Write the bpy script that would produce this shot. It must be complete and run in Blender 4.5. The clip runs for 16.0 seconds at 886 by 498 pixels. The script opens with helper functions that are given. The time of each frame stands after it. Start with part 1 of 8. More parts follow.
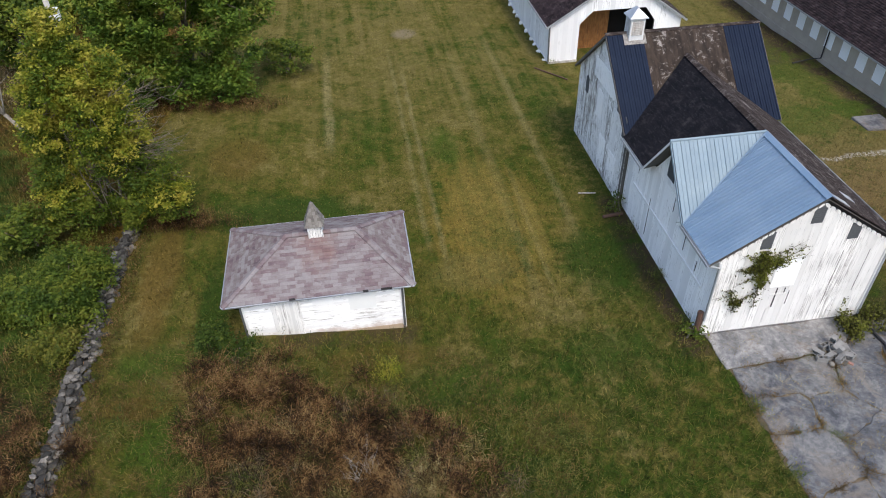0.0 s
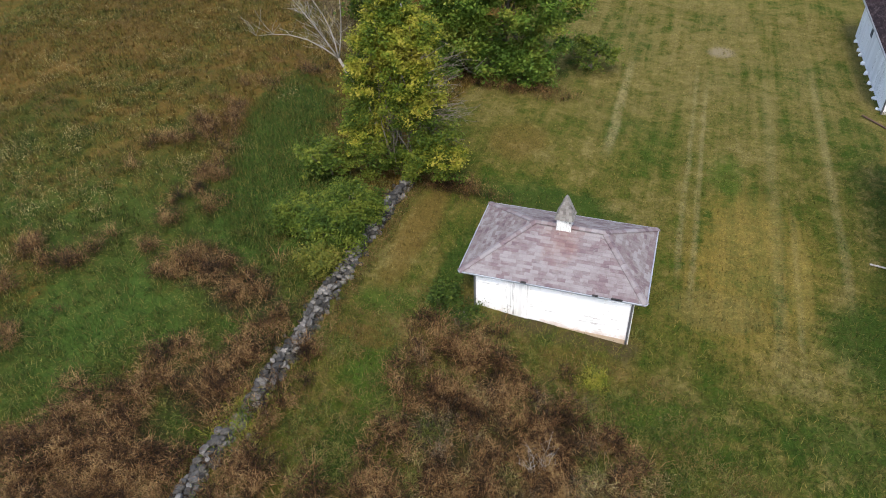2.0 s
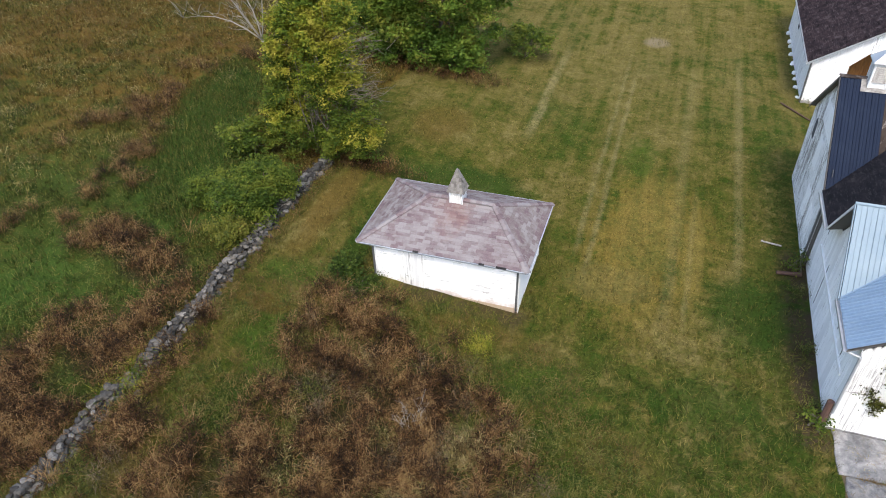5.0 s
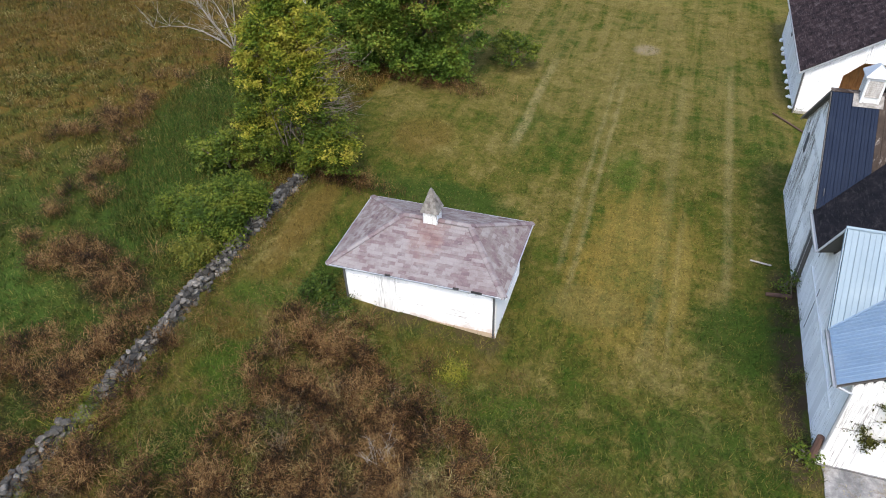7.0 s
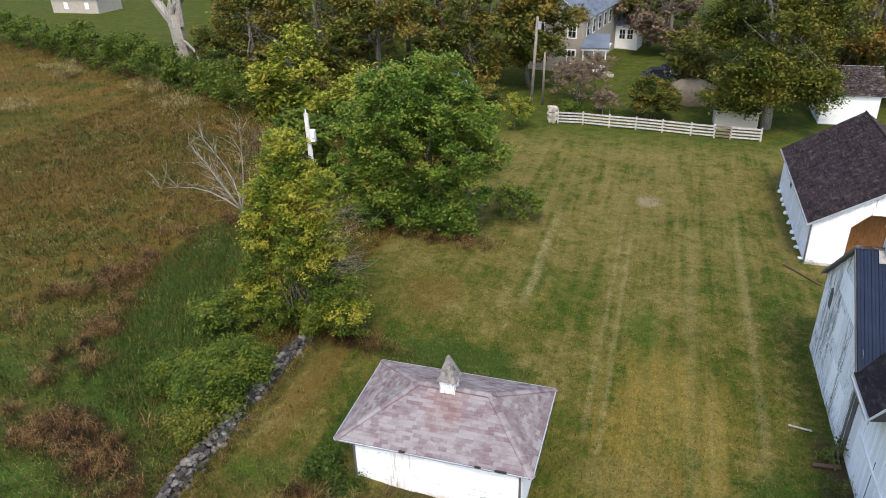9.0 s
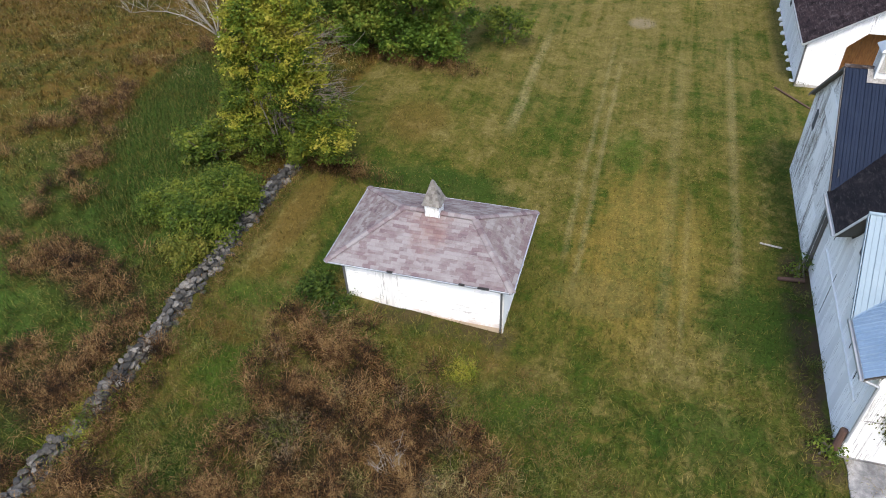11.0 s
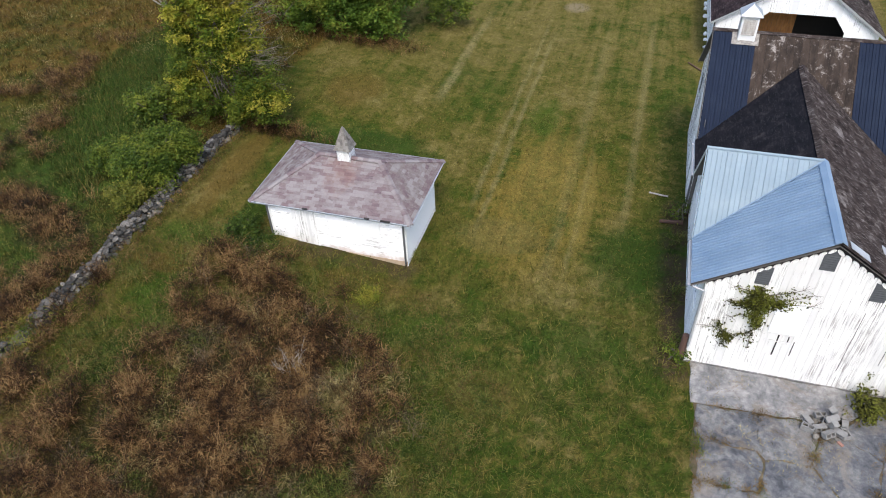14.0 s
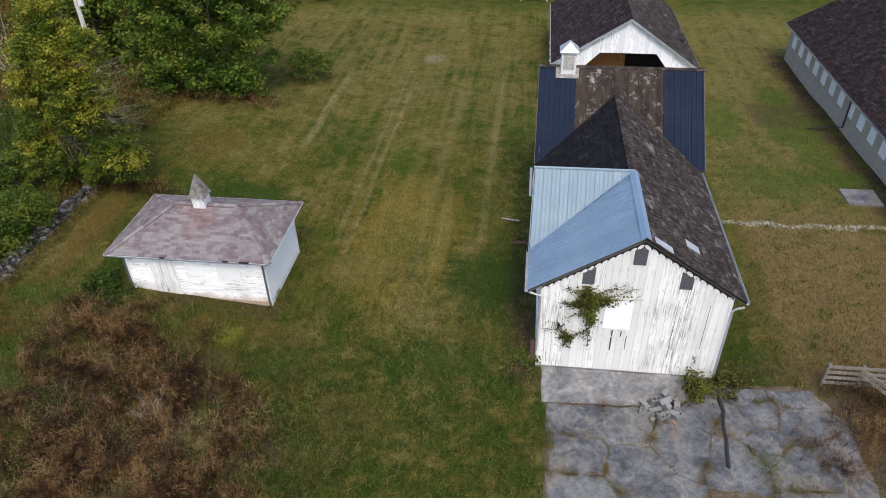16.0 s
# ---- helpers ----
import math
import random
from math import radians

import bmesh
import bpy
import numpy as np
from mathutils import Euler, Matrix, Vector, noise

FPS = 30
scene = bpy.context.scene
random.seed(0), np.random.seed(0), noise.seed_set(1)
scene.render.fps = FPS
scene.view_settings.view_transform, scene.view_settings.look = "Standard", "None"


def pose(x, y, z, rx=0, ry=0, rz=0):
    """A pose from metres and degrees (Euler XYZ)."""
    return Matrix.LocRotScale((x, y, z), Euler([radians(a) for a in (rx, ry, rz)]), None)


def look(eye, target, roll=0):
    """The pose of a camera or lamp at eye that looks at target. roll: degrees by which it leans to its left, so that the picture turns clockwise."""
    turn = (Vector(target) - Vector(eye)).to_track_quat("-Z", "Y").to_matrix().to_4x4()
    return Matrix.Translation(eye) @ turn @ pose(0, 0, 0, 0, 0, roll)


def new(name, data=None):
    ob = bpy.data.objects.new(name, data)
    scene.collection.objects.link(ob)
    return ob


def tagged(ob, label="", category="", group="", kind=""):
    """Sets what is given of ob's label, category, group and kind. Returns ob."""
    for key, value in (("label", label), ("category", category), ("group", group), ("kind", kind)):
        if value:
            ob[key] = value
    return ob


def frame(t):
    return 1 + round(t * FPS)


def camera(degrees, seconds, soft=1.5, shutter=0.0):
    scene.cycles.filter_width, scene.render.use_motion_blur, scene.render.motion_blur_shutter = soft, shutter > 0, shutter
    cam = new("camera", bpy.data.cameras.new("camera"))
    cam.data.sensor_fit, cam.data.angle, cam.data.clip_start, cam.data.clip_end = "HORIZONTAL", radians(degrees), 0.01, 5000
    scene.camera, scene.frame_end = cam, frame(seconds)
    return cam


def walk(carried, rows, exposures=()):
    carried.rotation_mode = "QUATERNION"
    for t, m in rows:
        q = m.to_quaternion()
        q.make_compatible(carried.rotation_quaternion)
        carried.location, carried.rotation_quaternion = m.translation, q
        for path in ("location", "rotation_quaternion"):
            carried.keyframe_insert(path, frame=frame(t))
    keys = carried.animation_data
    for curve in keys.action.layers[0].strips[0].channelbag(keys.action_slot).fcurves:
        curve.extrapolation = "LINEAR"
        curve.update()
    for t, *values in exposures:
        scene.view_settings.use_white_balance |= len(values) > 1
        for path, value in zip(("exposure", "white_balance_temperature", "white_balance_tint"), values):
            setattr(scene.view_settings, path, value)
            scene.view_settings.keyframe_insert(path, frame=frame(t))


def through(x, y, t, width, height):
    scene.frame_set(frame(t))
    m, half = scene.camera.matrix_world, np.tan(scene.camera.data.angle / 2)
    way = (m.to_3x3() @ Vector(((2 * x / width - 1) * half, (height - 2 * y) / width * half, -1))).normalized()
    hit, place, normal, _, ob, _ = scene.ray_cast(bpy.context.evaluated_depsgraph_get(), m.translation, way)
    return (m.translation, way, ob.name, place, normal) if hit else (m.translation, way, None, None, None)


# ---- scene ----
# the flight
cam = camera(65.3, 16.0, soft=1.0)
PATH = [
    (0, (0.190, -0.586, 20.501), (0.3770, 0.9446, 19.2273), -2.00),
    (0.2, (0.267, -0.585, 20.483), (0.3489, 0.9571, 19.2127), -2.23),
    (0.3, (0.305, -0.585, 20.475), (0.3268, 0.9612, 19.2060), -2.35),
    (0.5, (0.348, -0.582, 20.462), (0.3160, 0.9674, 19.1977), -2.50),
    (0.7, (0.308, -0.569, 20.460), (0.2716, 0.9787, 19.1937), -2.49),
    (0.8, (0.272, -0.561, 20.462), (0.2367, 0.9874, 19.1965), -2.45),
    (1, (0.228, -0.562, 20.464), (0.1180, 0.9867, 19.2033), -2.40),
    (1.2, (0.242, -0.594, 20.462), (0.0275, 0.9455, 19.2036), -2.46),
    (1.3, (0.263, -0.619, 20.460), (-0.0334, 0.9090, 19.2038), -2.50),
    (1.5, (0.353, -0.677, 20.458), (-0.0789, 0.8227, 19.2073), -2.60),
    (1.7, (0.531, -0.742, 20.461), (0.0260, 0.7338, 19.2096), -2.70),
    (1.8, (0.644, -0.780, 20.463), (0.1121, 0.6877, 19.2125), -2.75),
    (2, (0.869, -0.871, 20.464), (0.3279, 0.5942, 19.2148), -2.80),
    (2.2, (1.065, -0.990, 20.458), (0.5248, 0.4761, 19.2087), -2.74),
    (2.5, (1.388, -1.200, 20.443), (0.8521, 0.2657, 19.1922), -2.60),
    (3, (2.145, -1.596, 20.422), (1.6100, -0.1310, 19.1700), -2.50),
    (3.5, (2.987, -1.879, 20.374), (2.4560, -0.4151, 19.1190), -2.30),
    (4, (3.912, -1.858, 20.293), (3.3820, -0.3920, 19.0400), -2.20),
    (4.5, (4.708, -1.562, 20.224), (4.1821, -0.0943, 18.9713), -2.00),
    (7, (5.608, 0.605, 20.043), (5.0850, 2.0751, 18.7919), -2.00),
    (7.5, (5.098, 1.038, 20.046), (4.5739, 2.5093, 18.7968), -2.10),
    (7.8, (4.763, 1.431, 20.110), (4.2383, 2.8960, 18.8544), -2.11),
    (8, (4.567, 1.671, 20.153), (4.0351, 3.1567, 18.9243), -2.10),
    (8.2, (4.422, 1.837, 20.180), (3.8676, 3.3714, 19.0224), -2.11),
    (8.3, (4.363, 1.901, 20.188), (3.8039, 3.4492, 19.0522), -2.11),
    (8.5, (4.273, 1.989, 20.187), (3.7060, 3.5691, 19.0999), -2.10),
    (8.7, (4.221, 2.017, 20.155), (3.6325, 3.6520, 19.1645), -2.05),
    (8.8, (4.208, 2.011, 20.129), (3.6163, 3.6622, 19.1686), -2.00),
    (9, (4.200, 1.969, 20.061), (3.6398, 3.6577, 19.1476), -2.00),
    (9.2, (4.222, 1.863, 19.944), (3.6877, 3.5574, 19.0262), -2.13),
    (9.3, (4.242, 1.795, 19.878), (3.7148, 3.4730, 18.9251), -2.22),
    (9.5, (4.273, 1.706, 19.797), (3.7651, 3.3008, 18.7022), -2.40),
    (9.7, (4.273, 1.732, 19.837), (3.7810, 3.2310, 18.6075), -2.53),
    (9.8, (4.268, 1.768, 19.883), (3.7841, 3.2384, 18.6167), -2.59),
    (10, (4.275, 1.825, 19.968), (3.8021, 3.2616, 18.6594), -2.70),
    (10.2, (4.295, 1.845, 19.968), (3.8221, 3.2816, 18.6594), -2.70),
    (12.5, (6.239, 0.522, 19.885), (5.7660, 1.9529, 18.5701), -2.70),
    (13, (7.146, -0.068, 19.858), (6.6749, 1.3632, 18.5428), -2.60),
    (13.5, (8.174, -0.708, 19.839), (7.7051, 0.7207, 18.5203), -2.60),
    (13.8, (8.812, -1.115, 19.869), (8.3448, 0.3102, 18.5456), -2.51),
    (14, (9.257, -1.374, 19.876), (8.7920, 0.0749, 18.5781), -2.40),
    (14.2, (9.746, -1.612, 19.843), (9.2716, -0.1281, 18.5879), -2.26),
    (14.3, (9.999, -1.723, 19.817), (9.5191, -0.2321, 18.5736), -2.17),
    (14.5, (10.472, -1.922, 19.767), (9.9930, -0.4009, 18.5600), -2.00),
    (14.7, (10.911, -2.077, 19.719), (10.4526, -0.5293, 18.5385), -1.84),
    (14.8, (11.115, -2.143, 19.695), (10.6817, -0.5832, 18.5204), -1.76),
    (15, (11.421, -2.265, 19.665), (11.0680, -0.6840, 18.4920), -1.60),
    (15.2, (11.523, -2.386, 19.675), (11.2237, -0.7946, 18.5014), -1.42),
    (15.3, (11.523, -2.442, 19.689), (11.2422, -0.8472, 18.5156), -1.32),
    (15.5, (11.527, -2.535, 19.709), (11.2661, -0.9375, 18.5343), -1.20),
    (15.7, (11.578, -2.591, 19.704), (11.3388, -0.9887, 18.5304), -1.24),
    (15.8, (11.604, -2.609, 19.697), (11.3704, -1.0054, 18.5249), -1.29),
    (16, (11.658, -2.645, 19.684), (11.4350, -1.0399, 18.5119), -1.40),
]
walk(cam, [(t, look(eye, target, roll)) for t, eye, target, roll in PATH],
     [(0.0, -0.20), (1.0, -0.04), (1.7, 0.16), (4.5, 0.15), (7.0, 0.20), (12.5, 0.16), (13.5, 0.08), (14.7, -0.10), (16.0, -0.30)])

# world, sun and exposure
SUN_WAY = Vector((0.25, -0.95, 1.45)).normalized()
world = bpy.data.worlds.new("world")
scene.world = world
world.use_nodes = True
sky = world.node_tree.nodes.new("ShaderNodeTexSky")
sky.sky_type = "NISHITA"
sky.sun_disc = False
sky.sun_elevation = math.asin(SUN_WAY.z)
sky.sun_rotation = math.atan2(SUN_WAY.x, SUN_WAY.y)
sky.dust_density = 2.4
sky_out = world.node_tree.nodes["Background"]
sky_out.inputs["Strength"].default_value = 0.33
world.node_tree.links.new(sky.outputs[0], sky_out.inputs["Color"])
sun = new("sun", bpy.data.lights.new("sun", "SUN"))
sun.data.energy = 1.85
sun.data.angle = radians(13)
sun.data.color = (1.0, 0.92, 0.79)
sun.matrix_world = look(SUN_WAY * 60, (0, 0, 0))
scene.view_settings.exposure = 0.0


# ---------- small tools ----------
def gz(x, y):
    """Height of the ground: a bank that rises to the west, and a slight fall to the north."""
    x, y = np.asarray(x, float), np.asarray(y, float)
    s = np.clip((2.0 - x) / 13.0, 0, 1)
    f = np.clip((y - 28.0) / 25.0, 0, 1)
    k = np.clip((y - 34.0) / 28.0, 0, 1)
    rise = (1.2 * s * s * (3 - 2 * s) + 0.022 * np.clip(-12.0 - x, 0, 40)) * (1 - 0.95 * k * k * (3 - 2 * k) * np.clip((x + 40.0) / 25.0, 0, 1))
    ripple = 0.05 * np.sin(0.9 * x + 1.3) * np.sin(0.7 * y) + 0.03 * np.sin(2.1 * x + 0.6 * y)
    z = rise - 0.45 * f * f * (3 - 2 * f) + ripple * np.clip((np.abs(x - 15.5) - 4.5) / 3.0, 0, 1)
    # an even slope under the shed
    w = np.clip((x + 7.8) / 1.8, 0, 1) * np.clip((3.2 - x) / 1.8, 0, 1) * np.clip((y - 17.0) / 1.6, 0, 1) * np.clip((26.0 - y) / 1.6, 0, 1)
    return z + w * w * (3 - 2 * w) * (0.04 + 0.092 * (1 - x) - z)


def ground(x, y):
    return float(gz(x, y))


def inside(x, y, poly):
    """Which of the points lie in a polygon in plan."""
    hit = np.zeros(len(x), bool)
    for (ax, ay), (bx, by) in zip(poly, poly[1:] + poly[:1]):
        cross = (ay > y) != (by > y)
        hit ^= cross & (x < (bx - ax) * (y - ay) / ((by - ay) or 1e-9) + ax)
    return hit


class Geo:
    """Gathers vertices and faces of one mesh."""

    def __init__(self):
        self.v, self.f = [], []

    def add(self, verts, faces):
        n = len(self.v)
        self.v += [tuple(p) for p in verts]
        self.f += [tuple(n + i for i in face) for face in faces]
        return self

    def slab(self, pts, way):
        """A polygon drawn out along a way."""
        pts, way, n = [Vector(p) for p in pts], Vector(way), len(pts)
        normal = sum(((pts[i] - pts[0]).cross(pts[i + 1] - pts[0]) for i in range(1, n - 1)), Vector())
        if normal.dot(way) > 0:
            pts.reverse()
        sides = [(i, i + n, (i + 1) % n + n, (i + 1) % n) for i in range(n)]
        return self.add(pts + [p + way for p in pts], [tuple(range(n)), tuple(range(2 * n - 1, n - 1, -1)), *sides])

    def box(self, x0, x1, y0, y1, z0, z1, m=None):
        c = [Vector((x, y, z)) for z in (z0, z1) for x, y in ((x0, y0), (x1, y0), (x1, y1), (x0, y1))]
        if m is not None:
            c = [m @ p for p in c]
        return self.add(c, [(3, 2, 1, 0), (4, 5, 6, 7), (0, 1, 5, 4), (1, 2, 6, 5), (2, 3, 7, 6), (3, 0, 4, 7)])

    def bevelled(self, x0, x1, y0, y1, z0, z1, b, m=None):
        """A box with chamfered upright and top edges."""
        ring = lambda e: [(x0 + e, y0 + b), (x0 + b, y0 + e), (x1 - b, y0 + e), (x1 - e, y0 + b), (x1 - e, y1 - b), (x1 - b, y1 - e), (x0 + b, y1 - e), (x0 + e, y1 - b)]
        inner = [(x + (b if x < (x0 + x1) / 2 else -b) * 0.6, y + (b if y < (y0 + y1) / 2 else -b) * 0.6) for x, y in ring(0)]
        c = [Vector((x, y, z0)) for x, y in ring(0)] + [Vector((x, y, z1 - b)) for x, y in ring(0)] + [Vector((x, y, z1)) for x, y in inner]
        if m is not None:
            c = [m @ p for p in c]
        faces = [tuple(range(7, -1, -1)), tuple(range(16, 24))]
        faces += [(k + i, k + (i + 1) % 8, k + 8 + (i + 1) % 8, k + 8 + i) for k in (0, 8) for i in range(8)]
        return self.add(c, faces)

    def tube(self, pts, radii, n=6):
        pts = [Vector(p) for p in pts]
        base = len(self.v)
        for i, p in enumerate(pts):
            way = (pts[min(i + 1, len(pts) - 1)] - pts[max(i - 1, 0)]).normalized()
            side = way.cross(Vector((0.31, 0.95, 0.05))).normalized()
            up = side.cross(way)
            for k in range(n):
                a = 2 * math.pi * k / n
                self.v.append(tuple(p + radii[i] * (math.cos(a) * side + math.sin(a) * up)))
        for i in range(len(pts) - 1):
            for k in range(n):
                a, b = base + i * n + k, base + i * n + (k + 1) % n
                self.f.append((a, b, b + n, a + n))
        self.f.append(tuple(base + k for k in range(n - 1, -1, -1)))
        self.f.append(tuple(base + (len(pts) - 1) * n + k for k in range(n)))
        return self

    def rock(self, rng, size, m=None):
        """A rough stone: an uneven eight-sided lump."""
        rings = []
        for z, r in ((-0.5, 0.72), (-0.1, 1.0), (0.3, 0.92), (0.5, 0.55)):
            turn = rng.uniform(0, 0.5)
            rings.append([Vector((0.5 * r * rng.uniform(0.8, 1.12) * math.cos(turn + k * math.pi / 3) * size[0], 0.5 * r * rng.uniform(0.8, 1.12) * math.sin(turn + k * math.pi / 3) * size[1], (z + rng.uniform(-0.07, 0.07)) * size[2])) for k in range(6)])
        verts = [m @ p if m is not None else p for ring in rings for p in ring]
        faces = [(5, 4, 3, 2, 1, 0), tuple(range(18, 24))]
        faces += [(j * 6 + k, j * 6 + (k + 1) % 6, j * 6 + 6 + (k + 1) % 6, j * 6 + 6 + k) for j in range(3) for k in range(6)]
        return self.add(verts, faces)

    def data(self, name, material):
        me = bpy.data.meshes.new(name)
        me.from_pydata(self.v, [], self.f)
        me.materials.append(material)
        me.update()
        return me


def thing(name, loc, label, category, group="", kind=""):
    ob = new(name)
    ob.empty_display_size = 0.3
    ob.matrix_basis = Matrix.Translation(loc)
    return tagged(ob, label, category, group, kind)


def under(ob, parent):
    if parent is not None:
        ob.parent = parent
        if parent.type == "EMPTY":
            ob.matrix_parent_inverse = parent.matrix_basis.inverted()
    return ob


def part(name, geo, material, parent=None, label="", smooth=False, kind=""):
    """One mesh object, given in world places, under a thing or a part."""
    ob = new(name, geo.data(name, material))
    if smooth:
        ob.data.shade_smooth()
    return tagged(under(ob, parent), label, kind=kind)


def soup(name, verts, size, material, parent=None, label="", kind=""):
    """A mesh of many loose faces with size corners each, from an array of places."""
    verts = np.ascontiguousarray(verts, np.float32).reshape(-1, 3)
    count = len(verts) // size
    me = bpy.data.meshes.new(name)
    me.vertices.add(len(verts))
    me.vertices.foreach_set("co", verts.ravel())
    me.loops.add(len(verts))
    me.loops.foreach_set("vertex_index", np.arange(len(verts), dtype=np.int32))
    me.polygons.add(count)
    me.polygons.foreach_set("loop_start", np.arange(0, len(verts), size, dtype=np.int32))
    me.update(calc_edges=True)
    me.materials.append(material)
    ob = new(name, me)
    return tagged(under(ob, parent), label, kind=kind)


class Plane:
    """A slope or wall: an origin, a way across, a way up it, and the outward normal."""

    def __init__(self, o, u, v):
        self.o, self.u = Vector(o), Vector(u).normalized()
        self.n = self.u.cross(Vector(v)).normalized()
        self.v = self.n.cross(self.u)

    def flat(self, pts):
        return [((Vector(p) - self.o).dot(self.u), (Vector(p) - self.o).dot(self.v)) for p in pts]

    def at(self, a, b, off=0.0):
        return self.o + a * self.u + b * self.v + off * self.n

    def solid(self, geo, poly, low, high):
        return geo.slab([self.at(a, b, low) for a, b in poly], (high - low) * self.n)


def clip(poly, axis, lo, hi):
    """The part of a convex polygon between two values along an axis."""
    for sign, edge in ((1, lo), (-1, hi)):
        out = []
        for p, q in zip(poly, poly[1:] + poly[:1]):
            a, b = sign * (p[axis] - edge), sign * (q[axis] - edge)
            if a >= 0:
                out.append(p)
            if a * b < 0:
                s = a / (a - b)
                out.append((p[0] + s * (q[0] - p[0]), p[1] + s * (q[1] - p[1])))
        poly = out
        if len(poly) < 3:
            return []
    return poly


def area(poly):
    return abs(sum(p[0] * q[1] - q[0] * p[1] for p, q in zip(poly, poly[1:] + poly[:1]))) / 2


def span(poly, axis):
    return min(p[axis] for p in poly), max(p[axis] for p in poly)


# ---------- materials ----------
class Nodes:
    def __init__(self, name):
        self.m = bpy.data.materials.new(name)
        self.m.use_nodes = True
        self.t = self.m.node_tree
        self.b = self.t.nodes["Principled BSDF"]
        self.co = self.t.nodes.new("ShaderNodeTexCoord").outputs["Object"]

    def put(self, socket, value):
        if isinstance(value, bpy.types.NodeSocket):
            self.t.links.new(value, socket)
        else:
            socket.default_value = (*value, 1.0) if isinstance(value, tuple) and len(value) == 3 and socket.type == "RGBA" else value

    def math(self, op, a, b=0.0, c=0.0, clamp=False):
        n = self.t.nodes.new("ShaderNodeMath")
        n.operation, n.use_clamp = op, clamp
        for s, v in zip(n.inputs, (a, b, c)):
            self.put(s, v)
        return n.outputs[0]

    def split(self, vec=None):
        n = self.t.nodes.new("ShaderNodeSeparateXYZ")
        self.put(n.inputs[0], vec or self.co)
        return n.outputs

    def scaled(self, s, vec=None, turn=0.0):
        n = self.t.nodes.new("ShaderNodeMapping")
        self.put(n.inputs["Vector"], vec or self.co)
        n.inputs["Scale"].default_value = s
        n.inputs["Rotation"].default_value = (0, 0, radians(turn))
        return n.outputs[0]

    def noise(self, scale, detail=3.0, rough=0.55, vec=None, warp=0.0):
        n = self.t.nodes.new("ShaderNodeTexNoise")
        self.put(n.inputs["Vector"], vec or self.co)
        n.inputs["Scale"].default_value, n.inputs["Detail"].default_value = scale, detail
        n.inputs["Roughness"].default_value, n.inputs["Distortion"].default_value = rough, warp
        return n.outputs["Fac"]

    def ramp(self, fac, *stops):
        n = self.t.nodes.new("ShaderNodeValToRGB")
        self.put(n.inputs[0], fac)
        e = n.color_ramp.elements
        while len(e) < len(stops):
            e.new(0.5)
        for k, (at, colour) in zip(e, stops):
            k.position = at
            k.color = (*colour, 1) if isinstance(colour, tuple) else (colour, colour, colour, 1)
        return n.outputs[0]

    def step(self, value, lo, hi):
        n = self.t.nodes.new("ShaderNodeMapRange")
        n.interpolation_type = "SMOOTHSTEP"
        self.put(n.inputs[0], value)
        n.inputs[1].default_value, n.inputs[2].default_value = lo, hi
        return n.outputs[0]

    def mix(self, fac, a, b, mode="MIX"):
        n = self.t.nodes.new("ShaderNodeMix")
        n.data_type, n.blend_type = "RGBA", mode
        self.put(n.inputs[0], fac)
        self.put(n.inputs[6], a)
        self.put(n.inputs[7], b)
        return n.outputs[2]

    def rand(self, island=False):
        if island:
            return self.t.nodes.new("ShaderNodeNewGeometry").outputs["Random Per Island"]
        return self.t.nodes.new("ShaderNodeObjectInfo").outputs["Random"]

    def shade(self, colour, fac, amount):
        """Varies a colour's value by a factor in 0..1."""
        f = self.math("MULTIPLY_ADD", fac, 2 * amount, 1 - amount)
        n = self.t.nodes.new("ShaderNodeHueSaturation")
        self.put(n.inputs["Color"], colour)
        self.put(n.inputs["Value"], f)
        return n.outputs[0]

    def bump(self, height, strength=0.4, dist=0.02):
        n = self.t.nodes.new("ShaderNodeBump")
        n.inputs["Strength"].default_value, n.inputs["Distance"].default_value = strength, dist
        self.put(n.inputs["Height"], height)
        self.put(self.b.inputs["Normal"], n.outputs[0])

    def done(self, colour, rough=0.8, metal=0.0, through=0.0):
        self.put(self.b.inputs["Base Color"], colour)
        self.put(self.b.inputs["Roughness"], rough)
        self.put(self.b.inputs["Metallic"], metal)
        if through:
            self.b.inputs["Specular IOR Level"].default_value = 0.12
            t = self.t.nodes.new("ShaderNodeBsdfTranslucent")
            self.put(t.inputs["Color"], colour)
            s = self.t.nodes.new("ShaderNodeMixShader")
            s.inputs[0].default_value = through
            self.t.links.new(self.b.outputs[0], s.inputs[1])
            self.t.links.new(t.outputs[0], s.inputs[2])
            self.t.links.new(s.outputs[0], self.t.nodes["Material Output"].inputs["Surface"])
        return self.m


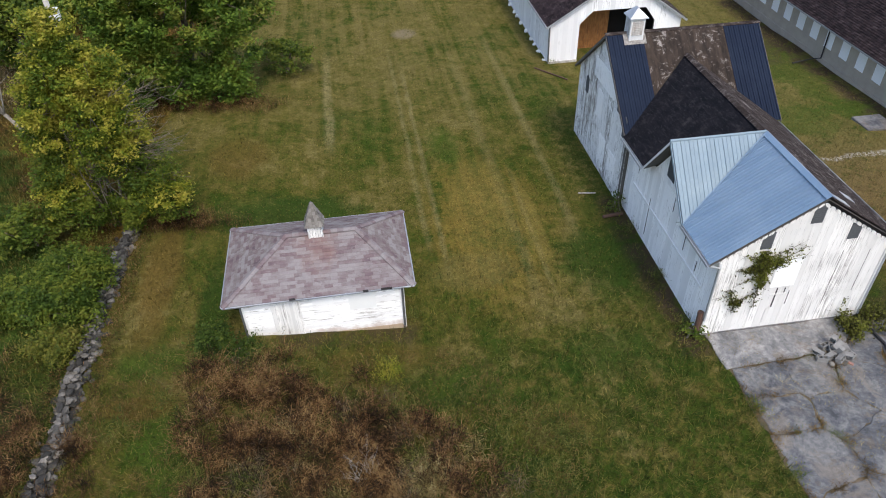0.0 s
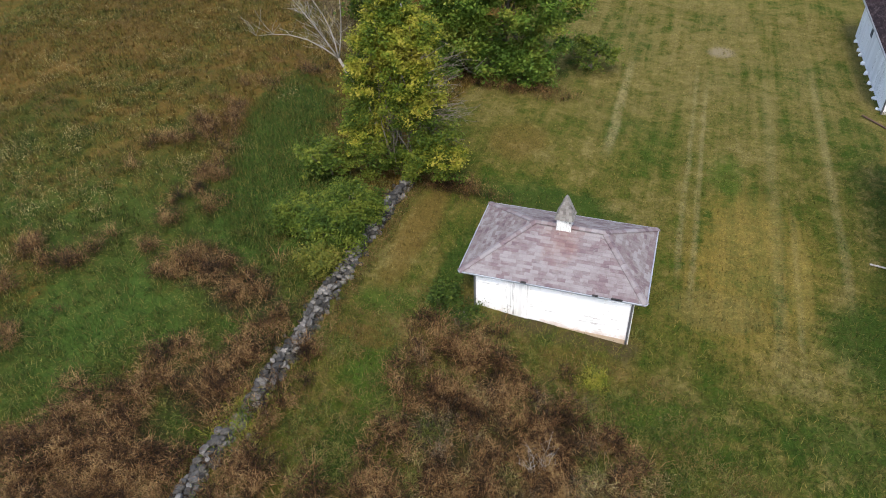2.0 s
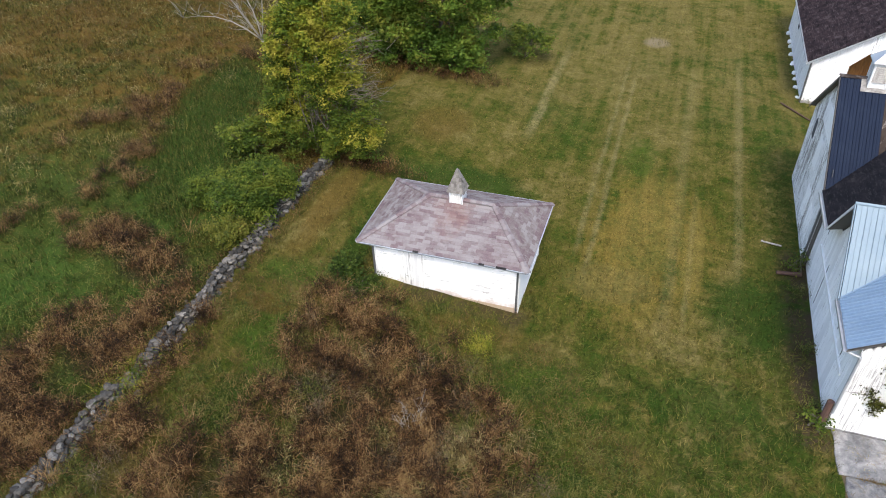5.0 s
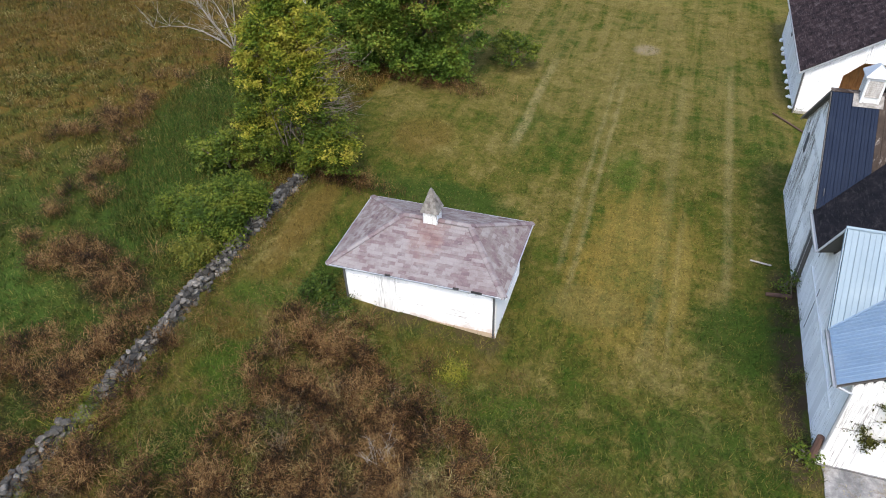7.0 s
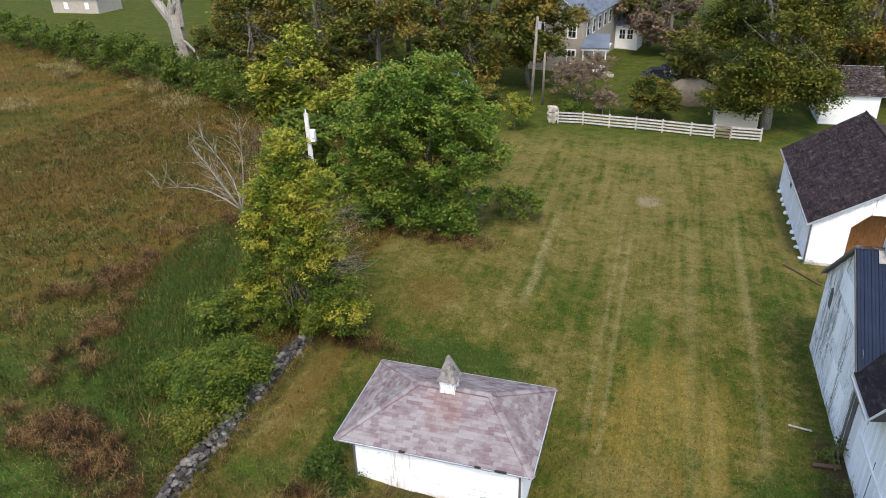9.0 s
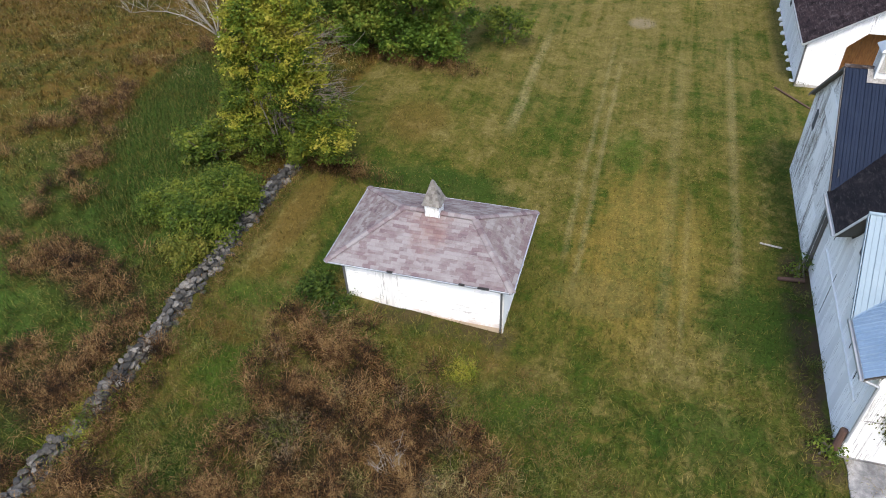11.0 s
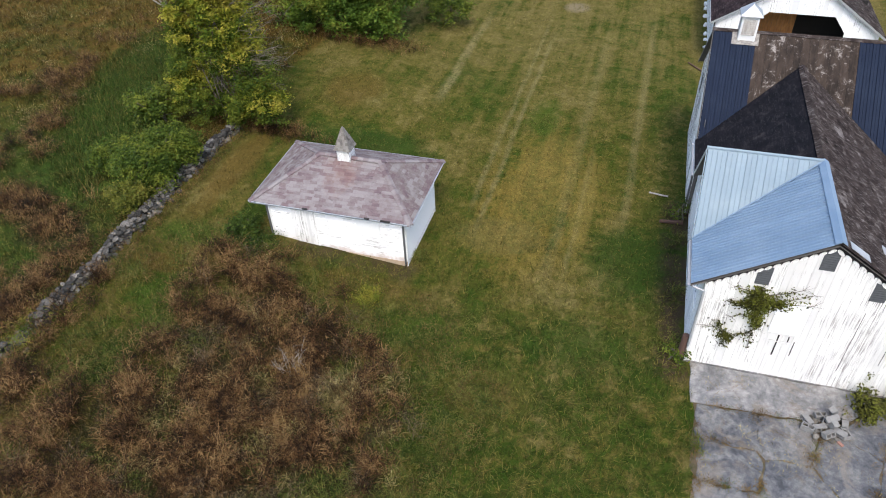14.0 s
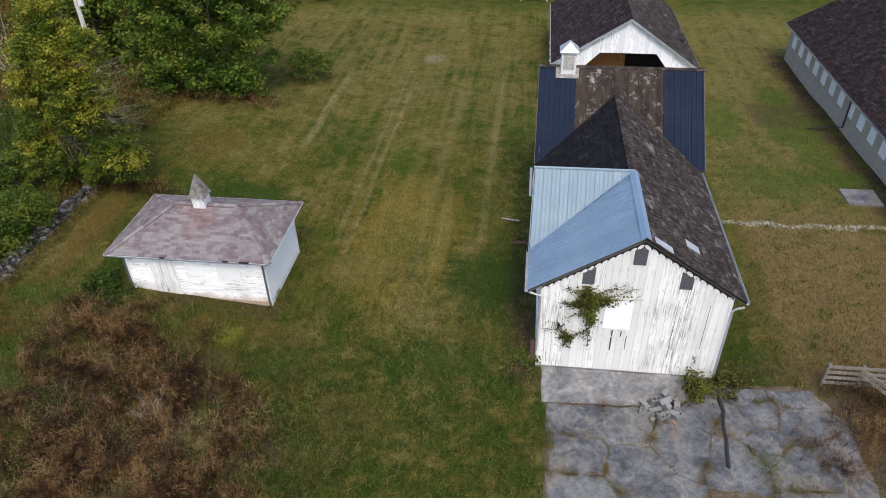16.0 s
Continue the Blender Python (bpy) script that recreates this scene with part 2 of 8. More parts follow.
def turf(n):
    """The colour of the lawn and the field, by place: tufts, mown stripes, worn tracks, bare earth, painted weed shade.
    """
    x, y, _ = n.split()
    big, mid, fine = n.noise(0.16, 4, 0.6, warp=0.8), n.noise(0.8, 5, 0.65, warp=0.6), n.noise(7.0, 5, 0.7)
    tuft = n.noise(2.6, 5, 0.72, warp=1.0)
    stripe = n.noise(1.0, 4, 0.65, n.scaled((1.6, 0.10, 1.0)))

    def blend(*parts):
        total = 0.0
        for value, weight in parts:
            total = n.math("MULTIPLY_ADD", value, weight, total)
        return total

    def both_of(a, b, amount=1.0):
        return n.math("MULTIPLY", n.math("MULTIPLY", a, b), amount)

    f = blend((big, 0.30), (mid, 0.26), (tuft, 0.26), (stripe, 0.18))
    lawn = n.ramp(f, (0.425, LAWN[0]), (0.475, LAWN[1]), (0.525, LAWN[2]), (0.585, LAWN[3]))
    # lush grass south of the lawn's middle and along the barns
    lush_s = both_of(n.step(y, 21.0, 15.0), n.step(x, 0.0, 5.0))
    lush_e = both_of(n.step(x, 9.3, 11.4), n.step(y, 44.0, 32.0))
    lush = n.math("MAXIMUM", lush_s, n.math("MULTIPLY", lush_e, 0.8))
    lawn = n.mix(both_of(lush, n.step(blend((mid, 0.5), (tuft, 0.5)), 0.60, 0.45), 0.78), lawn, LAWN[7])
    # straw-yellow patch in the middle of the lawn
    dx, dy = n.math("DIVIDE", n.math("SUBTRACT", x, 5.6), 3.2), n.math("DIVIDE", n.math("SUBTRACT", y, 25.5), 6.5)
    round_ = n.math("ADD", n.math("MULTIPLY", dx, dx), n.math("MULTIPLY", dy, dy))
    lawn = n.mix(both_of(n.step(round_, 1.4, 0.0), n.step(blend((mid, 0.3), (stripe, 0.35), (tuft, 0.35)), 0.40, 0.58), 0.85), lawn, LAWN[4])
    # the mown far end is paler
    lawn = n.mix(both_of(n.step(y, 30.0, 48.0), n.step(blend((mid, 0.4), (stripe, 0.4), (tuft, 0.2)), 0.38, 0.60), 0.75), lawn, LAWN[3])
    # wheel tracks
    for at, wide, lo, hi, amount in ((-1.9, 0.30, 33.5, 47.0, 0.85), (2.55, 0.15, 24.0, 47.0, 0.5), (3.2, 0.15, 22.0, 44.0, 0.5), (6.8, 0.3, 19.0, 46.0, 0.3), (9.65, 0.24, 23.0, 48.0, 0.45), (7.6, 0.14, 20.0, 29.0, 0.5)):
        off = n.math("ABSOLUTE", n.math("ADD", n.math("SUBTRACT", x, at), n.math("MULTIPLY", n.math("SUBTRACT", big, 0.5), 0.5)))
        run = n.math("MULTIPLY", n.step(y, lo - 1, lo + 2), n.step(y, hi + 3, hi - 3))
        worn = n.math("MULTIPLY", n.step(n.math("ADD", fine, n.math("MULTIPLY", mid, 0.6)), 0.55, 0.9), amount)
        lawn = n.mix(both_of(n.step(off, wide * 1.5, wide * 0.2), both_of(run, worn)), lawn, LAWN[5])
    # the field beyond the wall
    g = blend((n.noise(0.11, 4, 0.6, warp=1.0), 0.38), (n.noise(0.42, 4, 0.6, warp=1.0), 0.34), (tuft, 0.28))
    field = n.ramp(g, (0.425, FIELD[0]), (0.48, FIELD[1]), (0.535, FIELD[2]), (0.59, FIELD[3]))
    field = n.mix(both_of(n.step(y, 29.0, 20.0), n.step(blend((big, 0.5), (tuft, 0.5)), 0.68, 0.48), 0.85), field, FIELD[4])
    east = n.step(x, 20.5, 23.0)
    lawn = n.mix(both_of(east, n.step(blend((mid, 0.5), (tuft, 0.5)), 0.32, 0.50), n.math("MULTIPLY_ADD", n.step(y, 34.0, 26.0), 0.45, 0.45)), lawn, n.mix(n.step(y, 34.0, 24.0), LAWN[3], LAWN[6]))
    both = n.mix(n.step(x, -10.9, -11.5), lawn, field)
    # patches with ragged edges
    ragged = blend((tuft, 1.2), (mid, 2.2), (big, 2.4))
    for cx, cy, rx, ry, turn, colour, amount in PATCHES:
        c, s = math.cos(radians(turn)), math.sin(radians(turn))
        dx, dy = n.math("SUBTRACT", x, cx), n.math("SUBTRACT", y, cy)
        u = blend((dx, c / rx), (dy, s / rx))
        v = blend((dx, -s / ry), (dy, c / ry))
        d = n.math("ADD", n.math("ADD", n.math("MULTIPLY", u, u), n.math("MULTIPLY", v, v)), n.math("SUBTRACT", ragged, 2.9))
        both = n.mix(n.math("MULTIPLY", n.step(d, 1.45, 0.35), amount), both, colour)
    # ground past the hedge set darker, with its shade put into the colour
    beyond = both_of(n.step(n.math("ADD", y, n.math("MULTIPLY", x, 0.42)), 47.5, 50.0), n.step(y, 60.0, 68.0))
    both = n.mix(n.math("MULTIPLY", beyond, 0.9), both, n.mix(n.step(mid, 0.35, 0.65), LAWN[7], LAWN[1]))
    both = n.shade(both, n.noise(1.9, 5, 0.7, warp=0.8), 0.40)
    both = n.shade(both, n.noise(11.0, 4, 0.7), 0.75)
    return both, fine, mid


LAWN = [(0.037, 0.061, 0.008), (0.070, 0.075, 0.013), (0.107, 0.094, 0.022), (0.158, 0.131, 0.044), (0.184, 0.131, 0.028), (0.207, 0.175, 0.078), (0.158, 0.110, 0.046), (0.031, 0.057, 0.008)]
FIELD = [(0.050, 0.058, 0.011), (0.086, 0.068, 0.014), (0.112, 0.070, 0.016), (0.145, 0.090, 0.026), (0.035, 0.063, 0.011)]

# greens, straw and browns of the patches
DEEP_GREEN, FRESH, STRAW, RUSSET, BANK = (0.029, 0.056, 0.009), (0.050, 0.084, 0.012), (0.190, 0.148, 0.040), (0.125, 0.080, 0.022), (0.047, 0.089, 0.015)
# dark brown that paints shade into the ground under the weed clumps
WEED_SHADE = (0.030, 0.024, 0.013)
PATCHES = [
    (-2.3, 13.0, 3.9, 2.7, -25, WEED_SHADE, 0.8), (-1.6, 7.6, 5.8, 4.2, 0, WEED_SHADE, 0.8), (-17.2, 17.4, 1.4, 1.4, 0, WEED_SHADE, 0.7), (-14.5, 16.5, 1.6, 1.3, 0, WEED_SHADE, 0.7), (-12.5, 14.0, 1.0, 1.8, 0, WEED_SHADE, 0.7), (-13.6, 11.6, 1.8, 1.2, 0, WEED_SHADE, 0.7), (-15.0, 8.2, 2.4, 2.2, 0, WEED_SHADE, 0.7),
    # deep green, also in a strip beside and a band behind the shed
    (9.9, 21.6, 2.0, 2.8, 0, DEEP_GREEN, 0.85), (9.0, 16.6, 2.4, 1.6, 0, DEEP_GREEN, 0.6), (2.6, 15.8, 2.2, 1.0, 0, FRESH, 0.8), (-6.7, 20.8, 0.7, 3.2, 0, DEEP_GREEN, 0.9),
    (-3.6, 27.4, 4.2, 1.5, 5, DEEP_GREEN, 0.85), (-7.5, 14.4, 1.2, 2.0, 15, FRESH, 0.9), (-7.6, 11.0, 0.8, 1.6, 0, DEEP_GREEN, 0.8), (-8.4, 18.0, 1.7, 0.9, 0, FRESH, 0.8), (4.4, 33.5, 1.0, 2.4, 0, FRESH, 0.5),
    (-9.2, 22.4, 0.9, 3.8, 0, RUSSET, 0.7), (-8.6, 15.9, 1.2, 0.5, 0, RUSSET, 0.7), (-6.6, 32.5, 1.7, 2.2, 0, RUSSET, 0.5), (0.2, 17.7, 2.4, 0.6, 0, RUSSET, 0.3),
    (5.6, 27.0, 1.5, 4.2, -4, STRAW, 0.35), (7.7, 25.4, 0.5, 3.6, 0, STRAW, 0.5), (4.4, 22.3, 2.0, 1.2, 0, LAWN[3], 0.4), (6.0, 13.6, 1.6, 1.1, 0, LAWN[2], 0.5),
    (24.2, 14.6, 1.3, 2.0, 0, (0.115, 0.088, 0.066), 0.85), (23.9, 11.5, 1.0, 1.6, 0, (0.115, 0.088, 0.066), 0.8),
    (28.6, 40.0, 2.0, 7.0, 0, FRESH, 0.6), (25.0, 32.2, 2.8, 2.2, 0, FRESH, 0.5), (24.0, 40.5, 1.3, 3.4, 0, FRESH, 0.6), (29.6, 32.6, 1.6, 1.4, 0, FRESH, 0.7), (22.0, 24.5, 0.8, 6.0, 0, LAWN[1], 0.5),
    (-18.7, 27.6, 8.8, 2.9, 112, BANK, 0.95), (-14.6, 23.6, 2.6, 2.4, 0, BANK, 0.9), (-19.6, 14.2, 3.6, 2.8, 0, BANK, 0.6), (-18.3, 9.0, 2.2, 2.4, 0, BANK, 0.45), (-13.4, 14.9, 1.2, 1.0, 0, BANK, 0.6),
]


def ground_material():
    n = Nodes("turf_ground")
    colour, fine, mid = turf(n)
    x, y, _ = n.split()
    colour = n.mix(n.math("MULTIPLY", n.step(fine, 0.62, 0.75), 0.35), colour, (0.07, 0.05, 0.03))
    # dark brown strips beside the walls and in the yard, a scuffed spot, and a pale gravel trace
    for x0, x1, y0, y1, amount in ((11.6, 12.7, 16.0, 26.5, 0.9), (29.8, 31.4, 22.0, 53.0, 0.9), (-5.8, 1.4, 18.5, 19.4, 0.7), (19.0, 24.5, 15.0, 18.0, 0.5), (26.2, 30.5, 39.8, 43.4, 0.55)):
        w = n.math("MULTIPLY", n.math("MULTIPLY", n.step(x, x0 - 0.6, x0 + 0.3), n.step(x, x1 + 0.6, x1 - 0.3)), n.math("MULTIPLY", n.step(y, y0 - 0.6, y0 + 0.3), n.step(y, y1 + 0.6, y1 - 0.3)))
        colour = n.mix(n.math("MULTIPLY", n.math("MULTIPLY", w, n.step(mid, 0.35, 0.55)), amount), colour, (0.055, 0.038, 0.026))
    dx, dy = n.math("SUBTRACT", x, 4.0), n.math("SUBTRACT", y, 50.6)
    spot = n.step(n.math("ADD", n.math("MULTIPLY", dx, dx), n.math("MULTIPLY", dy, dy)), 1.3, 0.2)
    colour = n.mix(n.math("MULTIPLY", spot, 0.7), colour, (0.22, 0.18, 0.12))
    off = n.math("ABSOLUTE", n.math("ADD", n.math("SUBTRACT", y, 28.0), n.math("MULTIPLY", n.math("SUBTRACT", mid, 0.5), 1.4)))
    trace = n.math("MULTIPLY", n.math("MULTIPLY", n.step(off, 0.32, 0.08), n.step(x, 20.5, 22.0)), n.math("MULTIPLY", n.step(x, 31.0, 30.0), n.step(fine, 0.42, 0.55)))
    colour = n.mix(n.math("MULTIPLY", trace, 0.9), colour, (0.36, 0.33, 0.28))
    n.bump(n.math("ADD", fine, n.math("MULTIPLY", mid, 1.5)), 0.8, 0.08)
    n.b.inputs["Specular IOR Level"].default_value = 0.05
    return n.done(colour, 0.95)


def blade_material():
    """Blades take the turf's colour, some of them straw-dry, some deep green."""
    n = Nodes("grass_blade")
    colour, _, mid = turf(n)
    r = n.rand(True)
    colour = n.mix(n.math("MULTIPLY", n.step(n.math("ADD", r, n.math("MULTIPLY", mid, 0.4)), 0.80, 1.05), 0.4), colour, (0.25, 0.19, 0.055))
    colour = n.mix(n.math("MULTIPLY", n.step(r, 0.34, 0.16), 0.3), colour, (0.044, 0.074, 0.010))
    return n.done(n.shade(colour, n.math("FRACT", n.math("MULTIPLY", r, 37.0)), 0.45), 0.75, through=0.3)


def leaf_material(name, *colours, patch=0.5, vary=0.24):
    """Leaves or stalks whose colour shifts from limb to limb, from clump to clump and from leaf to leaf."""
    n = Nodes(name)
    wide, close = n.math("SUBTRACT", n.noise(patch, 3, 0.6), 0.5), n.math("SUBTRACT", n.noise(patch * 3.1, 3, 0.6), 0.5)
    f = n.math("MULTIPLY_ADD", wide, 1.25, n.math("MULTIPLY_ADD", close, 1.0, 0.47))
    f = n.math("ADD", f, n.math("MULTIPLY", n.math("SUBTRACT", n.rand(True), 0.5), vary))
    stops = [(0.28 + 0.42 * i / (len(colours) - 1), c) for i, c in enumerate(colours)]
    return n.done(n.ramp(f, *stops), 0.55, through=0.3)


def bark_material(name, dark, light):
    n = Nodes(name)
    f = n.noise(5.0, 5, 0.65, n.scaled((2, 2, 0.5)))
    n.bump(f, 0.6, 0.03)
    return n.done(n.ramp(f, (0.3, dark), (0.7, light)), 0.9)


def paint_material(name, paint, wood, worn, along, dirt=0.25, rough=0.55, broad=0.30, mud=None):
    """Paint on boards that has worn off to grey wood in streaks along the boards."""
    n = Nodes(name)
    streak = n.noise(3.2, 6, 0.7, n.scaled(along))
    blotch = n.noise(0.6, 4, 0.6)
    r = n.rand()
    f = n.math("ADD", n.math("ADD", n.math("MULTIPLY", streak, 0.62), n.math("MULTIPLY", blotch, broad)), n.math("MULTIPLY", r, 0.10))
    gone = n.ramp(f, (worn - 0.05, 0.0), (worn + 0.045, 1.0))
    fine = n.noise(20.0, 4, 0.6, n.scaled(along))
    wood_c = n.mix(fine, tuple(0.55 * c for c in wood), wood)
    paint_c = n.shade(n.mix(n.math("MULTIPLY", n.step(blotch, 0.45, 0.75), dirt), paint, tuple(0.55 * p for p in paint)), r, 0.13)
    n.bump(n.math("ADD", fine, gone), 0.3, 0.008)
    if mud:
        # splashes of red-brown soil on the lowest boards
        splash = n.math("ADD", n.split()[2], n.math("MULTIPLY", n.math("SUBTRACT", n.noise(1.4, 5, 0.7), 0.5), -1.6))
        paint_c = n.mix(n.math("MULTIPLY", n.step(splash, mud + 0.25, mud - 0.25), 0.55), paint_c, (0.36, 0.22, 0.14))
    return n.done(n.mix(gone, paint_c, wood_c), n.mix(gone, (rough,) * 3, (0.9,) * 3))


def shingle_material(name, *colours, grit=0.25, island=False, streak=None, patch=0.5, vary=0.25, turn=28, rust=None):
    n = Nodes(name)
    a = n.noise(patch, 4, 0.6, warp=0.4)
    f = n.math("ADD", n.math("MULTIPLY", a, 0.85), n.math("MULTIPLY", n.rand(island), vary))
    c = n.ramp(f, *[(0.28 + 0.45 * i / (len(colours) - 1), k) for i, k in enumerate(colours)])
    if streak:
        s = n.noise(3.6, 6, 0.75, n.scaled(streak, None, turn))
        c = n.mix(n.math("MULTIPLY", n.step(s, 0.52, 0.66), 0.7), c, colours[-1])
        c = n.mix(n.math("MULTIPLY", n.step(s, 0.46, 0.30), 0.6), c, colours[0])
    if rust:
        # a rusty run below the metal of a cupola
        x, y, _ = n.split()
        u, v = (n.math("DIVIDE", n.math("SUBTRACT", k, at), wide) for k, at, wide in ((x, rust[0], rust[2]), (y, rust[1], rust[3])))
        d = n.math("ADD", n.math("ADD", n.math("MULTIPLY", u, u), n.math("MULTIPLY", v, v)), n.math("MULTIPLY", n.math("SUBTRACT", n.noise(1.7, 5, 0.7), 0.5), 4.5))
        c = n.mix(n.math("MULTIPLY", n.step(d, 1.5, -0.6), 0.42), c, (0.23, 0.130, 0.105))
    fine = n.noise(35.0, 3, 0.6)
    n.bump(fine, 0.4, 0.006)
    n.b.inputs["Specular IOR Level"].default_value = 0.06
    return n.done(n.shade(c, fine, grit), 0.95)


def metal_material(name, colour, fade, rough=0.38, metal=0.35, spec=0.3):
    n = Nodes(name)
    n.b.inputs["Specular IOR Level"].default_value = spec
    a = n.noise(0.7, 4, 0.6, warp=0.4)
    b = n.noise(9.0, 4, 0.6)
    c = n.shade(n.mix(n.step(a, 0.35, 0.75), colour, fade), n.rand(), 0.05)
    n.bump(a, 0.12, 0.02)
    return n.done(n.shade(c, b, 0.08), n.math("MULTIPLY_ADD", b, 0.2, rough), metal)


def stone_material(name, dark, mid, light, island=False, scale=3.0):
    n = Nodes(name)
    f = n.math("ADD", n.math("MULTIPLY", n.noise(scale, 5, 0.65), 0.55), n.math("MULTIPLY", n.rand(island), 0.42))
    fine = n.noise(18.0, 4, 0.65)
    n.bump(fine, 0.5, 0.02)
    return n.done(n.shade(n.ramp(f, (0.28, dark), (0.5, mid), (0.72, light)), fine, 0.2), 0.9)


def plain(name, colour, rough=0.7, metal=0.0, vary=0.12, scale=6.0):
    n = Nodes(name)
    f = n.noise(scale, 4, 0.6)
    n.bump(f, 0.15, 0.01)
    return n.done(n.shade(colour, f, vary), rough, metal)


def concrete_material(name, base, stain, pale):
    n = Nodes(name)
    a, b, c = n.noise(0.9, 5, 0.65, warp=0.6), n.noise(5.0, 5, 0.7), n.noise(40.0, 3, 0.6)
    col = n.ramp(n.math("ADD", n.math("MULTIPLY", a, 0.7), n.math("MULTIPLY", b, 0.3)), (0.38, stain), (0.48, base), (0.60, pale))
    col = n.mix(n.math("MULTIPLY", n.step(n.noise(0.55, 5, 0.7, warp=1.0), 0.50, 0.64), 0.7), col, (0.185, 0.160, 0.135))
    col = n.mix(n.math("MULTIPLY", n.step(n.noise(1.3, 5, 0.75, warp=1.0), 0.54, 0.64), 0.6), col, (0.135, 0.108, 0.078))
    n.bump(n.math("ADD", b, n.math("MULTIPLY", c, 0.3)), 0.4, 0.015)
    return n.done(n.shade(n.shade(col, c, 0.3), b, 0.35), 0.88)


def old_roof_material():
    n = Nodes("flaking_roof")
    s = n.noise(1.6, 6, 0.7, n.scaled((1.8, 0.7, 0.7)))
    f = n.noise(3.4, 7, 0.8, warp=0.8)
    h = n.noise(0.9, 3, 0.6)
    c = n.ramp(n.math("ADD", n.math("MULTIPLY", s, 0.75), n.math("MULTIPLY", n.rand(), 0.1)), (0.30, (0.022, 0.017, 0.014)), (0.5, (0.055, 0.040, 0.031)), (0.68, (0.095, 0.075, 0.062)))
    scar = n.math("ADD", n.math("ADD", n.math("MULTIPLY", f, 0.55), n.math("MULTIPLY", s, 0.25)), n.math("MULTIPLY", h, 0.2))
    c = n.mix(n.math("MULTIPLY", n.step(scar, 0.535, 0.61), 0.85), c, (0.34, 0.31, 0.285))
    n.bump(f, 0.4, 0.015)
    n.b.inputs["Specular IOR Level"].default_value = 0.2
    return n.done(c, 0.95)


M_GROUND, M_BLADE = ground_material(), blade_material()
M_WEED = leaf_material("dry_weed", (0.018, 0.011, 0.0055), (0.073, 0.037, 0.0145), (0.168, 0.089, 0.0335), (0.325, 0.210, 0.087), patch=1.0, vary=0.4)
M_FIELD_WEED = leaf_material("field_weed", (0.075, 0.050, 0.020), (0.130, 0.080, 0.027), (0.185, 0.115, 0.038), (0.235, 0.160, 0.060), patch=0.9, vary=0.3)
M_STRAW = leaf_material("straw_weed", (0.08, 0.064, 0.024), (0.19, 0.150, 0.054), (0.31, 0.250, 0.095), (0.44, 0.37, 0.17), patch=1.0, vary=0.4)
M_GREY_WEED = leaf_material("grey_weed", (0.045, 0.034, 0.020), (0.125, 0.092, 0.052), (0.25, 0.19, 0.11), patch=1.4, vary=0.5)
M_FERN = leaf_material("green_weed", (0.036, 0.060, 0.010), (0.080, 0.110, 0.018), (0.140, 0.150, 0.030), (0.21, 0.19, 0.055), patch=1.1, vary=0.4)
M_LEAF_YELLOW = leaf_material("yellowing_leaf", (0.066, 0.108, 0.013), (0.165, 0.198, 0.021), (0.285, 0.280, 0.034), (0.37, 0.325, 0.055), patch=0.6, vary=0.16)
M_LEAF_MAPLE = leaf_material("maple_leaf", (0.052, 0.096, 0.014), (0.100, 0.165, 0.022), (0.150, 0.210, 0.030), (0.22, 0.235, 0.040), patch=0.5, vary=0.15)
M_LEAF_BUSH = leaf_material("bush_leaf", (0.040, 0.070, 0.010), (0.092, 0.132, 0.017), (0.165, 0.185, 0.026), patch=0.8)
M_LEAF_DARK = leaf_material("dark_leaf", (0.028, 0.050, 0.009), (0.055, 0.090, 0.014), (0.100, 0.130, 0.022), patch=1.2)
M_LEAF_OAK = leaf_material("oak_leaf", (0.056, 0.070, 0.013), (0.108, 0.118, 0.021), (0.170, 0.148, 0.030), (0.25, 0.168, 0.036), patch=0.25)
M_LEAF_OLIVE = leaf_material("olive_leaf", (0.046, 0.064, 0.011), (0.090, 0.108, 0.017), (0.145, 0.150, 0.024), (0.205, 0.180, 0.036), patch=0.4)
M_LEAF_RUST = leaf_material("rust_leaf", (0.13, 0.095, 0.065), (0.21, 0.150, 0.105), (0.29, 0.205, 0.145), (0.15, 0.14, 0.065), patch=0.5)
M_LEAF_ORANGE = leaf_material("orange_leaf", (0.05, 0.06, 0.015), (0.14, 0.10, 0.02), (0.26, 0.13, 0.025), patch=0.4)
M_LEAF_VINE = leaf_material("vine_leaf", (0.035, 0.036, 0.010), (0.068, 0.066, 0.014), (0.11, 0.12, 0.02), (0.16, 0.17, 0.03), patch=1.2, vary=0.4)
M_BARK = bark_material("bark", (0.06, 0.048, 0.036), (0.20, 0.17, 0.13))
M_BARK_PALE = bark_material("dead_wood", (0.20, 0.18, 0.15), (0.48, 0.45, 0.40))
M_STONE = stone_material("field_stone", (0.022, 0.020, 0.016), (0.064, 0.058, 0.048), (0.23, 0.21, 0.18))
M_STONE_LOOSE = stone_material("wall_rubble", (0.024, 0.022, 0.019), (0.072, 0.068, 0.06), (0.19, 0.18, 0.165), island=True)
M_WHITE_V = paint_material("white_plank_paint", (0.83, 0.815, 0.785), (0.44, 0.415, 0.385), 0.50, (9.0, 9.0, 0.40), 0.3, broad=0.14)
# These two paints are raised toward white to offset weak light on west walls.
M_WHITE_W = paint_material("brightened_plank_paint", (0.92, 0.92, 0.92), (0.34, 0.32, 0.30), 0.53, (9.0, 9.0, 0.35), 0.08, broad=0.14)
M_WORN_W = paint_material("peeling_plank_paint", (0.92, 0.92, 0.92), (0.22, 0.20, 0.175), 0.475, (8.0, 8.0, 0.55), 0.1, broad=0.17)
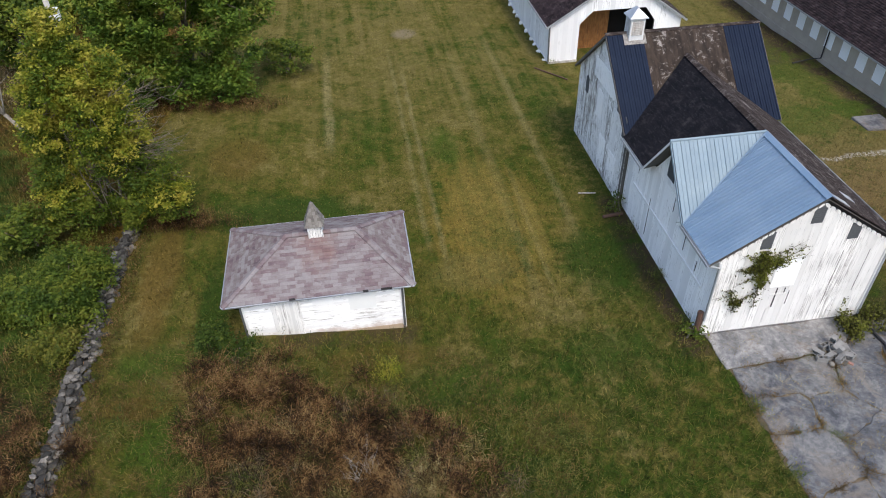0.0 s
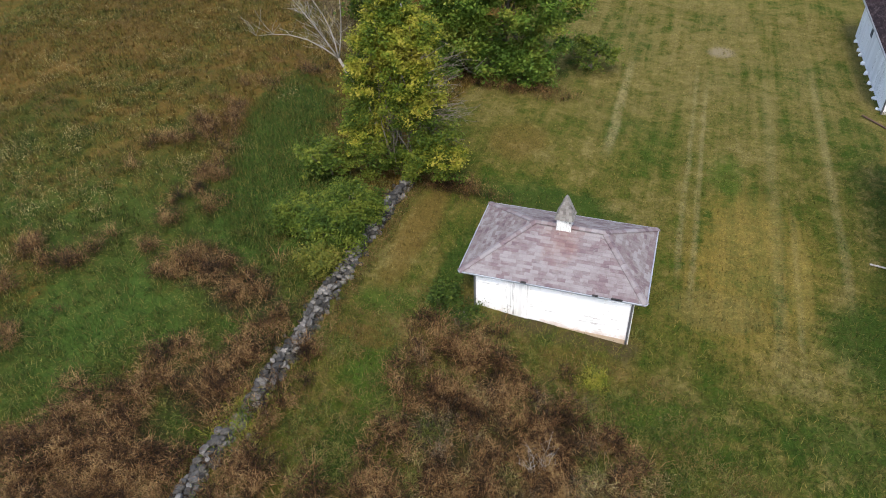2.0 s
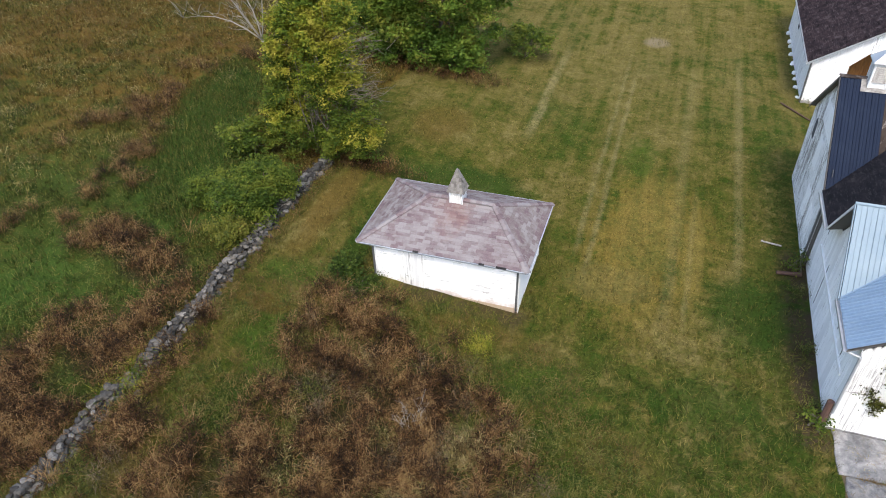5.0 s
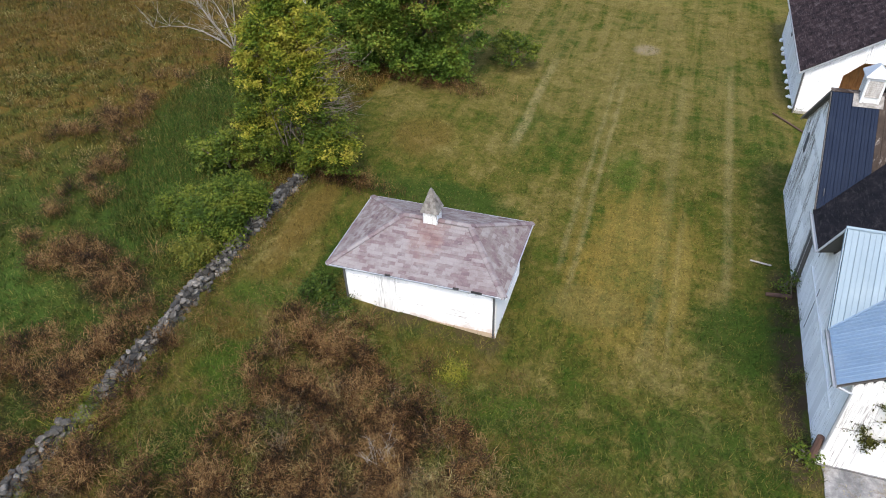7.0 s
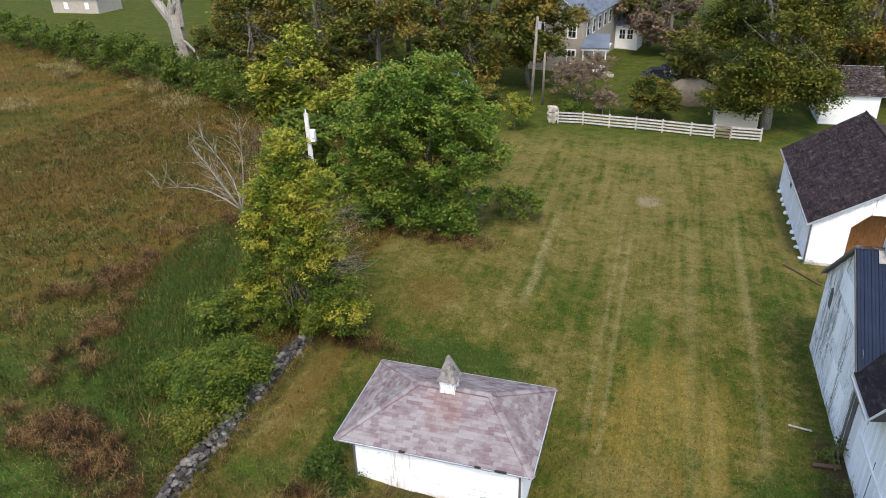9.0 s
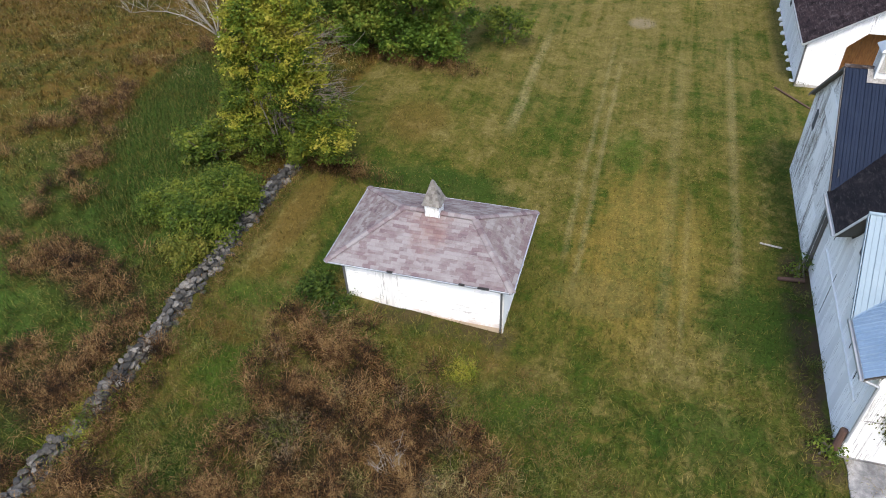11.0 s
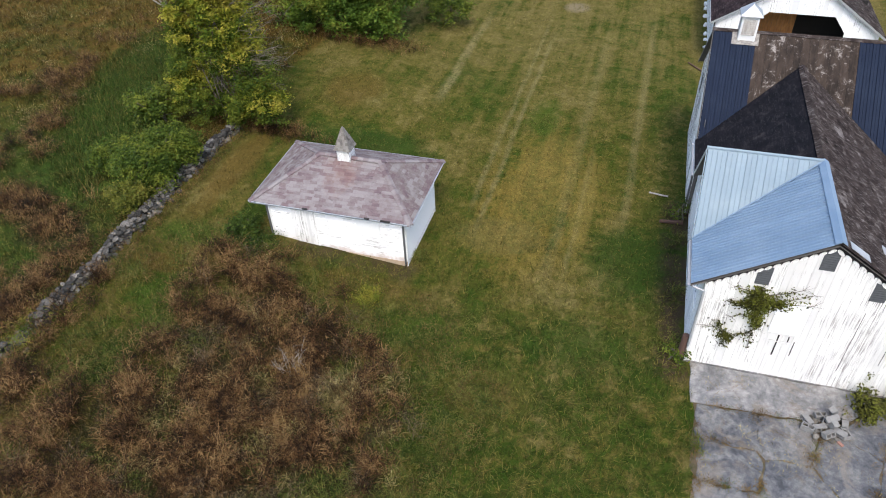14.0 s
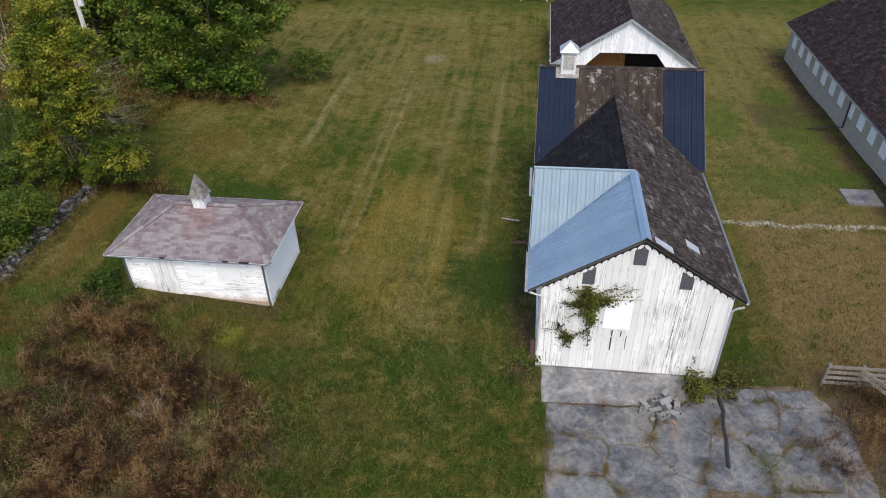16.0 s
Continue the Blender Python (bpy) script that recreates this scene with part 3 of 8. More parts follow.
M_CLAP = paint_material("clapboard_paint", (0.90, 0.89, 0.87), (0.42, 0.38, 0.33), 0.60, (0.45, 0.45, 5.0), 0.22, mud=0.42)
M_PANEL = plain("fresh_white_paint", (0.93, 0.93, 0.92), 0.45, vary=0.02)
M_CLEAN = plain("white_paint", (0.82, 0.82, 0.80), 0.5, vary=0.05)
M_TRIM = plain("trim_paint", (0.70, 0.70, 0.69), 0.5, vary=0.12)
M_GUTTER = metal_material("gutter_metal", (0.42, 0.44, 0.47), (0.55, 0.56, 0.57), 0.4, 0.5)
M_EDGE = metal_material("pale_edge_metal", (0.36, 0.38, 0.42), (0.50, 0.51, 0.54), 0.5, 0.1)
M_DOWN = plain("dark_downspout", (0.10, 0.10, 0.10), 0.5)
M_RUST = plain("rusted_iron", (0.085, 0.045, 0.032), 0.85, vary=0.3)
M_BLUE = metal_material("blue_sheet_metal", (0.165, 0.245, 0.345), (0.20, 0.28, 0.375), 0.45, 0.1)
M_PALE = metal_material("pale_sheet_metal", (0.215, 0.285, 0.335), (0.25, 0.32, 0.365), 0.55, 0.0)
M_NAVY = metal_material("navy_sheet_metal", (0.014, 0.021, 0.040), (0.020, 0.029, 0.050), 0.55, 0.0, 0.06)
M_SHINGLE = shingle_material("mauve_shingle", (0.115, 0.087, 0.093), (0.168, 0.125, 0.130), (0.198, 0.166, 0.168), (0.250, 0.228, 0.226), patch=1.1, vary=0.34, streak=(0.8, 2.2, 2.2), turn=0, rust=(-2.0, 20.5, 0.8, 0.9))
M_SHINGLE_J = shingle_material("mauve_shingle_joined", (0.095, 0.074, 0.080), (0.160, 0.117, 0.119), (0.185, 0.155, 0.150), (0.25, 0.23, 0.222), island=True, patch=1.3, vary=0.30, streak=(0.8, 2.2, 2.2), turn=0)
M_SPIRE = shingle_material("grey_shingle", (0.09, 0.08, 0.07), (0.17, 0.155, 0.14), (0.26, 0.245, 0.22), island=True, patch=2.0)
M_BLACK = shingle_material("black_shingle", (0.007, 0.008, 0.010), (0.011, 0.011, 0.014), (0.016, 0.015, 0.018), (0.042, 0.039, 0.040), island=True, streak=(3.0, 0.8, 3.0), patch=2.2, vary=0.12)
M_BROWN = shingle_material("weathered_shingle", (0.013, 0.010, 0.009), (0.029, 0.022, 0.020), (0.052, 0.041, 0.037), (0.20, 0.18, 0.17), island=True, streak=(0.9, 4.0, 0.9), patch=2.2, vary=0.14)
M_PLUM = shingle_material("plum_shingle", (0.012, 0.009, 0.010), (0.023, 0.017, 0.019), (0.040, 0.028, 0.029), (0.10, 0.082, 0.082), island=True, streak=(3.4, 0.5, 3.4), patch=2.2, vary=0.14)
M_OLD = old_roof_material()
# Dark backing colours; shade in gaps and openings is put into them.
M_DARK = plain("shade_black", (0.020, 0.018, 0.017), 0.95)
M_CORE = plain("shadowed_lumber", (0.11, 0.10, 0.09), 0.95)
M_HATCH = plain("grey_hatch_wood", (0.075, 0.080, 0.085), 0.85, vary=0.35, scale=10.0)
M_GREY_WOOD = bark_material("grey_wood", (0.14, 0.125, 0.11), (0.38, 0.36, 0.33))
M_FENCE = bark_material("faded_fence_paint", (0.28, 0.255, 0.225), (0.60, 0.57, 0.53))
M_GATE = bark_material("brown_gate_wood", (0.10, 0.075, 0.055), (0.26, 0.20, 0.15))
M_ORANGE = bark_material("orange_board", (0.20, 0.080, 0.022), (0.42, 0.19, 0.06))
M_APRON = concrete_material("concrete_apron", (0.185, 0.184, 0.184), (0.115, 0.115, 0.118), (0.30, 0.292, 0.28))
M_PAVE = concrete_material("cracked_concrete", (0.098, 0.101, 0.108), (0.050, 0.053, 0.060), (0.190, 0.186, 0.178))
M_BLOCK = plain("cinder_block", (0.22, 0.215, 0.205), 0.92, vary=0.35, scale=14.0)
M_BRICK = plain("old_brick", (0.32, 0.17, 0.13), 0.9, vary=0.3, scale=14.0)
M_RUBBER = plain("black_rubber", (0.018, 0.018, 0.020), 0.6)
M_STUCCO = plain("grey_block_wall", (0.38, 0.34, 0.28), 0.92, vary=0.25, scale=1.5)
M_POULTRY_PANE = plain("white_window_panel", (0.85, 0.87, 0.88), 0.4, vary=0.06)
M_HOUSE = stone_material("house_stone", (0.28, 0.25, 0.20), (0.42, 0.38, 0.31), (0.55, 0.50, 0.42), scale=4.0)
M_SLATE = shingle_material("blue_grey_slate", (0.085, 0.105, 0.135), (0.12, 0.145, 0.18), (0.16, 0.185, 0.215), island=True)
M_GLASS = plain("dark_glass", (0.015, 0.018, 0.02), 0.08, vary=0.05)
M_CAR = plain("dark_blue_car_paint", (0.022, 0.028, 0.055), 0.25, 0.3)
M_CAR_PALE = plain("silver_car_paint", (0.46, 0.47, 0.48), 0.3, 0.4)
M_TAN = plain("tan_earth", (0.30, 0.23, 0.15), 0.95, vary=0.35, scale=2.0)
M_DEAD = bark_material("weathered_twig", (0.15, 0.13, 0.105), (0.36, 0.33, 0.285))
M_CREAM = plain("cream_wall_paint", (0.52, 0.46, 0.36), 0.85, vary=0.15, scale=2.0)
M_POLE = bark_material("pole_wood", (0.11, 0.09, 0.07), (0.27, 0.235, 0.19))
M_POLE_PALE = bark_material("pale_pole_wood", (0.30, 0.28, 0.25), (0.52, 0.50, 0.46))


# ---------- ground ----------
def axis(lo, hi, step, far):
    near = list(np.arange(lo, hi + step / 2, step))
    out, d = [], step
    p = 0.0
    while p < far:
        d *= 1.35
        p += d
        out.append(p)
    return np.array([lo - v for v in reversed(out)] + near + [hi + v for v in out])


def build_ground():
    xs, ys = axis(-48, 44, 0.5, 1800), axis(-6, 78, 0.5, 1800)
    gx, gy = np.meshgrid(xs, ys)
    z = gz(gx, gy)
    near = (np.abs(gx) < 50) & (gy > -8) & (gy < 80)
    bumps = np.array([noise.fractal(Vector((a * 0.8, b * 0.8, 0.0)), 1.0, 2.0, 3) for a, b in zip(gx[near], gy[near])])
    flat = ((gx[near] > 11) & (gx[near] < 33) & (gy[near] < 58)) | ((gx[near] > -6.5) & (gx[near] < 2) & (gy[near] > 18) & (gy[near] < 25))
    z[near] += np.where(flat, 0.0, 0.035 * bumps)
    nx, ny = len(xs), len(ys)
    i = np.arange(nx * ny).reshape(ny, nx)
    faces = np.stack([i[:-1, :-1], i[:-1, 1:], i[1:, 1:], i[1:, :-1]], -1).reshape(-1, 4)
    geo = Geo()
    geo.v = np.stack([gx, gy, z], -1).reshape(-1, 3).tolist()
    geo.f = faces.tolist()
    ob = part("ground", geo, M_GROUND, smooth=True, kind="structure")
    return tagged(ob, "patchy autumn lawn and rough field rising to a bank", "ground", kind="structure")


build_ground()


# ---------- pieces of buildings ----------
def planks(parent, plane, poly, pitch, material, thick=0.022, seed=1, gap=0.010, loose=0.004, name="plank", holes=()):
    """Upright boards over a convex wall; holes are rectangles (a0, a1, b0, b1) that stay open."""
    rng = random.Random(seed)
    lo, hi = span(poly, 0)
    a = lo
    while a < hi - 0.02:
        w = min(pitch * rng.uniform(0.75, 1.25), hi - a)
        if hi - a - w < 0.06:
            w = hi - a
        strip = clip(poly, 0, a + gap / 2, a + w - gap / 2)
        a += w
        if len(strip) < 3:
            continue
        runs = [strip]
        for h0, h1, b0, b1 in holes:
            mid = a - w / 2
            if h0 < mid < h1:
                runs = [r for s in runs for r in (clip(s, 1, -99, b0), clip(s, 1, b1, 99)) if len(r) > 2]
        off = rng.uniform(-loose, loose)
        geo = Geo()
        for r in runs:
            plane.solid(geo, r, 0.0, thick + off)
        part(name, geo, material, parent)


def courses(name, parent, plane, poly, pitch, material, lift=0.022, label="", tabs=0.0, seed=3):
    """Overlapping roof courses over a convex slope, joined in one mesh; each lies tilted on the one below."""
    rng = random.Random(seed)
    geo = Geo()
    lo, hi = span(poly, 1)
    b, row = lo, 0
    while b < hi - 0.01:
        strip = clip(poly, 1, b, min(b + pitch, hi))
        b0, b1 = b, min(b + pitch, hi)
        b += pitch
        row += 1
        if len(strip) < 3:
            continue
        s0, s1 = span(strip, 0)
        a = s0 - (0.5 * tabs if row % 2 and tabs else 0)
        while a < s1:
            w = tabs * rng.uniform(0.9, 1.1) if tabs else s1 - s0
            piece = clip(strip, 0, a + 0.003, a + w - 0.003) if tabs else strip
            a += w
            if len(piece) < 3 or area(piece) < 0.002:
                continue
            high = lift * rng.uniform(0.8, 1.2)
            top = [plane.at(p, q, 0.006 + high * (b1 - q) / (b1 - b0 + 1e-6)) for p, q in piece]
            base = [plane.at(p, q, -0.01) for p, q in piece]
            n = len(piece)
            turned = sum(p[0] * q[1] - q[0] * p[1] for p, q in zip(piece, piece[1:] + piece[:1])) < 0
            if turned:
                top.reverse()
                base.reverse()
            geo.add(top + base, [tuple(range(n)), *[(i, n + i, n + (i + 1) % n, (i + 1) % n) for i in range(n)]])
    return part(name, geo, material, parent, label, kind="stuff" if tabs else "")


def sheets(name, parent, plane, poly, pitch, material, label="", rib=0.035):
    """Ribbed metal sheets that run up the slope, each a piece of its own."""
    deck = part(name, plane.solid(Geo(), poly, -0.05, -0.004), M_CORE, parent, label)
    lo, hi = span(poly, 0)
    a = lo
    while a < hi - 0.02:
        strip = clip(poly, 0, a, min(a + pitch, hi))
        if len(strip) > 2:
            geo = plane.solid(Geo(), strip, 0.0, 0.012)
            for k, wide, high in ((0.0, 0.035, rib), (pitch * 0.5, 0.02, rib * 0.4)):
                ridge = clip(strip, 0, a + k, a + k + wide)
                if len(ridge) > 2 and area(ridge) > 0.003:
                    c = [(a + k + wide / 2 + (p - a - k - wide / 2) * 0.45, q) for p, q in ridge]
                    n = len(ridge)
                    foot, cap = [plane.at(p, q, 0.012) for p, q in ridge], [plane.at(p, q, 0.012 + high) for p, q in c]
                    if sum(p[0] * q[1] - q[0] * p[1] for p, q in zip(ridge, ridge[1:] + ridge[:1])) < 0:
                        foot.reverse()
                        cap.reverse()
                    geo.add(foot + cap, [tuple(range(n, 2 * n)), *[(i, (i + 1) % n, n + (i + 1) % n, n + i) for i in range(n)]])
            part("roof_sheet", geo, material, deck)
        a += pitch
    return deck


def hatch(name, parent, plane, poly, label):
    """A boarded hatch in a wall, with a frame and slats."""
    ob = part(name, plane.solid(Geo(), poly, 0.020, 0.034), M_HATCH, parent, label)
    lo, hi = span(poly, 1)
    b = lo + 0.02
    while b < hi - 0.05:
        strip = clip(poly, 1, b, b + 0.075)
        if len(strip) > 2:
            part("slat", plane.solid(Geo(), strip, 0.034, 0.046), M_HATCH, ob)
        b += 0.09
    return ob


# ---------- the white front barn with its cross wing ----------
X_W, X_E, Y_S = 12.48, 19.15, 16.95
RIDGE_X, RIDGE_Z, EAVE_Z = 15.79, 6.39, 3.90
EAVE_W, EAVE_E, EAVE_E_Z = 12.0, 19.55, 3.93
SLOPE_W = (RIDGE_Z - EAVE_Z) / (RIDGE_X - EAVE_W)
SLOPE_E = (RIDGE_Z - EAVE_E_Z) / (EAVE_E - RIDGE_X)
X_RIDGE_Y, X_RIDGE_Z, X_EAVE_Y, X_EAVE_Z = 29.85, 7.22, 25.95, 4.0
WING_W, WING_E = 12.3, 19.5
Y_FRONT = 16.79


def west_z(x):
    return EAVE_Z + (x - EAVE_W) * SLOPE_W


def build_front_barn():
    barn = thing("barn", (15.9, 21.5, 0), "weathered white plank barn with blue metal and dark shingle roof", "barn")
    # south gable
    south = Plane((X_W, Y_S, -0.3), (1, 0, 0), (0, 0, 1))
    top = lambda x: min(west_z(x) - 0.10, RIDGE_Z - 0.10 - (x - RIDGE_X) * SLOPE_E)
    poly = [(X_W, -0.3), (X_E, -0.3), (X_E, top(X_E)), (RIDGE_X, top(RIDGE_X)), (X_W, top(X_W))]
    flat = south.flat([(x, Y_S, z) for x, z in poly])
    # near-black core left bare above the boards, painting shade under the roof edge
    wall = part("south_wall", south.solid(Geo(), flat, -0.14, -0.004), M_DARK, barn, "bright white vertical plank gable wall")
    lower = [(a, b if b < 0.1 else b - 0.31) for a, b in flat]
    planks(wall, south, lower, 0.235, M_WHITE_V, 0.024, 5, 0.007, 0.004)
    # narrow battens low on the wall, and scalloped ends of the boards under the roof edge
    for x in (13.05, 14.35, 15.02, 16.9, 17.75, 18.6):
        part("batten", Geo().box(x - 0.02, x + 0.02, Y_S - 0.050, Y_S - 0.024, 0.0, 1.6 + 0.5 * math.sin(7 * x)), M_WHITE_V, wall)
    for side in (0, 1):
        x0, x1 = (X_W, RIDGE_X) if side == 0 else (RIDGE_X, X_E)
        steps = 15 if side == 0 else 13
        for k in range(steps):
            xa, xb = x0 + (x1 - x0) * k / steps, x0 + (x1 - x0) * (k + 1) / steps
            xm, r = (xa + xb) / 2, (xb - xa) * 0.46
            pts = [(xm + r * math.cos(a), Y_S - 0.03, top(xm) - 0.27 + (0.6 if math.sin(a) < 0 else 0.8) * r * math.sin(a) + (r * math.cos(a)) * (SLOPE_W if side == 0 else -SLOPE_E)) for a in np.linspace(0, 2 * math.pi, 11)[:-1]]
            part("scallop", Geo().slab(pts, (0, -0.018, 0)), M_WHITE_V, wall)
    for k, (xa, xb, za, zb, zc) in enumerate(((13.88, 14.31, 4.22, 4.78, 5.02), (15.52, 15.96, 5.18, 5.86, 5.92), (17.22, 17.66, 4.24, 5.02, 4.80))):
        pts = [(xa, za), (xb, za), (xb, zc)] + ([((xa + xb) / 2, 6.06)] if k == 1 else []) + [(xa, zb)]
        hatch("hatch", wall, south, south.flat([(x, Y_S, z) for x, z in pts]), "dark grey slatted hatch")
    # a clean white panel over an old opening
    panel = part("window_panel", Geo().bevelled(14.80, 15.80, -0.02, 0.02, 2.22, 3.62, 0.012, Matrix.Translation((0, Y_S - 0.045, 0))), M_PANEL, wall, "clean bright white boarded window panel")
    part("drip_ledge", Geo().box(14.74, 15.86, Y_S - 0.10, Y_S - 0.03, 3.625, 3.665), M_TRIM, panel)
    for xa, xb, za, zb in ((15.17, 15.22, 1.12, 2.12), (15.50, 15.54, 1.75, 2.10), (15.72, 15.75, 1.2, 1.9), (17.32, 17.335, 0.9, 3.7), (18.42, 18.435, 1.5, 3.6)):
        part("gap", Geo().box(xa, xb, Y_S - 0.034, Y_S - 0.026, za, zb), M_DARK, wall, "dark gap between boards")
    part("cross_rail", Geo().box(14.95, 15.6, Y_S - 0.045, Y_S - 0.026, 1.78, 1.84), M_WHITE_V, wall)
    # stone footing and corner boards
    part("footing", Geo().box(X_W - 0.02, X_E + 0.02, Y_S - 0.06, Y_S + 0.1, -0.3, 0.07), M_APRON, barn, "grey concrete footing")
    for x in (X_W - 0.005, X_E - 0.085):
        part("corner_board", Geo().box(x, x + 0.09, Y_S - 0.055, Y_S - 0.03, 0.07, 3.78), M_TRIM, barn)
    # west wall, with the gable of the cross dormer in it
    west = Plane((X_W, 26.0, -0.3), (0, -1, 0), (0, 0, 1))
    low = west.flat([(X_W, 26.0, -0.3), (X_W, Y_S, -0.3), (X_W, Y_S, 3.98), (X_W, 26.0, 3.98)])
    wwall = part("west_wall", west.solid(Geo(), low, -0.14, -0.004), M_CORE, barn, "shaded white vertical plank side wall")
    planks(wwall, west, low, 0.26, M_WHITE_W, 0.022, 9, 0.006, 0.004)
    gable = west.flat([(X_W, 23.1, 3.985), (X_W, 19.45, 3.985), (X_W, 21.45, 5.98)])
    gwall = part("dormer_wall", west.solid(Geo(), gable, -0.14, -0.004), M_CORE, barn)
    planks(gwall, west, gable, 0.26, M_WHITE_W, 0.022, 12, 0.010, 0.005)
    hatch("window", gwall, west, west.flat([(X_W, 22.0, 4.3), (X_W, 21.35, 4.3), (X_W, 21.35, 5.25), (X_W, 21.68, 5.45), (X_W, 22.0, 5.25)]), "dark open loft window with pointed head")
    part("rail", Geo().box(X_W - 0.075, X_W - 0.028, 17.6, 24.9, 1.92, 2.03), M_CLEAN, wwall, "white horizontal rail board")
    for y, za, zb in ((24.6, 2.7, 3.3), (20.9, 3.2, 3.9), (18.3, 2.2, 2.7), (23.0, 0.4, 2.4), (19.5, 2.3, 3.7)):
        part("gap", Geo().box(X_W - 0.034, X_W - 0.026, y, y + 0.04, za, zb), M_DARK, wwall, "dark gap between boards")
    part("strut", Geo().slab([(X_W - 0.05, 20.4, 3.05), (X_W - 0.05, 20.44, 3.0), (X_W - 0.05, 19.2, 4.0), (X_W - 0.05, 19.16, 4.05)], (-0.03, 0, 0)), M_GREY_WOOD, wwall)
    # east and hidden walls
    east = Plane((X_E, Y_S, -0.3), (0, 1, 0), (0, 0, 1))
    epoly = east.flat([(X_E, Y_S, -0.3), (X_E, 26.0, -0.3), (X_E, 26.0, 4.0), (X_E, Y_S, 4.0)])
    ewall = part("east_wall", east.solid(Geo(), epoly, -0.14, -0.004), M_CORE, barn)
    planks(ewall, east, epoly, 0.3, M_WORN_W, 0.022, 21, 0.010, 0.004)
    # west slope: blue sheets to the valley, then black shingles
    u = Vector((0, -1, 0))
    v = Vector((RIDGE_X - EAVE_W, 0, RIDGE_Z - EAVE_Z))
    slope = Plane((EAVE_W, 29.0, EAVE_Z), u, v)
    at = lambda x, y: (x, y, west_z(x))
    sheets("blue_roof", barn, slope, slope.flat([at(EAVE_W, 19.2), at(EAVE_W, Y_FRONT), at(RIDGE_X, Y_FRONT), at(RIDGE_X, 21.25)]), 0.30, M_BLUE, "light blue ribbed sheet metal roof")
    dark = slope.flat([at(EAVE_W, 25.98), at(EAVE_W, 23.35), at(RIDGE_X, 21.25), at(RIDGE_X, 28.80)])
    part("roof_deck", slope.solid(Geo(), dark, -0.08, -0.012), M_CORE, barn)
    courses("black_roof", barn, slope, dark, 0.155, M_BLACK, 0.007, "black shingled roof slope with pale streaks", 0.9)
    # cross dormer: pale sheets to the south, shingles to the north
    apex, joint = Vector((12.05, 21.5, 6.24)), Vector((RIDGE_X, 21.25, RIDGE_Z + 0.01))
    foot_s, foot_n = Vector((EAVE_W, 19.2, EAVE_Z)), Vector((EAVE_W, 23.35, EAVE_Z))
    n = (joint - foot_s).cross(apex - foot_s)
    across = (joint - apex).normalized()
    pale = Plane(foot_s + n.normalized() * 0.02, across, n.cross(across))
    sheets("pale_roof", barn, pale, pale.flat([foot_s, joint, apex]), 0.33, M_PALE, "pale blue-grey ribbed sheet metal dormer roof")
    n2 = (foot_n - joint).cross(apex - joint)
    back = Plane(joint, -across, n2.cross(-across))
    bpoly = back.flat([joint, apex, foot_n])
    part("dormer_deck", back.solid(Geo(), bpoly, -0.08, -0.012), M_CORE, barn)
    courses("dormer_back_roof", barn, back, bpoly, 0.155, M_BLACK, 0.007, "", 0.9)
    part("dormer_cap", Geo().tube([apex + Vector((-0.05, 0, 0.05)), joint + Vector((0, 0, 0.05))], [0.06, 0.06], 6), M_PALE, barn, "pale metal ridge cap")
    part("valley", Geo().tube([foot_s + Vector((0, 0.0, 0.03)), joint + Vector((-0.1, -0.1, 0.02))], [0.03, 0.03], 5), M_BLUE, barn)
    part("dormer_rake", Geo().slab([apex + Vector((-0.02, 0, 0.05)), foot_s + Vector((-0.02, 0, 0.03)), foot_s + Vector((-0.02, 0, -0.10)), apex + Vector((-0.02, 0, -0.12))], (-0.03, 0, 0)), M_PALE, barn)
    part("dormer_rake", Geo().slab([apex + Vector((-0.02, 0, 0.02)), foot_n + Vector((-0.02, 0, 0.0)), foot_n + Vector((-0.02, 0, -0.12)), apex + Vector((-0.02, 0, -0.12))], (-0.03, 0, 0)), M_TRIM, barn)
    # east slope
    ve = Vector((RIDGE_X - EAVE_E, 0, RIDGE_Z - EAVE_E_Z))
    es = Plane((EAVE_E, Y_FRONT, EAVE_E_Z), (0, 1, 0), ve)
    eat = lambda x, y: (x, y, RIDGE_Z - (x - RIDGE_X) * SLOPE_E)
    epol = es.flat([eat(EAVE_E, Y_FRONT), eat(EAVE_E, 26.0), eat(RIDGE_X, 28.80), eat(RIDGE_X, Y_FRONT)])
    part("roof_deck", es.solid(Geo(), epol, -0.08, -0.012), M_CORE, barn)
    courses("brown_roof", barn, es, epol, 0.155, M_BROWN, 0.022, "weathered grey-brown shingled roof slope", 0.6, 8)
    # patches of bare metal on the east slope beside the gable
    for ya, yb, xa, xb in ((18.0, 18.42, 17.45, 17.95), (16.85, 17.2, 16.1, 16.75)):
        pts = es.flat([eat(xa, ya), eat(xa, yb), eat(xb, yb), eat(xb, ya)])
        part("roof_patch", es.solid(Geo(), pts, 0.034, 0.046), M_GUTTER, barn, "bare grey metal roof patch")
    # ridge cap: blue in front, dark behind
    for ya, yb, mat in ((Y_FRONT - 0.05, 21.35, M_BLUE), (21.35, 28.7, M_BROWN)):
        cap = Geo()
        for s, k in ((-1, SLOPE_W), (1, SLOPE_E)):
            cap.slab([(RIDGE_X, ya, RIDGE_Z + 0.07), (RIDGE_X + s * 0.17, ya, RIDGE_Z + 0.07 - 0.17 * k), (RIDGE_X + s * 0.17, yb, RIDGE_Z + 0.07 - 0.17 * k), (RIDGE_X, yb, RIDGE_Z + 0.07)], (0, 0, 0.02))
        part("ridge_cap", cap, mat, barn)
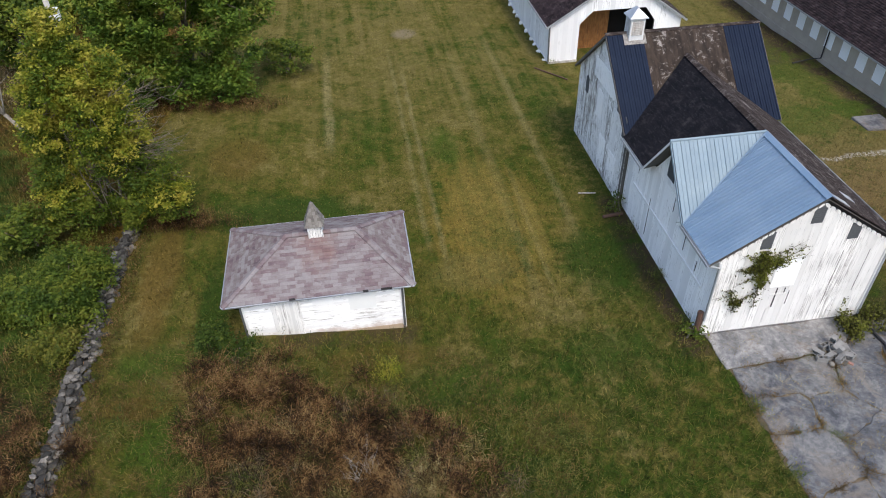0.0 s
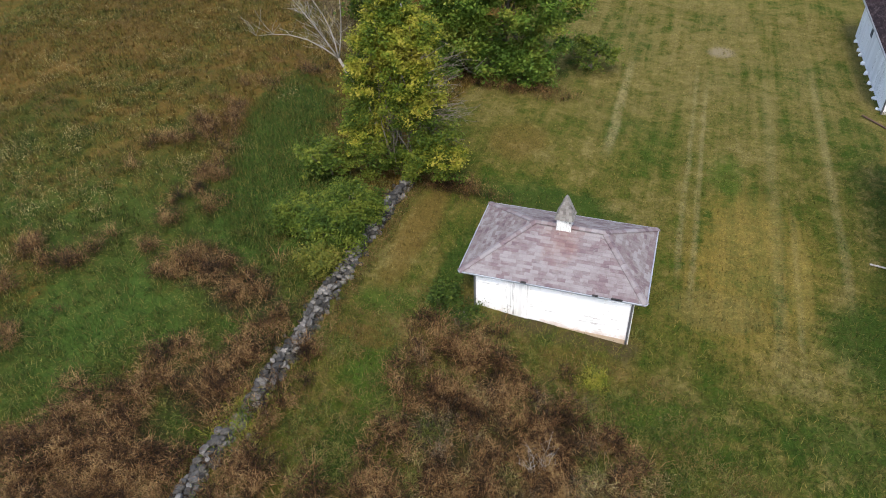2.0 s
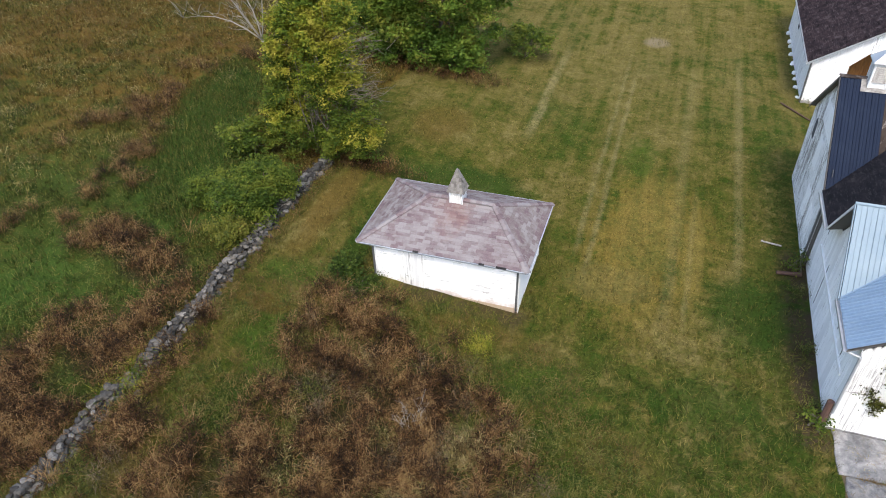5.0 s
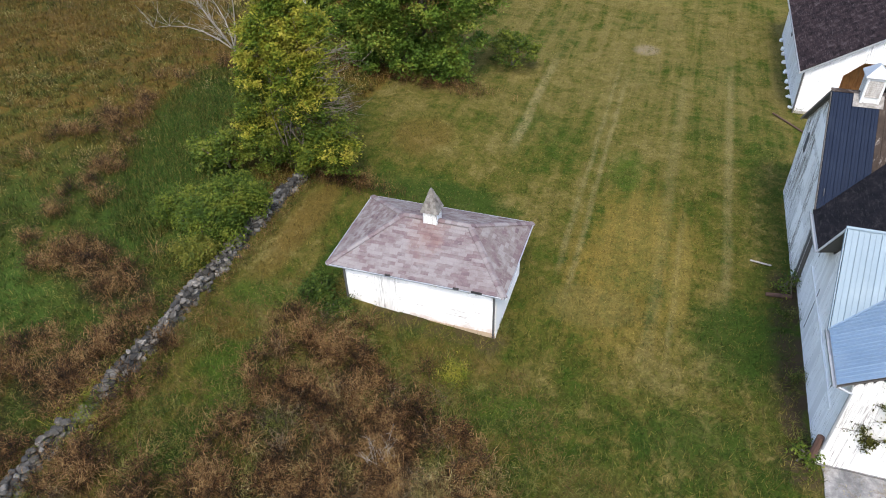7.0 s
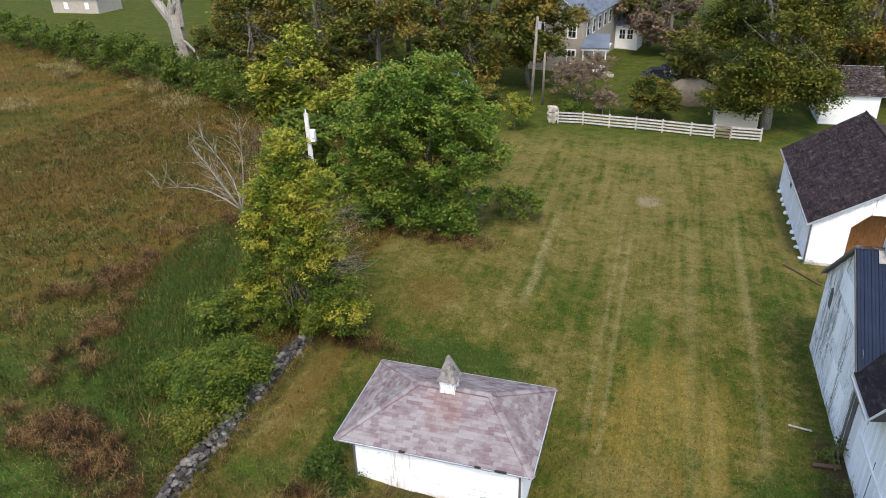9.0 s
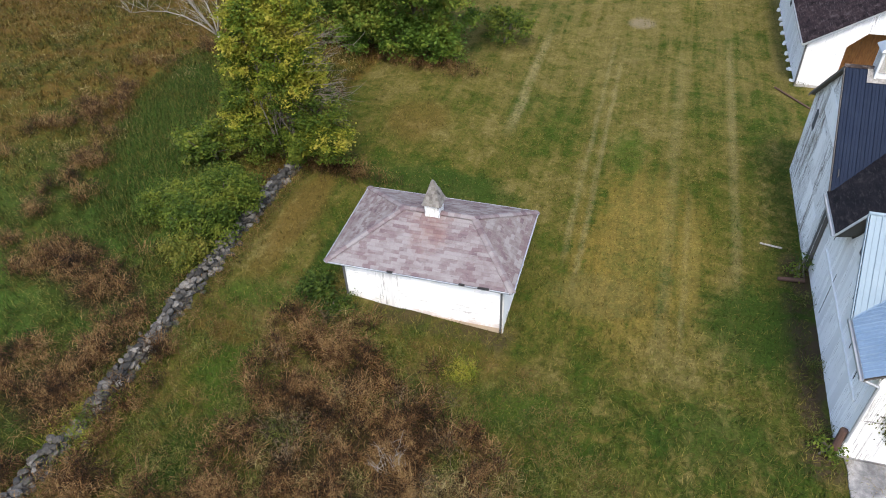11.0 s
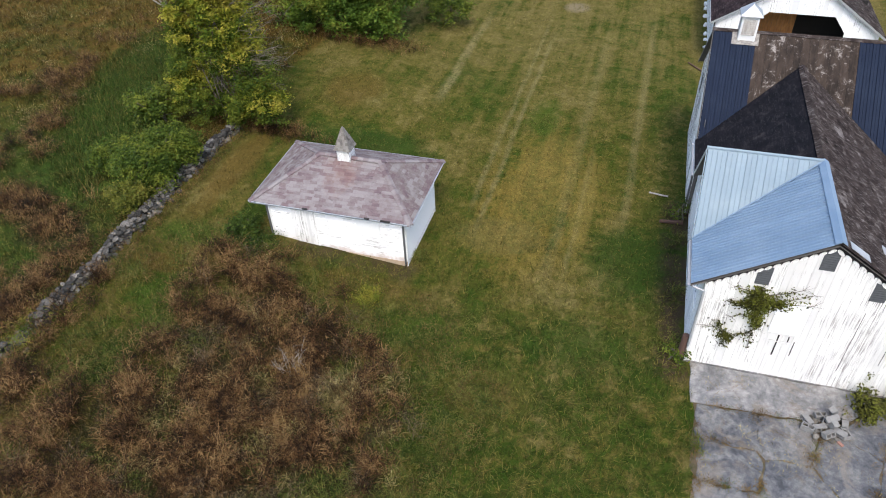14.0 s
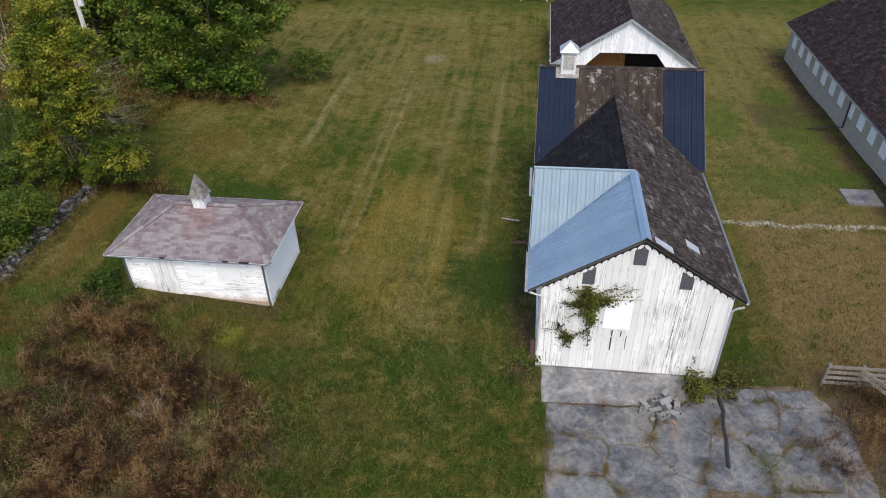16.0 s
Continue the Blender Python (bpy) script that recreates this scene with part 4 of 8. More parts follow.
    # rake boards under the front roof edge
    for xa, za, xb, zb in ((EAVE_W, EAVE_Z, RIDGE_X, RIDGE_Z), (RIDGE_X, RIDGE_Z, EAVE_E, EAVE_E_Z)):
        part("rake_board", Geo().slab([(xa, Y_FRONT, za - 0.02), (xb, Y_FRONT, zb - 0.02), (xb, Y_FRONT, zb - 0.13), (xa, Y_FRONT, za - 0.13)], (0, 0.03, 0)), M_CORE, barn, "dark rake board")
    # gutters and downspouts
    for x, ya, yb, z in ((EAVE_W - 0.06, Y_FRONT, 19.2, EAVE_Z - 0.05), (EAVE_W - 0.06, 23.4, 25.9, EAVE_Z - 0.05), (EAVE_E + 0.05, Y_FRONT, 26.0, EAVE_E_Z - 0.05)):
        gut = Geo()
        for dx, dz, w, h in ((-0.06, -0.06, 0.12, 0.012), (-0.06, -0.06, 0.012, 0.10), (0.048, -0.06, 0.012, 0.10)):
            gut.box(x + dx, x + dx + w, ya, yb, z + dz, z + dz + h)
        part("gutter", gut, M_GUTTER, barn, "grey metal gutter")
    part("downspout", Geo().tube([(EAVE_W - 0.02, Y_FRONT + 0.08, 3.80), (EAVE_W + 0.10, Y_FRONT + 0.08, 3.72), (X_W - 0.02, Y_S - 0.12, 3.62), (X_W - 0.02, Y_S - 0.12, 0.9)], [0.045] * 4, 6), M_GUTTER, barn, "grey downspout")
    part("downspout_foot", Geo().tube([(X_W - 0.14, Y_S + 0.05, 1.25), (X_W - 0.18, Y_S - 0.08, 0.02)], [0.12, 0.13], 8), M_RUST, barn, "rusted iron downspout foot")
    part("downspout", Geo().tube([(EAVE_E, Y_FRONT + 0.08, 3.64), (EAVE_E - 0.25, Y_FRONT + 0.05, 3.58), (X_E + 0.03, Y_S - 0.08, 3.45), (X_E + 0.03, Y_S - 0.08, 0.15)], [0.045] * 4, 6), M_GUTTER, barn)


def build_cross_barn():
    barn = thing("barn", (15.9, 29.8, 0), "tall peeling white plank barn with navy metal and flaking brown roof", "barn")
    west = Plane((WING_W, 33.65, -0.4), (0, -1, 0), (0, 0, 1))
    top = lambda y: X_RIDGE_Z - 0.10 - abs(y - X_RIDGE_Y) * (X_RIDGE_Z - X_EAVE_Z) / (X_RIDGE_Y - X_EAVE_Y)
    y0, y1 = 26.0, 33.55
    pts = [(WING_W, y1, -0.4), (WING_W, y0, -0.4), (WING_W, y0, top(y0)), (WING_W, X_RIDGE_Y, top(X_RIDGE_Y)), (WING_W, y1, top(y1))]
    flat = west.flat(pts)
    wall = part("west_wall", west.solid(Geo(), flat, -0.14, -0.004), M_CORE, barn, "peeling white plank gable wall, grey wood showing")
    f = lambda ya, yb, za, zb: (33.65 - yb, 33.65 - ya, za + 0.4, zb + 0.4)
    planks(wall, west, flat, 0.24, M_WORN_W, 0.022, 31, 0.014, 0.008)
    # painted patches and doors that kept their paint
    for ya, yb, za, zb in ((27.0, 28.0, 0.35, 2.0), (28.6, 29.5, 0.3, 2.1), (28.2, 31.2, 4.55, 5.6), (29.6, 30.4, 2.7, 4.2)):
        a0, a1, b0, b1 = f(ya, yb, za, zb)
        part("painted_panel", west.solid(Geo(), [(a0, b0), (a1, b0), (a1, b1), (a0, b1)], 0.030, 0.045), M_WHITE_W, wall, "pale painted board panel")
    for ya, yb, za, zb in ((26.35, 26.75, 3.45, 4.45), (27.25, 27.7, 4.3, 4.9), (31.85, 32.3, 3.1, 3.95)):
        a0, a1, b0, b1 = f(ya, yb, za, zb)
        hatch("window", wall, west, [(a0, b0), (a1, b0), (a1, b1), ((a0 + a1) / 2, b1 + 0.15), (a0, b1)], "dark empty window opening with pointed head")
    part("corner_pipe", Geo().tube([(WING_W - 0.06, 26.02, 3.9), (WING_W - 0.06, 26.02, 0.0)], [0.05, 0.05], 6), M_DOWN, barn, "dark downspout")
    for x, sgn, seed in ((WING_E, 1, 41),):
        pl = Plane((x, y0, -0.4), (0, 1, 0), (0, 0, 1))
        fl = pl.flat([(x, p[1], p[2]) for p in pts])
        w = part("east_wall", pl.solid(Geo(), fl, -0.14, -0.004), M_CORE, barn)
        planks(w, pl, fl, 0.3, M_WORN_W, 0.022, seed)
    north = Plane((WING_E, y1, -0.4), (-1, 0, 0), (0, 0, 1))
    nf = north.flat([(WING_E, y1, -0.4), (WING_W, y1, -0.4), (WING_W, y1, top(y1)), (WING_E, y1, top(y1))])
    nw = part("north_wall", north.solid(Geo(), nf, -0.14, -0.004), M_CORE, barn)
    planks(nw, north, nf, 0.3, M_WORN_W, 0.022, 43)
    # south slope: navy sheets, flaking middle, navy sheets
    vx = Vector((0, X_RIDGE_Y - X_EAVE_Y, X_RIDGE_Z - X_EAVE_Z))
    south = Plane((12.0, X_EAVE_Y, X_EAVE_Z), (1, 0, 0), vx)
    rect = lambda xa, xb: south.flat([(xa, X_EAVE_Y, X_EAVE_Z), (xb, X_EAVE_Y, X_EAVE_Z), (xb, X_RIDGE_Y, X_RIDGE_Z), (xa, X_RIDGE_Y, X_RIDGE_Z)])
    sheets("navy_roof", barn, south, rect(12.08, 13.83), 0.25, M_NAVY, "dark navy ribbed sheet metal roof")
    sheets("navy_roof", barn, south, rect(17.88, 19.72), 0.25, M_NAVY, "dark navy ribbed sheet metal roof")
    middle = part("flaking_roof", south.solid(Geo(), rect(13.83, 17.88), -0.05, -0.004), M_CORE, barn, "flaking brown board roof with pale scars")
    planks(middle, south, rect(13.83, 17.88), 0.26, M_OLD, 0.02, 51, 0.008, 0.005, "roof_board")
    # north slope
    vn = Vector((0, X_EAVE_Y - X_RIDGE_Y, X_RIDGE_Z - X_EAVE_Z))
    yn = 2 * X_RIDGE_Y - X_EAVE_Y
    north_s = Plane((19.72, yn, X_EAVE_Z), (-1, 0, 0), vn)
    poly = north_s.flat([(19.72, yn, X_EAVE_Z), (12.08, yn, X_EAVE_Z), (12.08, X_RIDGE_Y, X_RIDGE_Z), (19.72, X_RIDGE_Y, X_RIDGE_Z)])
    part("roof_deck", north_s.solid(Geo(), poly, -0.08, -0.012), M_CORE, barn)
    courses("north_roof", barn, north_s, poly, 0.155, M_BROWN, 0.02, "", 0.9)
    cap = Geo()
    k = (X_RIDGE_Z - X_EAVE_Z) / (X_RIDGE_Y - X_EAVE_Y)
    for s in (-1, 1):
        cap.slab([(12.02, X_RIDGE_Y, X_RIDGE_Z + 0.06), (12.02, X_RIDGE_Y + s * 0.11, X_RIDGE_Z + 0.06 - 0.11 * k), (19.78, X_RIDGE_Y + s * 0.11, X_RIDGE_Z + 0.06 - 0.11 * k), (19.78, X_RIDGE_Y, X_RIDGE_Z + 0.06)], (0, 0, 0.02))
    part("ridge_cap", cap, M_BROWN, barn, "dark weathered ridge board")
    for x in (12.04, 19.73):
        for s in (-1, 1):
            ye = X_RIDGE_Y + s * (X_RIDGE_Y - X_EAVE_Y)
            part("rake_board", Geo().slab([(x, X_RIDGE_Y, X_RIDGE_Z - 0.02), (x, ye, X_EAVE_Z - 0.02), (x, ye, X_EAVE_Z - 0.16), (x, X_RIDGE_Y, X_RIDGE_Z - 0.16)], (0.03, 0, 0)), M_CORE, barn, "dark rake board")
    part("roof_patch", south.solid(Geo(), south.flat([(12.85, 29.35, 6.8), (13.95, 29.35, 6.8), (13.95, 29.8, 7.18), (12.85, 29.8, 7.18)]), 0.04, 0.055), M_GREY_WOOD, barn, "grey wooden curb round the cupola")
    build_cupola(barn)


def build_cupola(barn):
    cup = thing("cupola", (13.42, 29.80, 6.9), "small white louvred cupola with grey metal roof", "cupola")
    x0, x1, y0, y1, z0, z1 = 13.07, 13.77, 29.45, 30.15, 6.75, 8.02
    part("body", Geo().box(x0 + 0.05, x1 - 0.05, y0 + 0.05, y1 - 0.05, z0, z1), M_CORE, cup)
    for x in (x0, x1 - 0.09):
        for y in (y0, y1 - 0.09):
            part("post", Geo().bevelled(x, x + 0.09, y, y + 0.09, z0, z1, 0.01), M_TRIM, cup)
    for k in range(8):
        z = 7.22 + 0.085 * k
        for m in (0, 1):
            for y in ((y0 + 0.03, y1 - 0.03) if m == 0 else (x0 + 0.03, x1 - 0.03)):
                out = -1 if y in (y0 + 0.03, x0 + 0.03) else 1
                if m == 0:
                    pts = [(x0 + 0.09, y, z + 0.06), (x1 - 0.09, y, z + 0.06), (x1 - 0.09, y + out * 0.05, z), (x0 + 0.09, y + out * 0.05, z)]
                else:
                    pts = [(y, y0 + 0.09, z + 0.06), (y, y1 - 0.09, z + 0.06), (y + out * 0.05, y1 - 0.09, z), (y + out * 0.05, y0 + 0.09, z)]
                part("louvre", Geo().slab(pts, (0, 0, 0.015)), M_FENCE, cup)
    for za, zb in ((z0, 7.2), (7.90, z1)):
        part("panel", Geo().box(x0 + 0.02, x1 - 0.02, y0 + 0.02, y1 - 0.02, za, zb), M_TRIM, cup)
    roof = Geo()
    xm, ym = (x0 + x1) / 2, (y0 + y1) / 2
    e = 0.1
    c = [(x0 - e, y0 - e, z1), (x1 + e, y0 - e, z1), (x1 + e, y1 + e, z1), (x0 - e, y1 + e, z1), (x0 - e, y0 - e, z1 + 0.04), (x1 + e, y0 - e, z1 + 0.04), (x1 + e, y1 + e, z1 + 0.04), (x0 - e, y1 + e, z1 + 0.04), (xm, ym - 0.12, 8.48), (xm, ym + 0.12, 8.48)]
    roof.add(c, [(3, 2, 1, 0), (0, 1, 5, 4), (1, 2, 6, 5), (2, 3, 7, 6), (3, 0, 4, 7), (4, 5, 8), (5, 6, 9, 8), (6, 7, 9), (7, 4, 8, 9)])
    part("cap", roof, M_GUTTER, cup, "grey metal cap")


def build_open_barn():
    barn = thing("barn", (17.9, 49.5, -0.4), "white barn with open wide doorway and plum shingle roof", "barn")
    x0, x1, y0, y1 = 13.32, 22.45, 43.1, 56.0
    rx, rz, ez, ex0, ex1 = 17.9, 5.50, 2.42, 12.98, 22.75
    kw, ke = (rz - ez) / (rx - ex0), (rz - 2.2) / (ex1 - rx)
    zb = -0.75
    top = lambda x: (rz - (rx - x) * kw if x < rx else rz - (x - rx) * ke) - 0.09
    front = Plane((x0, y0, zb), (1, 0, 0), (0, 0, 1))
    holes = [[(x0, zb), (15.3, zb), (15.3, 2.3), (15.3, top(15.3)), (x0, top(x0))], [(20.55, zb), (x1, zb), (x1, top(x1)), (20.55, top(20.55))],
             [(15.3, 2.3), (16.15, 3.15), (16.15, top(16.15)), (15.3, top(15.3))], [(19.8, 3.13), (20.55, 2.2), (20.55, top(20.55)), (19.8, top(19.8))],
             [(16.15, 3.15), (19.8, 3.13), (19.8, top(19.8)), (rx, top(rx)), (16.15, top(16.15))]]
    geo = Geo()
    for p in holes:
        front.solid(geo, front.flat([(x, y0, z) for x, z in p]), -0.16, -0.004)
    wall = part("south_wall", geo, M_CORE, barn, "white plank gable with wide chamfered doorway")
    for k, p in enumerate(holes):
        planks(wall, front, front.flat([(x, y0, z) for x, z in p]), 0.3, M_WHITE_W, 0.022, 60 + k, 0.006, 0.003)
    west = Plane((x0, y1, zb), (0, -1, 0), (0, 0, 1))
    wf = west.flat([(x0, y1, zb), (x0, y0, zb), (x0, y0, top(x0)), (x0, y1, top(x0))])
    ww = part("west_wall", west.solid(Geo(), wf, -0.16, -0.004), M_CORE, barn, "white plank side wall")
    planks(ww, west, wf, 0.3, M_WHITE_W, 0.022, 71, 0.006)
    part("window", Geo().box(x0 - 0.05, x0 - 0.02, 51.4, 51.9, 1.2, 1.7), M_HATCH, ww, "small dark window")
    east = Plane((x1, y0, zb), (0, 1, 0), (0, 0, 1))
    ef = east.flat([(x1, y0, zb), (x1, y1, zb), (x1, y1, top(x1)), (x1, y0, top(x1))])
    part("east_wall", east.solid(Geo(), ef, -0.16, 0.0), M_WHITE_W, barn)
    north = Plane((x1, y1, zb), (-1, 0, 0), (0, 0, 1))
    part("north_wall", north.solid(Geo(), north.flat([(x, y1, z) for x, z in ((x1, zb), (x0, zb), (x0, top(x0)), (rx, top(rx)), (x1, top(x1)))]), -0.16, 0.0), M_WHITE_W, barn)
    # inside: orange board lining, and an added near-black sheet painting the dark right half
    lining = Plane((x0 + 0.2, 45.2, zb), (1, 0, 0), (0, 0, 1))
    lf = lining.flat([(x, 45.2, z) for x, z in ((13.55, zb), (18.1, zb), (18.1, 3.6), (13.55, 2.2))])
    inner = part("inner_wall", lining.solid(Geo(), lf, -0.1, -0.004), M_CORE, barn, "orange-brown board lining")
    planks(inner, lining, lf, 0.3, M_ORANGE, 0.02, 75)
    part("inner_side", Geo().box(13.55, 13.60, 43.3, 47.1, zb, 2.3), M_ORANGE, barn)
    part("dark_backdrop", Geo().box(18.1, 22.2, 46.8, 46.9, zb, 2.9), M_DARK, barn)
    part("floor", Geo().box(13.5, 22.3, 43.2, 55.9, -0.85, -0.36), M_TAN, barn, "bare earth floor")
    for x, ex, k, ze, sgn, mat in ((rx, ex0, kw, ez, -1, M_PLUM), (rx, ex1, ke, 2.2, 1, M_BROWN)):
        v = Vector((rx - ex, 0, rz - ze))
        pl = Plane((ex, y1 + 0.3 if sgn < 0 else y0 - 0.28, ze), (0, -1 if sgn < 0 else 1, 0), v)
        pf = pl.flat([(ex, y0 - 0.28, ze), (ex, y1 + 0.3, ze), (rx, y1 + 0.3, rz), (rx, y0 - 0.28, rz)])
        part("roof_deck", pl.solid(Geo(), pf, -0.09, -0.012), M_CORE, barn)
        courses("shingle_roof", barn, pl, pf, 0.16, mat, 0.022, "dark plum shingled roof slope", 0.7, 14)
        for y in (y0 - 0.30, y1 + 0.3):
            part("rake_board", Geo().slab([(rx, y, rz - 0.02), (ex, y, ze - 0.02), (ex, y, ze - 0.17), (rx, y, rz - 0.17)], (0, 0.03, 0)), M_GUTTER, barn)
        part("gutter", Geo().box(ex - 0.07, ex + 0.05, y0 - 0.28, y1 + 0.3, ze - 0.12, ze - 0.02), M_GUTTER, barn)
    part("ridge_cap", Geo().tube([(rx, y0 - 0.3, rz + 0.03), (rx, y1 + 0.3, rz + 0.03)], [0.07, 0.07], 6), M_PLUM, barn)
    part("corner_pipe", Geo().tube([(x0 - 0.1, y0 - 0.08, 2.3), (x0 - 0.06, y0 - 0.08, -0.3)], [0.05, 0.05], 6), M_DOWN, barn, "dark downspout")
    part("sill_board", Geo().box(x0 - 0.08, 15.3, y0 - 0.12, y0 - 0.04, -0.45, -0.15), M_FENCE, barn, "peeling sill board")
    rng = random.Random(5)
    for k in range(9):
        y = 43.6 + 1.4 * k + rng.uniform(-0.4, 0.4)
        m = pose(x0 - 0.15, y, -0.36, 0, 0, rng.uniform(0, 180))
        part("footing_stone", Geo().rock(rng, (0.34 * rng.uniform(0.7, 1.3), 0.28, 0.3), m), M_CLEAN, barn, "whitewashed footing stone")


def build_poultry_house():
    barn = thing("poultry_house", (36, 38, 0), "long low grey block poultry house with dark shingle roof", "barn")
    x0, x1, y0, y1 = 31.2, 42.0, 18.0, 52.4
    part("west_wall", Geo().box(x0, x0 + 0.2, y0, y1, -0.4, 2.35), M_STUCCO, barn, "grey block wall")
    part("north_wall", Geo().slab([(x0, y1 + 0.002, -0.4), (x1, y1 + 0.002, -0.4), (x1, y1 + 0.002, 2.35), (36.6, y1 + 0.002, 5.6), (x0, y1 + 0.002, 2.35)], (0, 0.2, 0)), M_STUCCO, barn)
    part("south_wall", Geo().slab([(x0, y0, -0.4), (x1, y0, -0.4), (x1, y0, 2.35), (36.6, y0, 5.6), (x0, y0, 2.35)], (0, -0.2, 0)), M_STUCCO, barn)
    part("east_wall", Geo().box(x1 - 0.2, x1, y0, y1, -0.4, 2.35), M_STUCCO, barn)
    part("footing", Geo().box(x0 - 0.08, x0 - 0.002, y0, y1, -0.4, 0.12), M_STUCCO, barn, "grey footing")
    for k in range(19):
        y = 51.3 - 1.72 * k
        win = part("window", Geo().bevelled(x0 - 0.02, x0 + 0.02, y - 0.42, y + 0.42, 0.86, 2.04, 0.008), M_POULTRY_PANE, barn, "white window panel")
        part("window_sill", Geo().box(x0 - 0.06, x0 - 0.022, y - 0.46, y + 0.46, 0.80, 0.855), M_STUCCO, win)
    part("downspout", Geo().tube([(x0 - 0.1, 39.4, 2.3), (x0 - 0.1, 39.4, 0.1), (x0 - 0.6, 39.6, 0.02), (x0 - 2.2, 39.2, 0.04)], [0.05] * 4, 6), M_RUBBER, barn, "dark downspout")
    rx, rz, ex, ez = 36.6, 5.55, 30.72, 2.30
    for sgn in (-1, 1):
        e = ex if sgn < 0 else 2 * rx - ex
        v = Vector((rx - e, 0, rz - ez))
        pl = Plane((e, y1 + 0.4 if sgn < 0 else y0 - 0.4, ez), (0, sgn, 0), v)
        pf = pl.flat([(e, y0 - 0.4, ez), (e, y1 + 0.4, ez), (rx, y1 + 0.4, rz), (rx, y0 - 0.4, rz)])
        part("roof_deck", pl.solid(Geo(), pf, -0.09, -0.012), M_CORE, barn)
        courses("shingle_roof", barn, pl, pf, 0.16, M_PLUM, 0.045, "ragged dark plum shingled roof slope", 0.3, 19)
        part("gutter", Geo().box(e - 0.05, e + 0.03, y0 - 0.4, y1 + 0.4, ez - 0.10, ez - 0.01), M_GUTTER, barn, "pale metal eave edge")


build_front_barn()
build_cross_barn()
build_open_barn()
build_poultry_house()


# ---------- the hipped shed ----------
def build_shed():
    shed = thing("shed", (-2.1, 21.3, 0.2), "small white clapboard shed with mauve hipped shingle roof and spire", "shed")
    x0, x1, y0, y1 = -5.22, 0.98, 19.32, 23.35
    eave = [Vector(p) for p in ((-5.80, 18.88, 2.66), (1.42, 18.92, 2.66), (1.42, 23.74, 2.66), (-5.86, 23.74, 2.66))]
    ridge = [Vector((-3.28, 21.14, 4.00)), Vector((-0.55, 21.14, 4.00))]
    rng = random.Random(2)
    walls = (("south_wall", Plane((x0, y0, 0), (1, 0, 0), (0, 0, 1)), x1 - x0, "white clapboard front wall, paint flaking, stained at the foot"),
             ("east_wall", Plane((x1, y0, 0), (0, 1, 0), (0, 0, 1)), y1 - y0, "clean white clapboard end wall"),
             ("north_wall", Plane((x1, y1, 0), (-1, 0, 0), (0, 0, 1)), x1 - x0, ""), ("west_wall", Plane((x0, y1, 0), (0, -1, 0), (0, 0, 1)), y1 - y0, ""))
    for name, pl, long, label in walls:
        wall = part(name, pl.solid(Geo(), [(0, -0.2), (long, -0.2), (long, 2.62), (0, 2.62)], -0.12, 0.0), M_CORE, shed, label)
        z = 0.02
        while z < 2.6:
            joints = [0.0, long]
            if name == "south_wall" and rng.random() < 0.7:
                joints.insert(1, rng.uniform(1.2, long - 1.2))
            for a, b in zip(joints, joints[1:]):
                h = 0.125
                geo = Geo()
                lo, hi = pl.at(a + 0.002, z, 0.03 + rng.uniform(0, 0.006)), pl.at(a + 0.002, z + h + 0.02, 0.006)
                along = (b - a - 0.004) * pl.u
                foot, back = pl.at(a + 0.002, z, 0.0), pl.at(a + 0.002, z + h + 0.02, 0.0)
                geo.add([lo, lo + along, hi + along, hi, foot, foot + along, back + along, back], [(0, 1, 2, 3), (4, 5, 1, 0), (3, 2, 6, 7), (0, 3, 7, 4), (1, 5, 6, 2)])
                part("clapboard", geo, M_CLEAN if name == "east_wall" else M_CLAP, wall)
            z += 0.125
        for a in (0.0, long - 0.09):
            part("corner_board", pl.solid(Geo(), [(a, 0.0), (a + 0.09, 0.0), (a + 0.09, 2.6), (a, 2.6)], 0.032, 0.05), M_CLEAN, wall)
    south = walls[0][1]
    panel = lambda name, xa, xb, za, zb, mat, label, h=0.06: part(name, south.solid(Geo(), [(xa - x0, za), (xb - x0, za), (xb - x0, zb), (xa - x0, zb)], 0.032, h), mat, shed, label)
    panel("window_panel", -1.15, -0.10, 1.42, 2.32, M_CLEAN, "clean white boarded window")
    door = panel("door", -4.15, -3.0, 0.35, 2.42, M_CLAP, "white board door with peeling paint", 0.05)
    for k in range(8):
        xa = -4.13 + 0.14 * k
        part("door_board", south.solid(Geo(), [(xa - x0, 0.37), (xa + 0.125 - x0, 0.37), (xa + 0.125 - x0, 2.40), (xa - x0, 2.40)], 0.05, 0.06 + 0.004 * (k % 2)), M_WHITE_V, door)
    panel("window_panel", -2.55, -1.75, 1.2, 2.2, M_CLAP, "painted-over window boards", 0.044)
    part("footing", Geo().box(x0 - 0.02, x1 + 0.02, y0 - 0.05, y1 + 0.02, -0.25, 0.30), plain("stained_footing", (0.42, 0.32, 0.22), 0.9, vary=0.3, scale=3.0), shed, "brown-stained concrete footing")
    part("downspout", Geo().tube([(x1 + 0.06, 18.98, 2.56), (x1 - 0.02, y0 - 0.1, 2.4), (x1 - 0.03, y0 - 0.09, 0.25)], [0.045] * 3, 6), M_DOWN, shed, "dark downspout")
    part("downspout", Geo().tube([(x0 - 0.05, 18.98, 2.56), (x0 - 0.04, y0 - 0.08, 2.4), (x0 - 0.04, y0 - 0.08, 0.45)], [0.045] * 3, 6), M_DOWN, shed, "dark downspout")
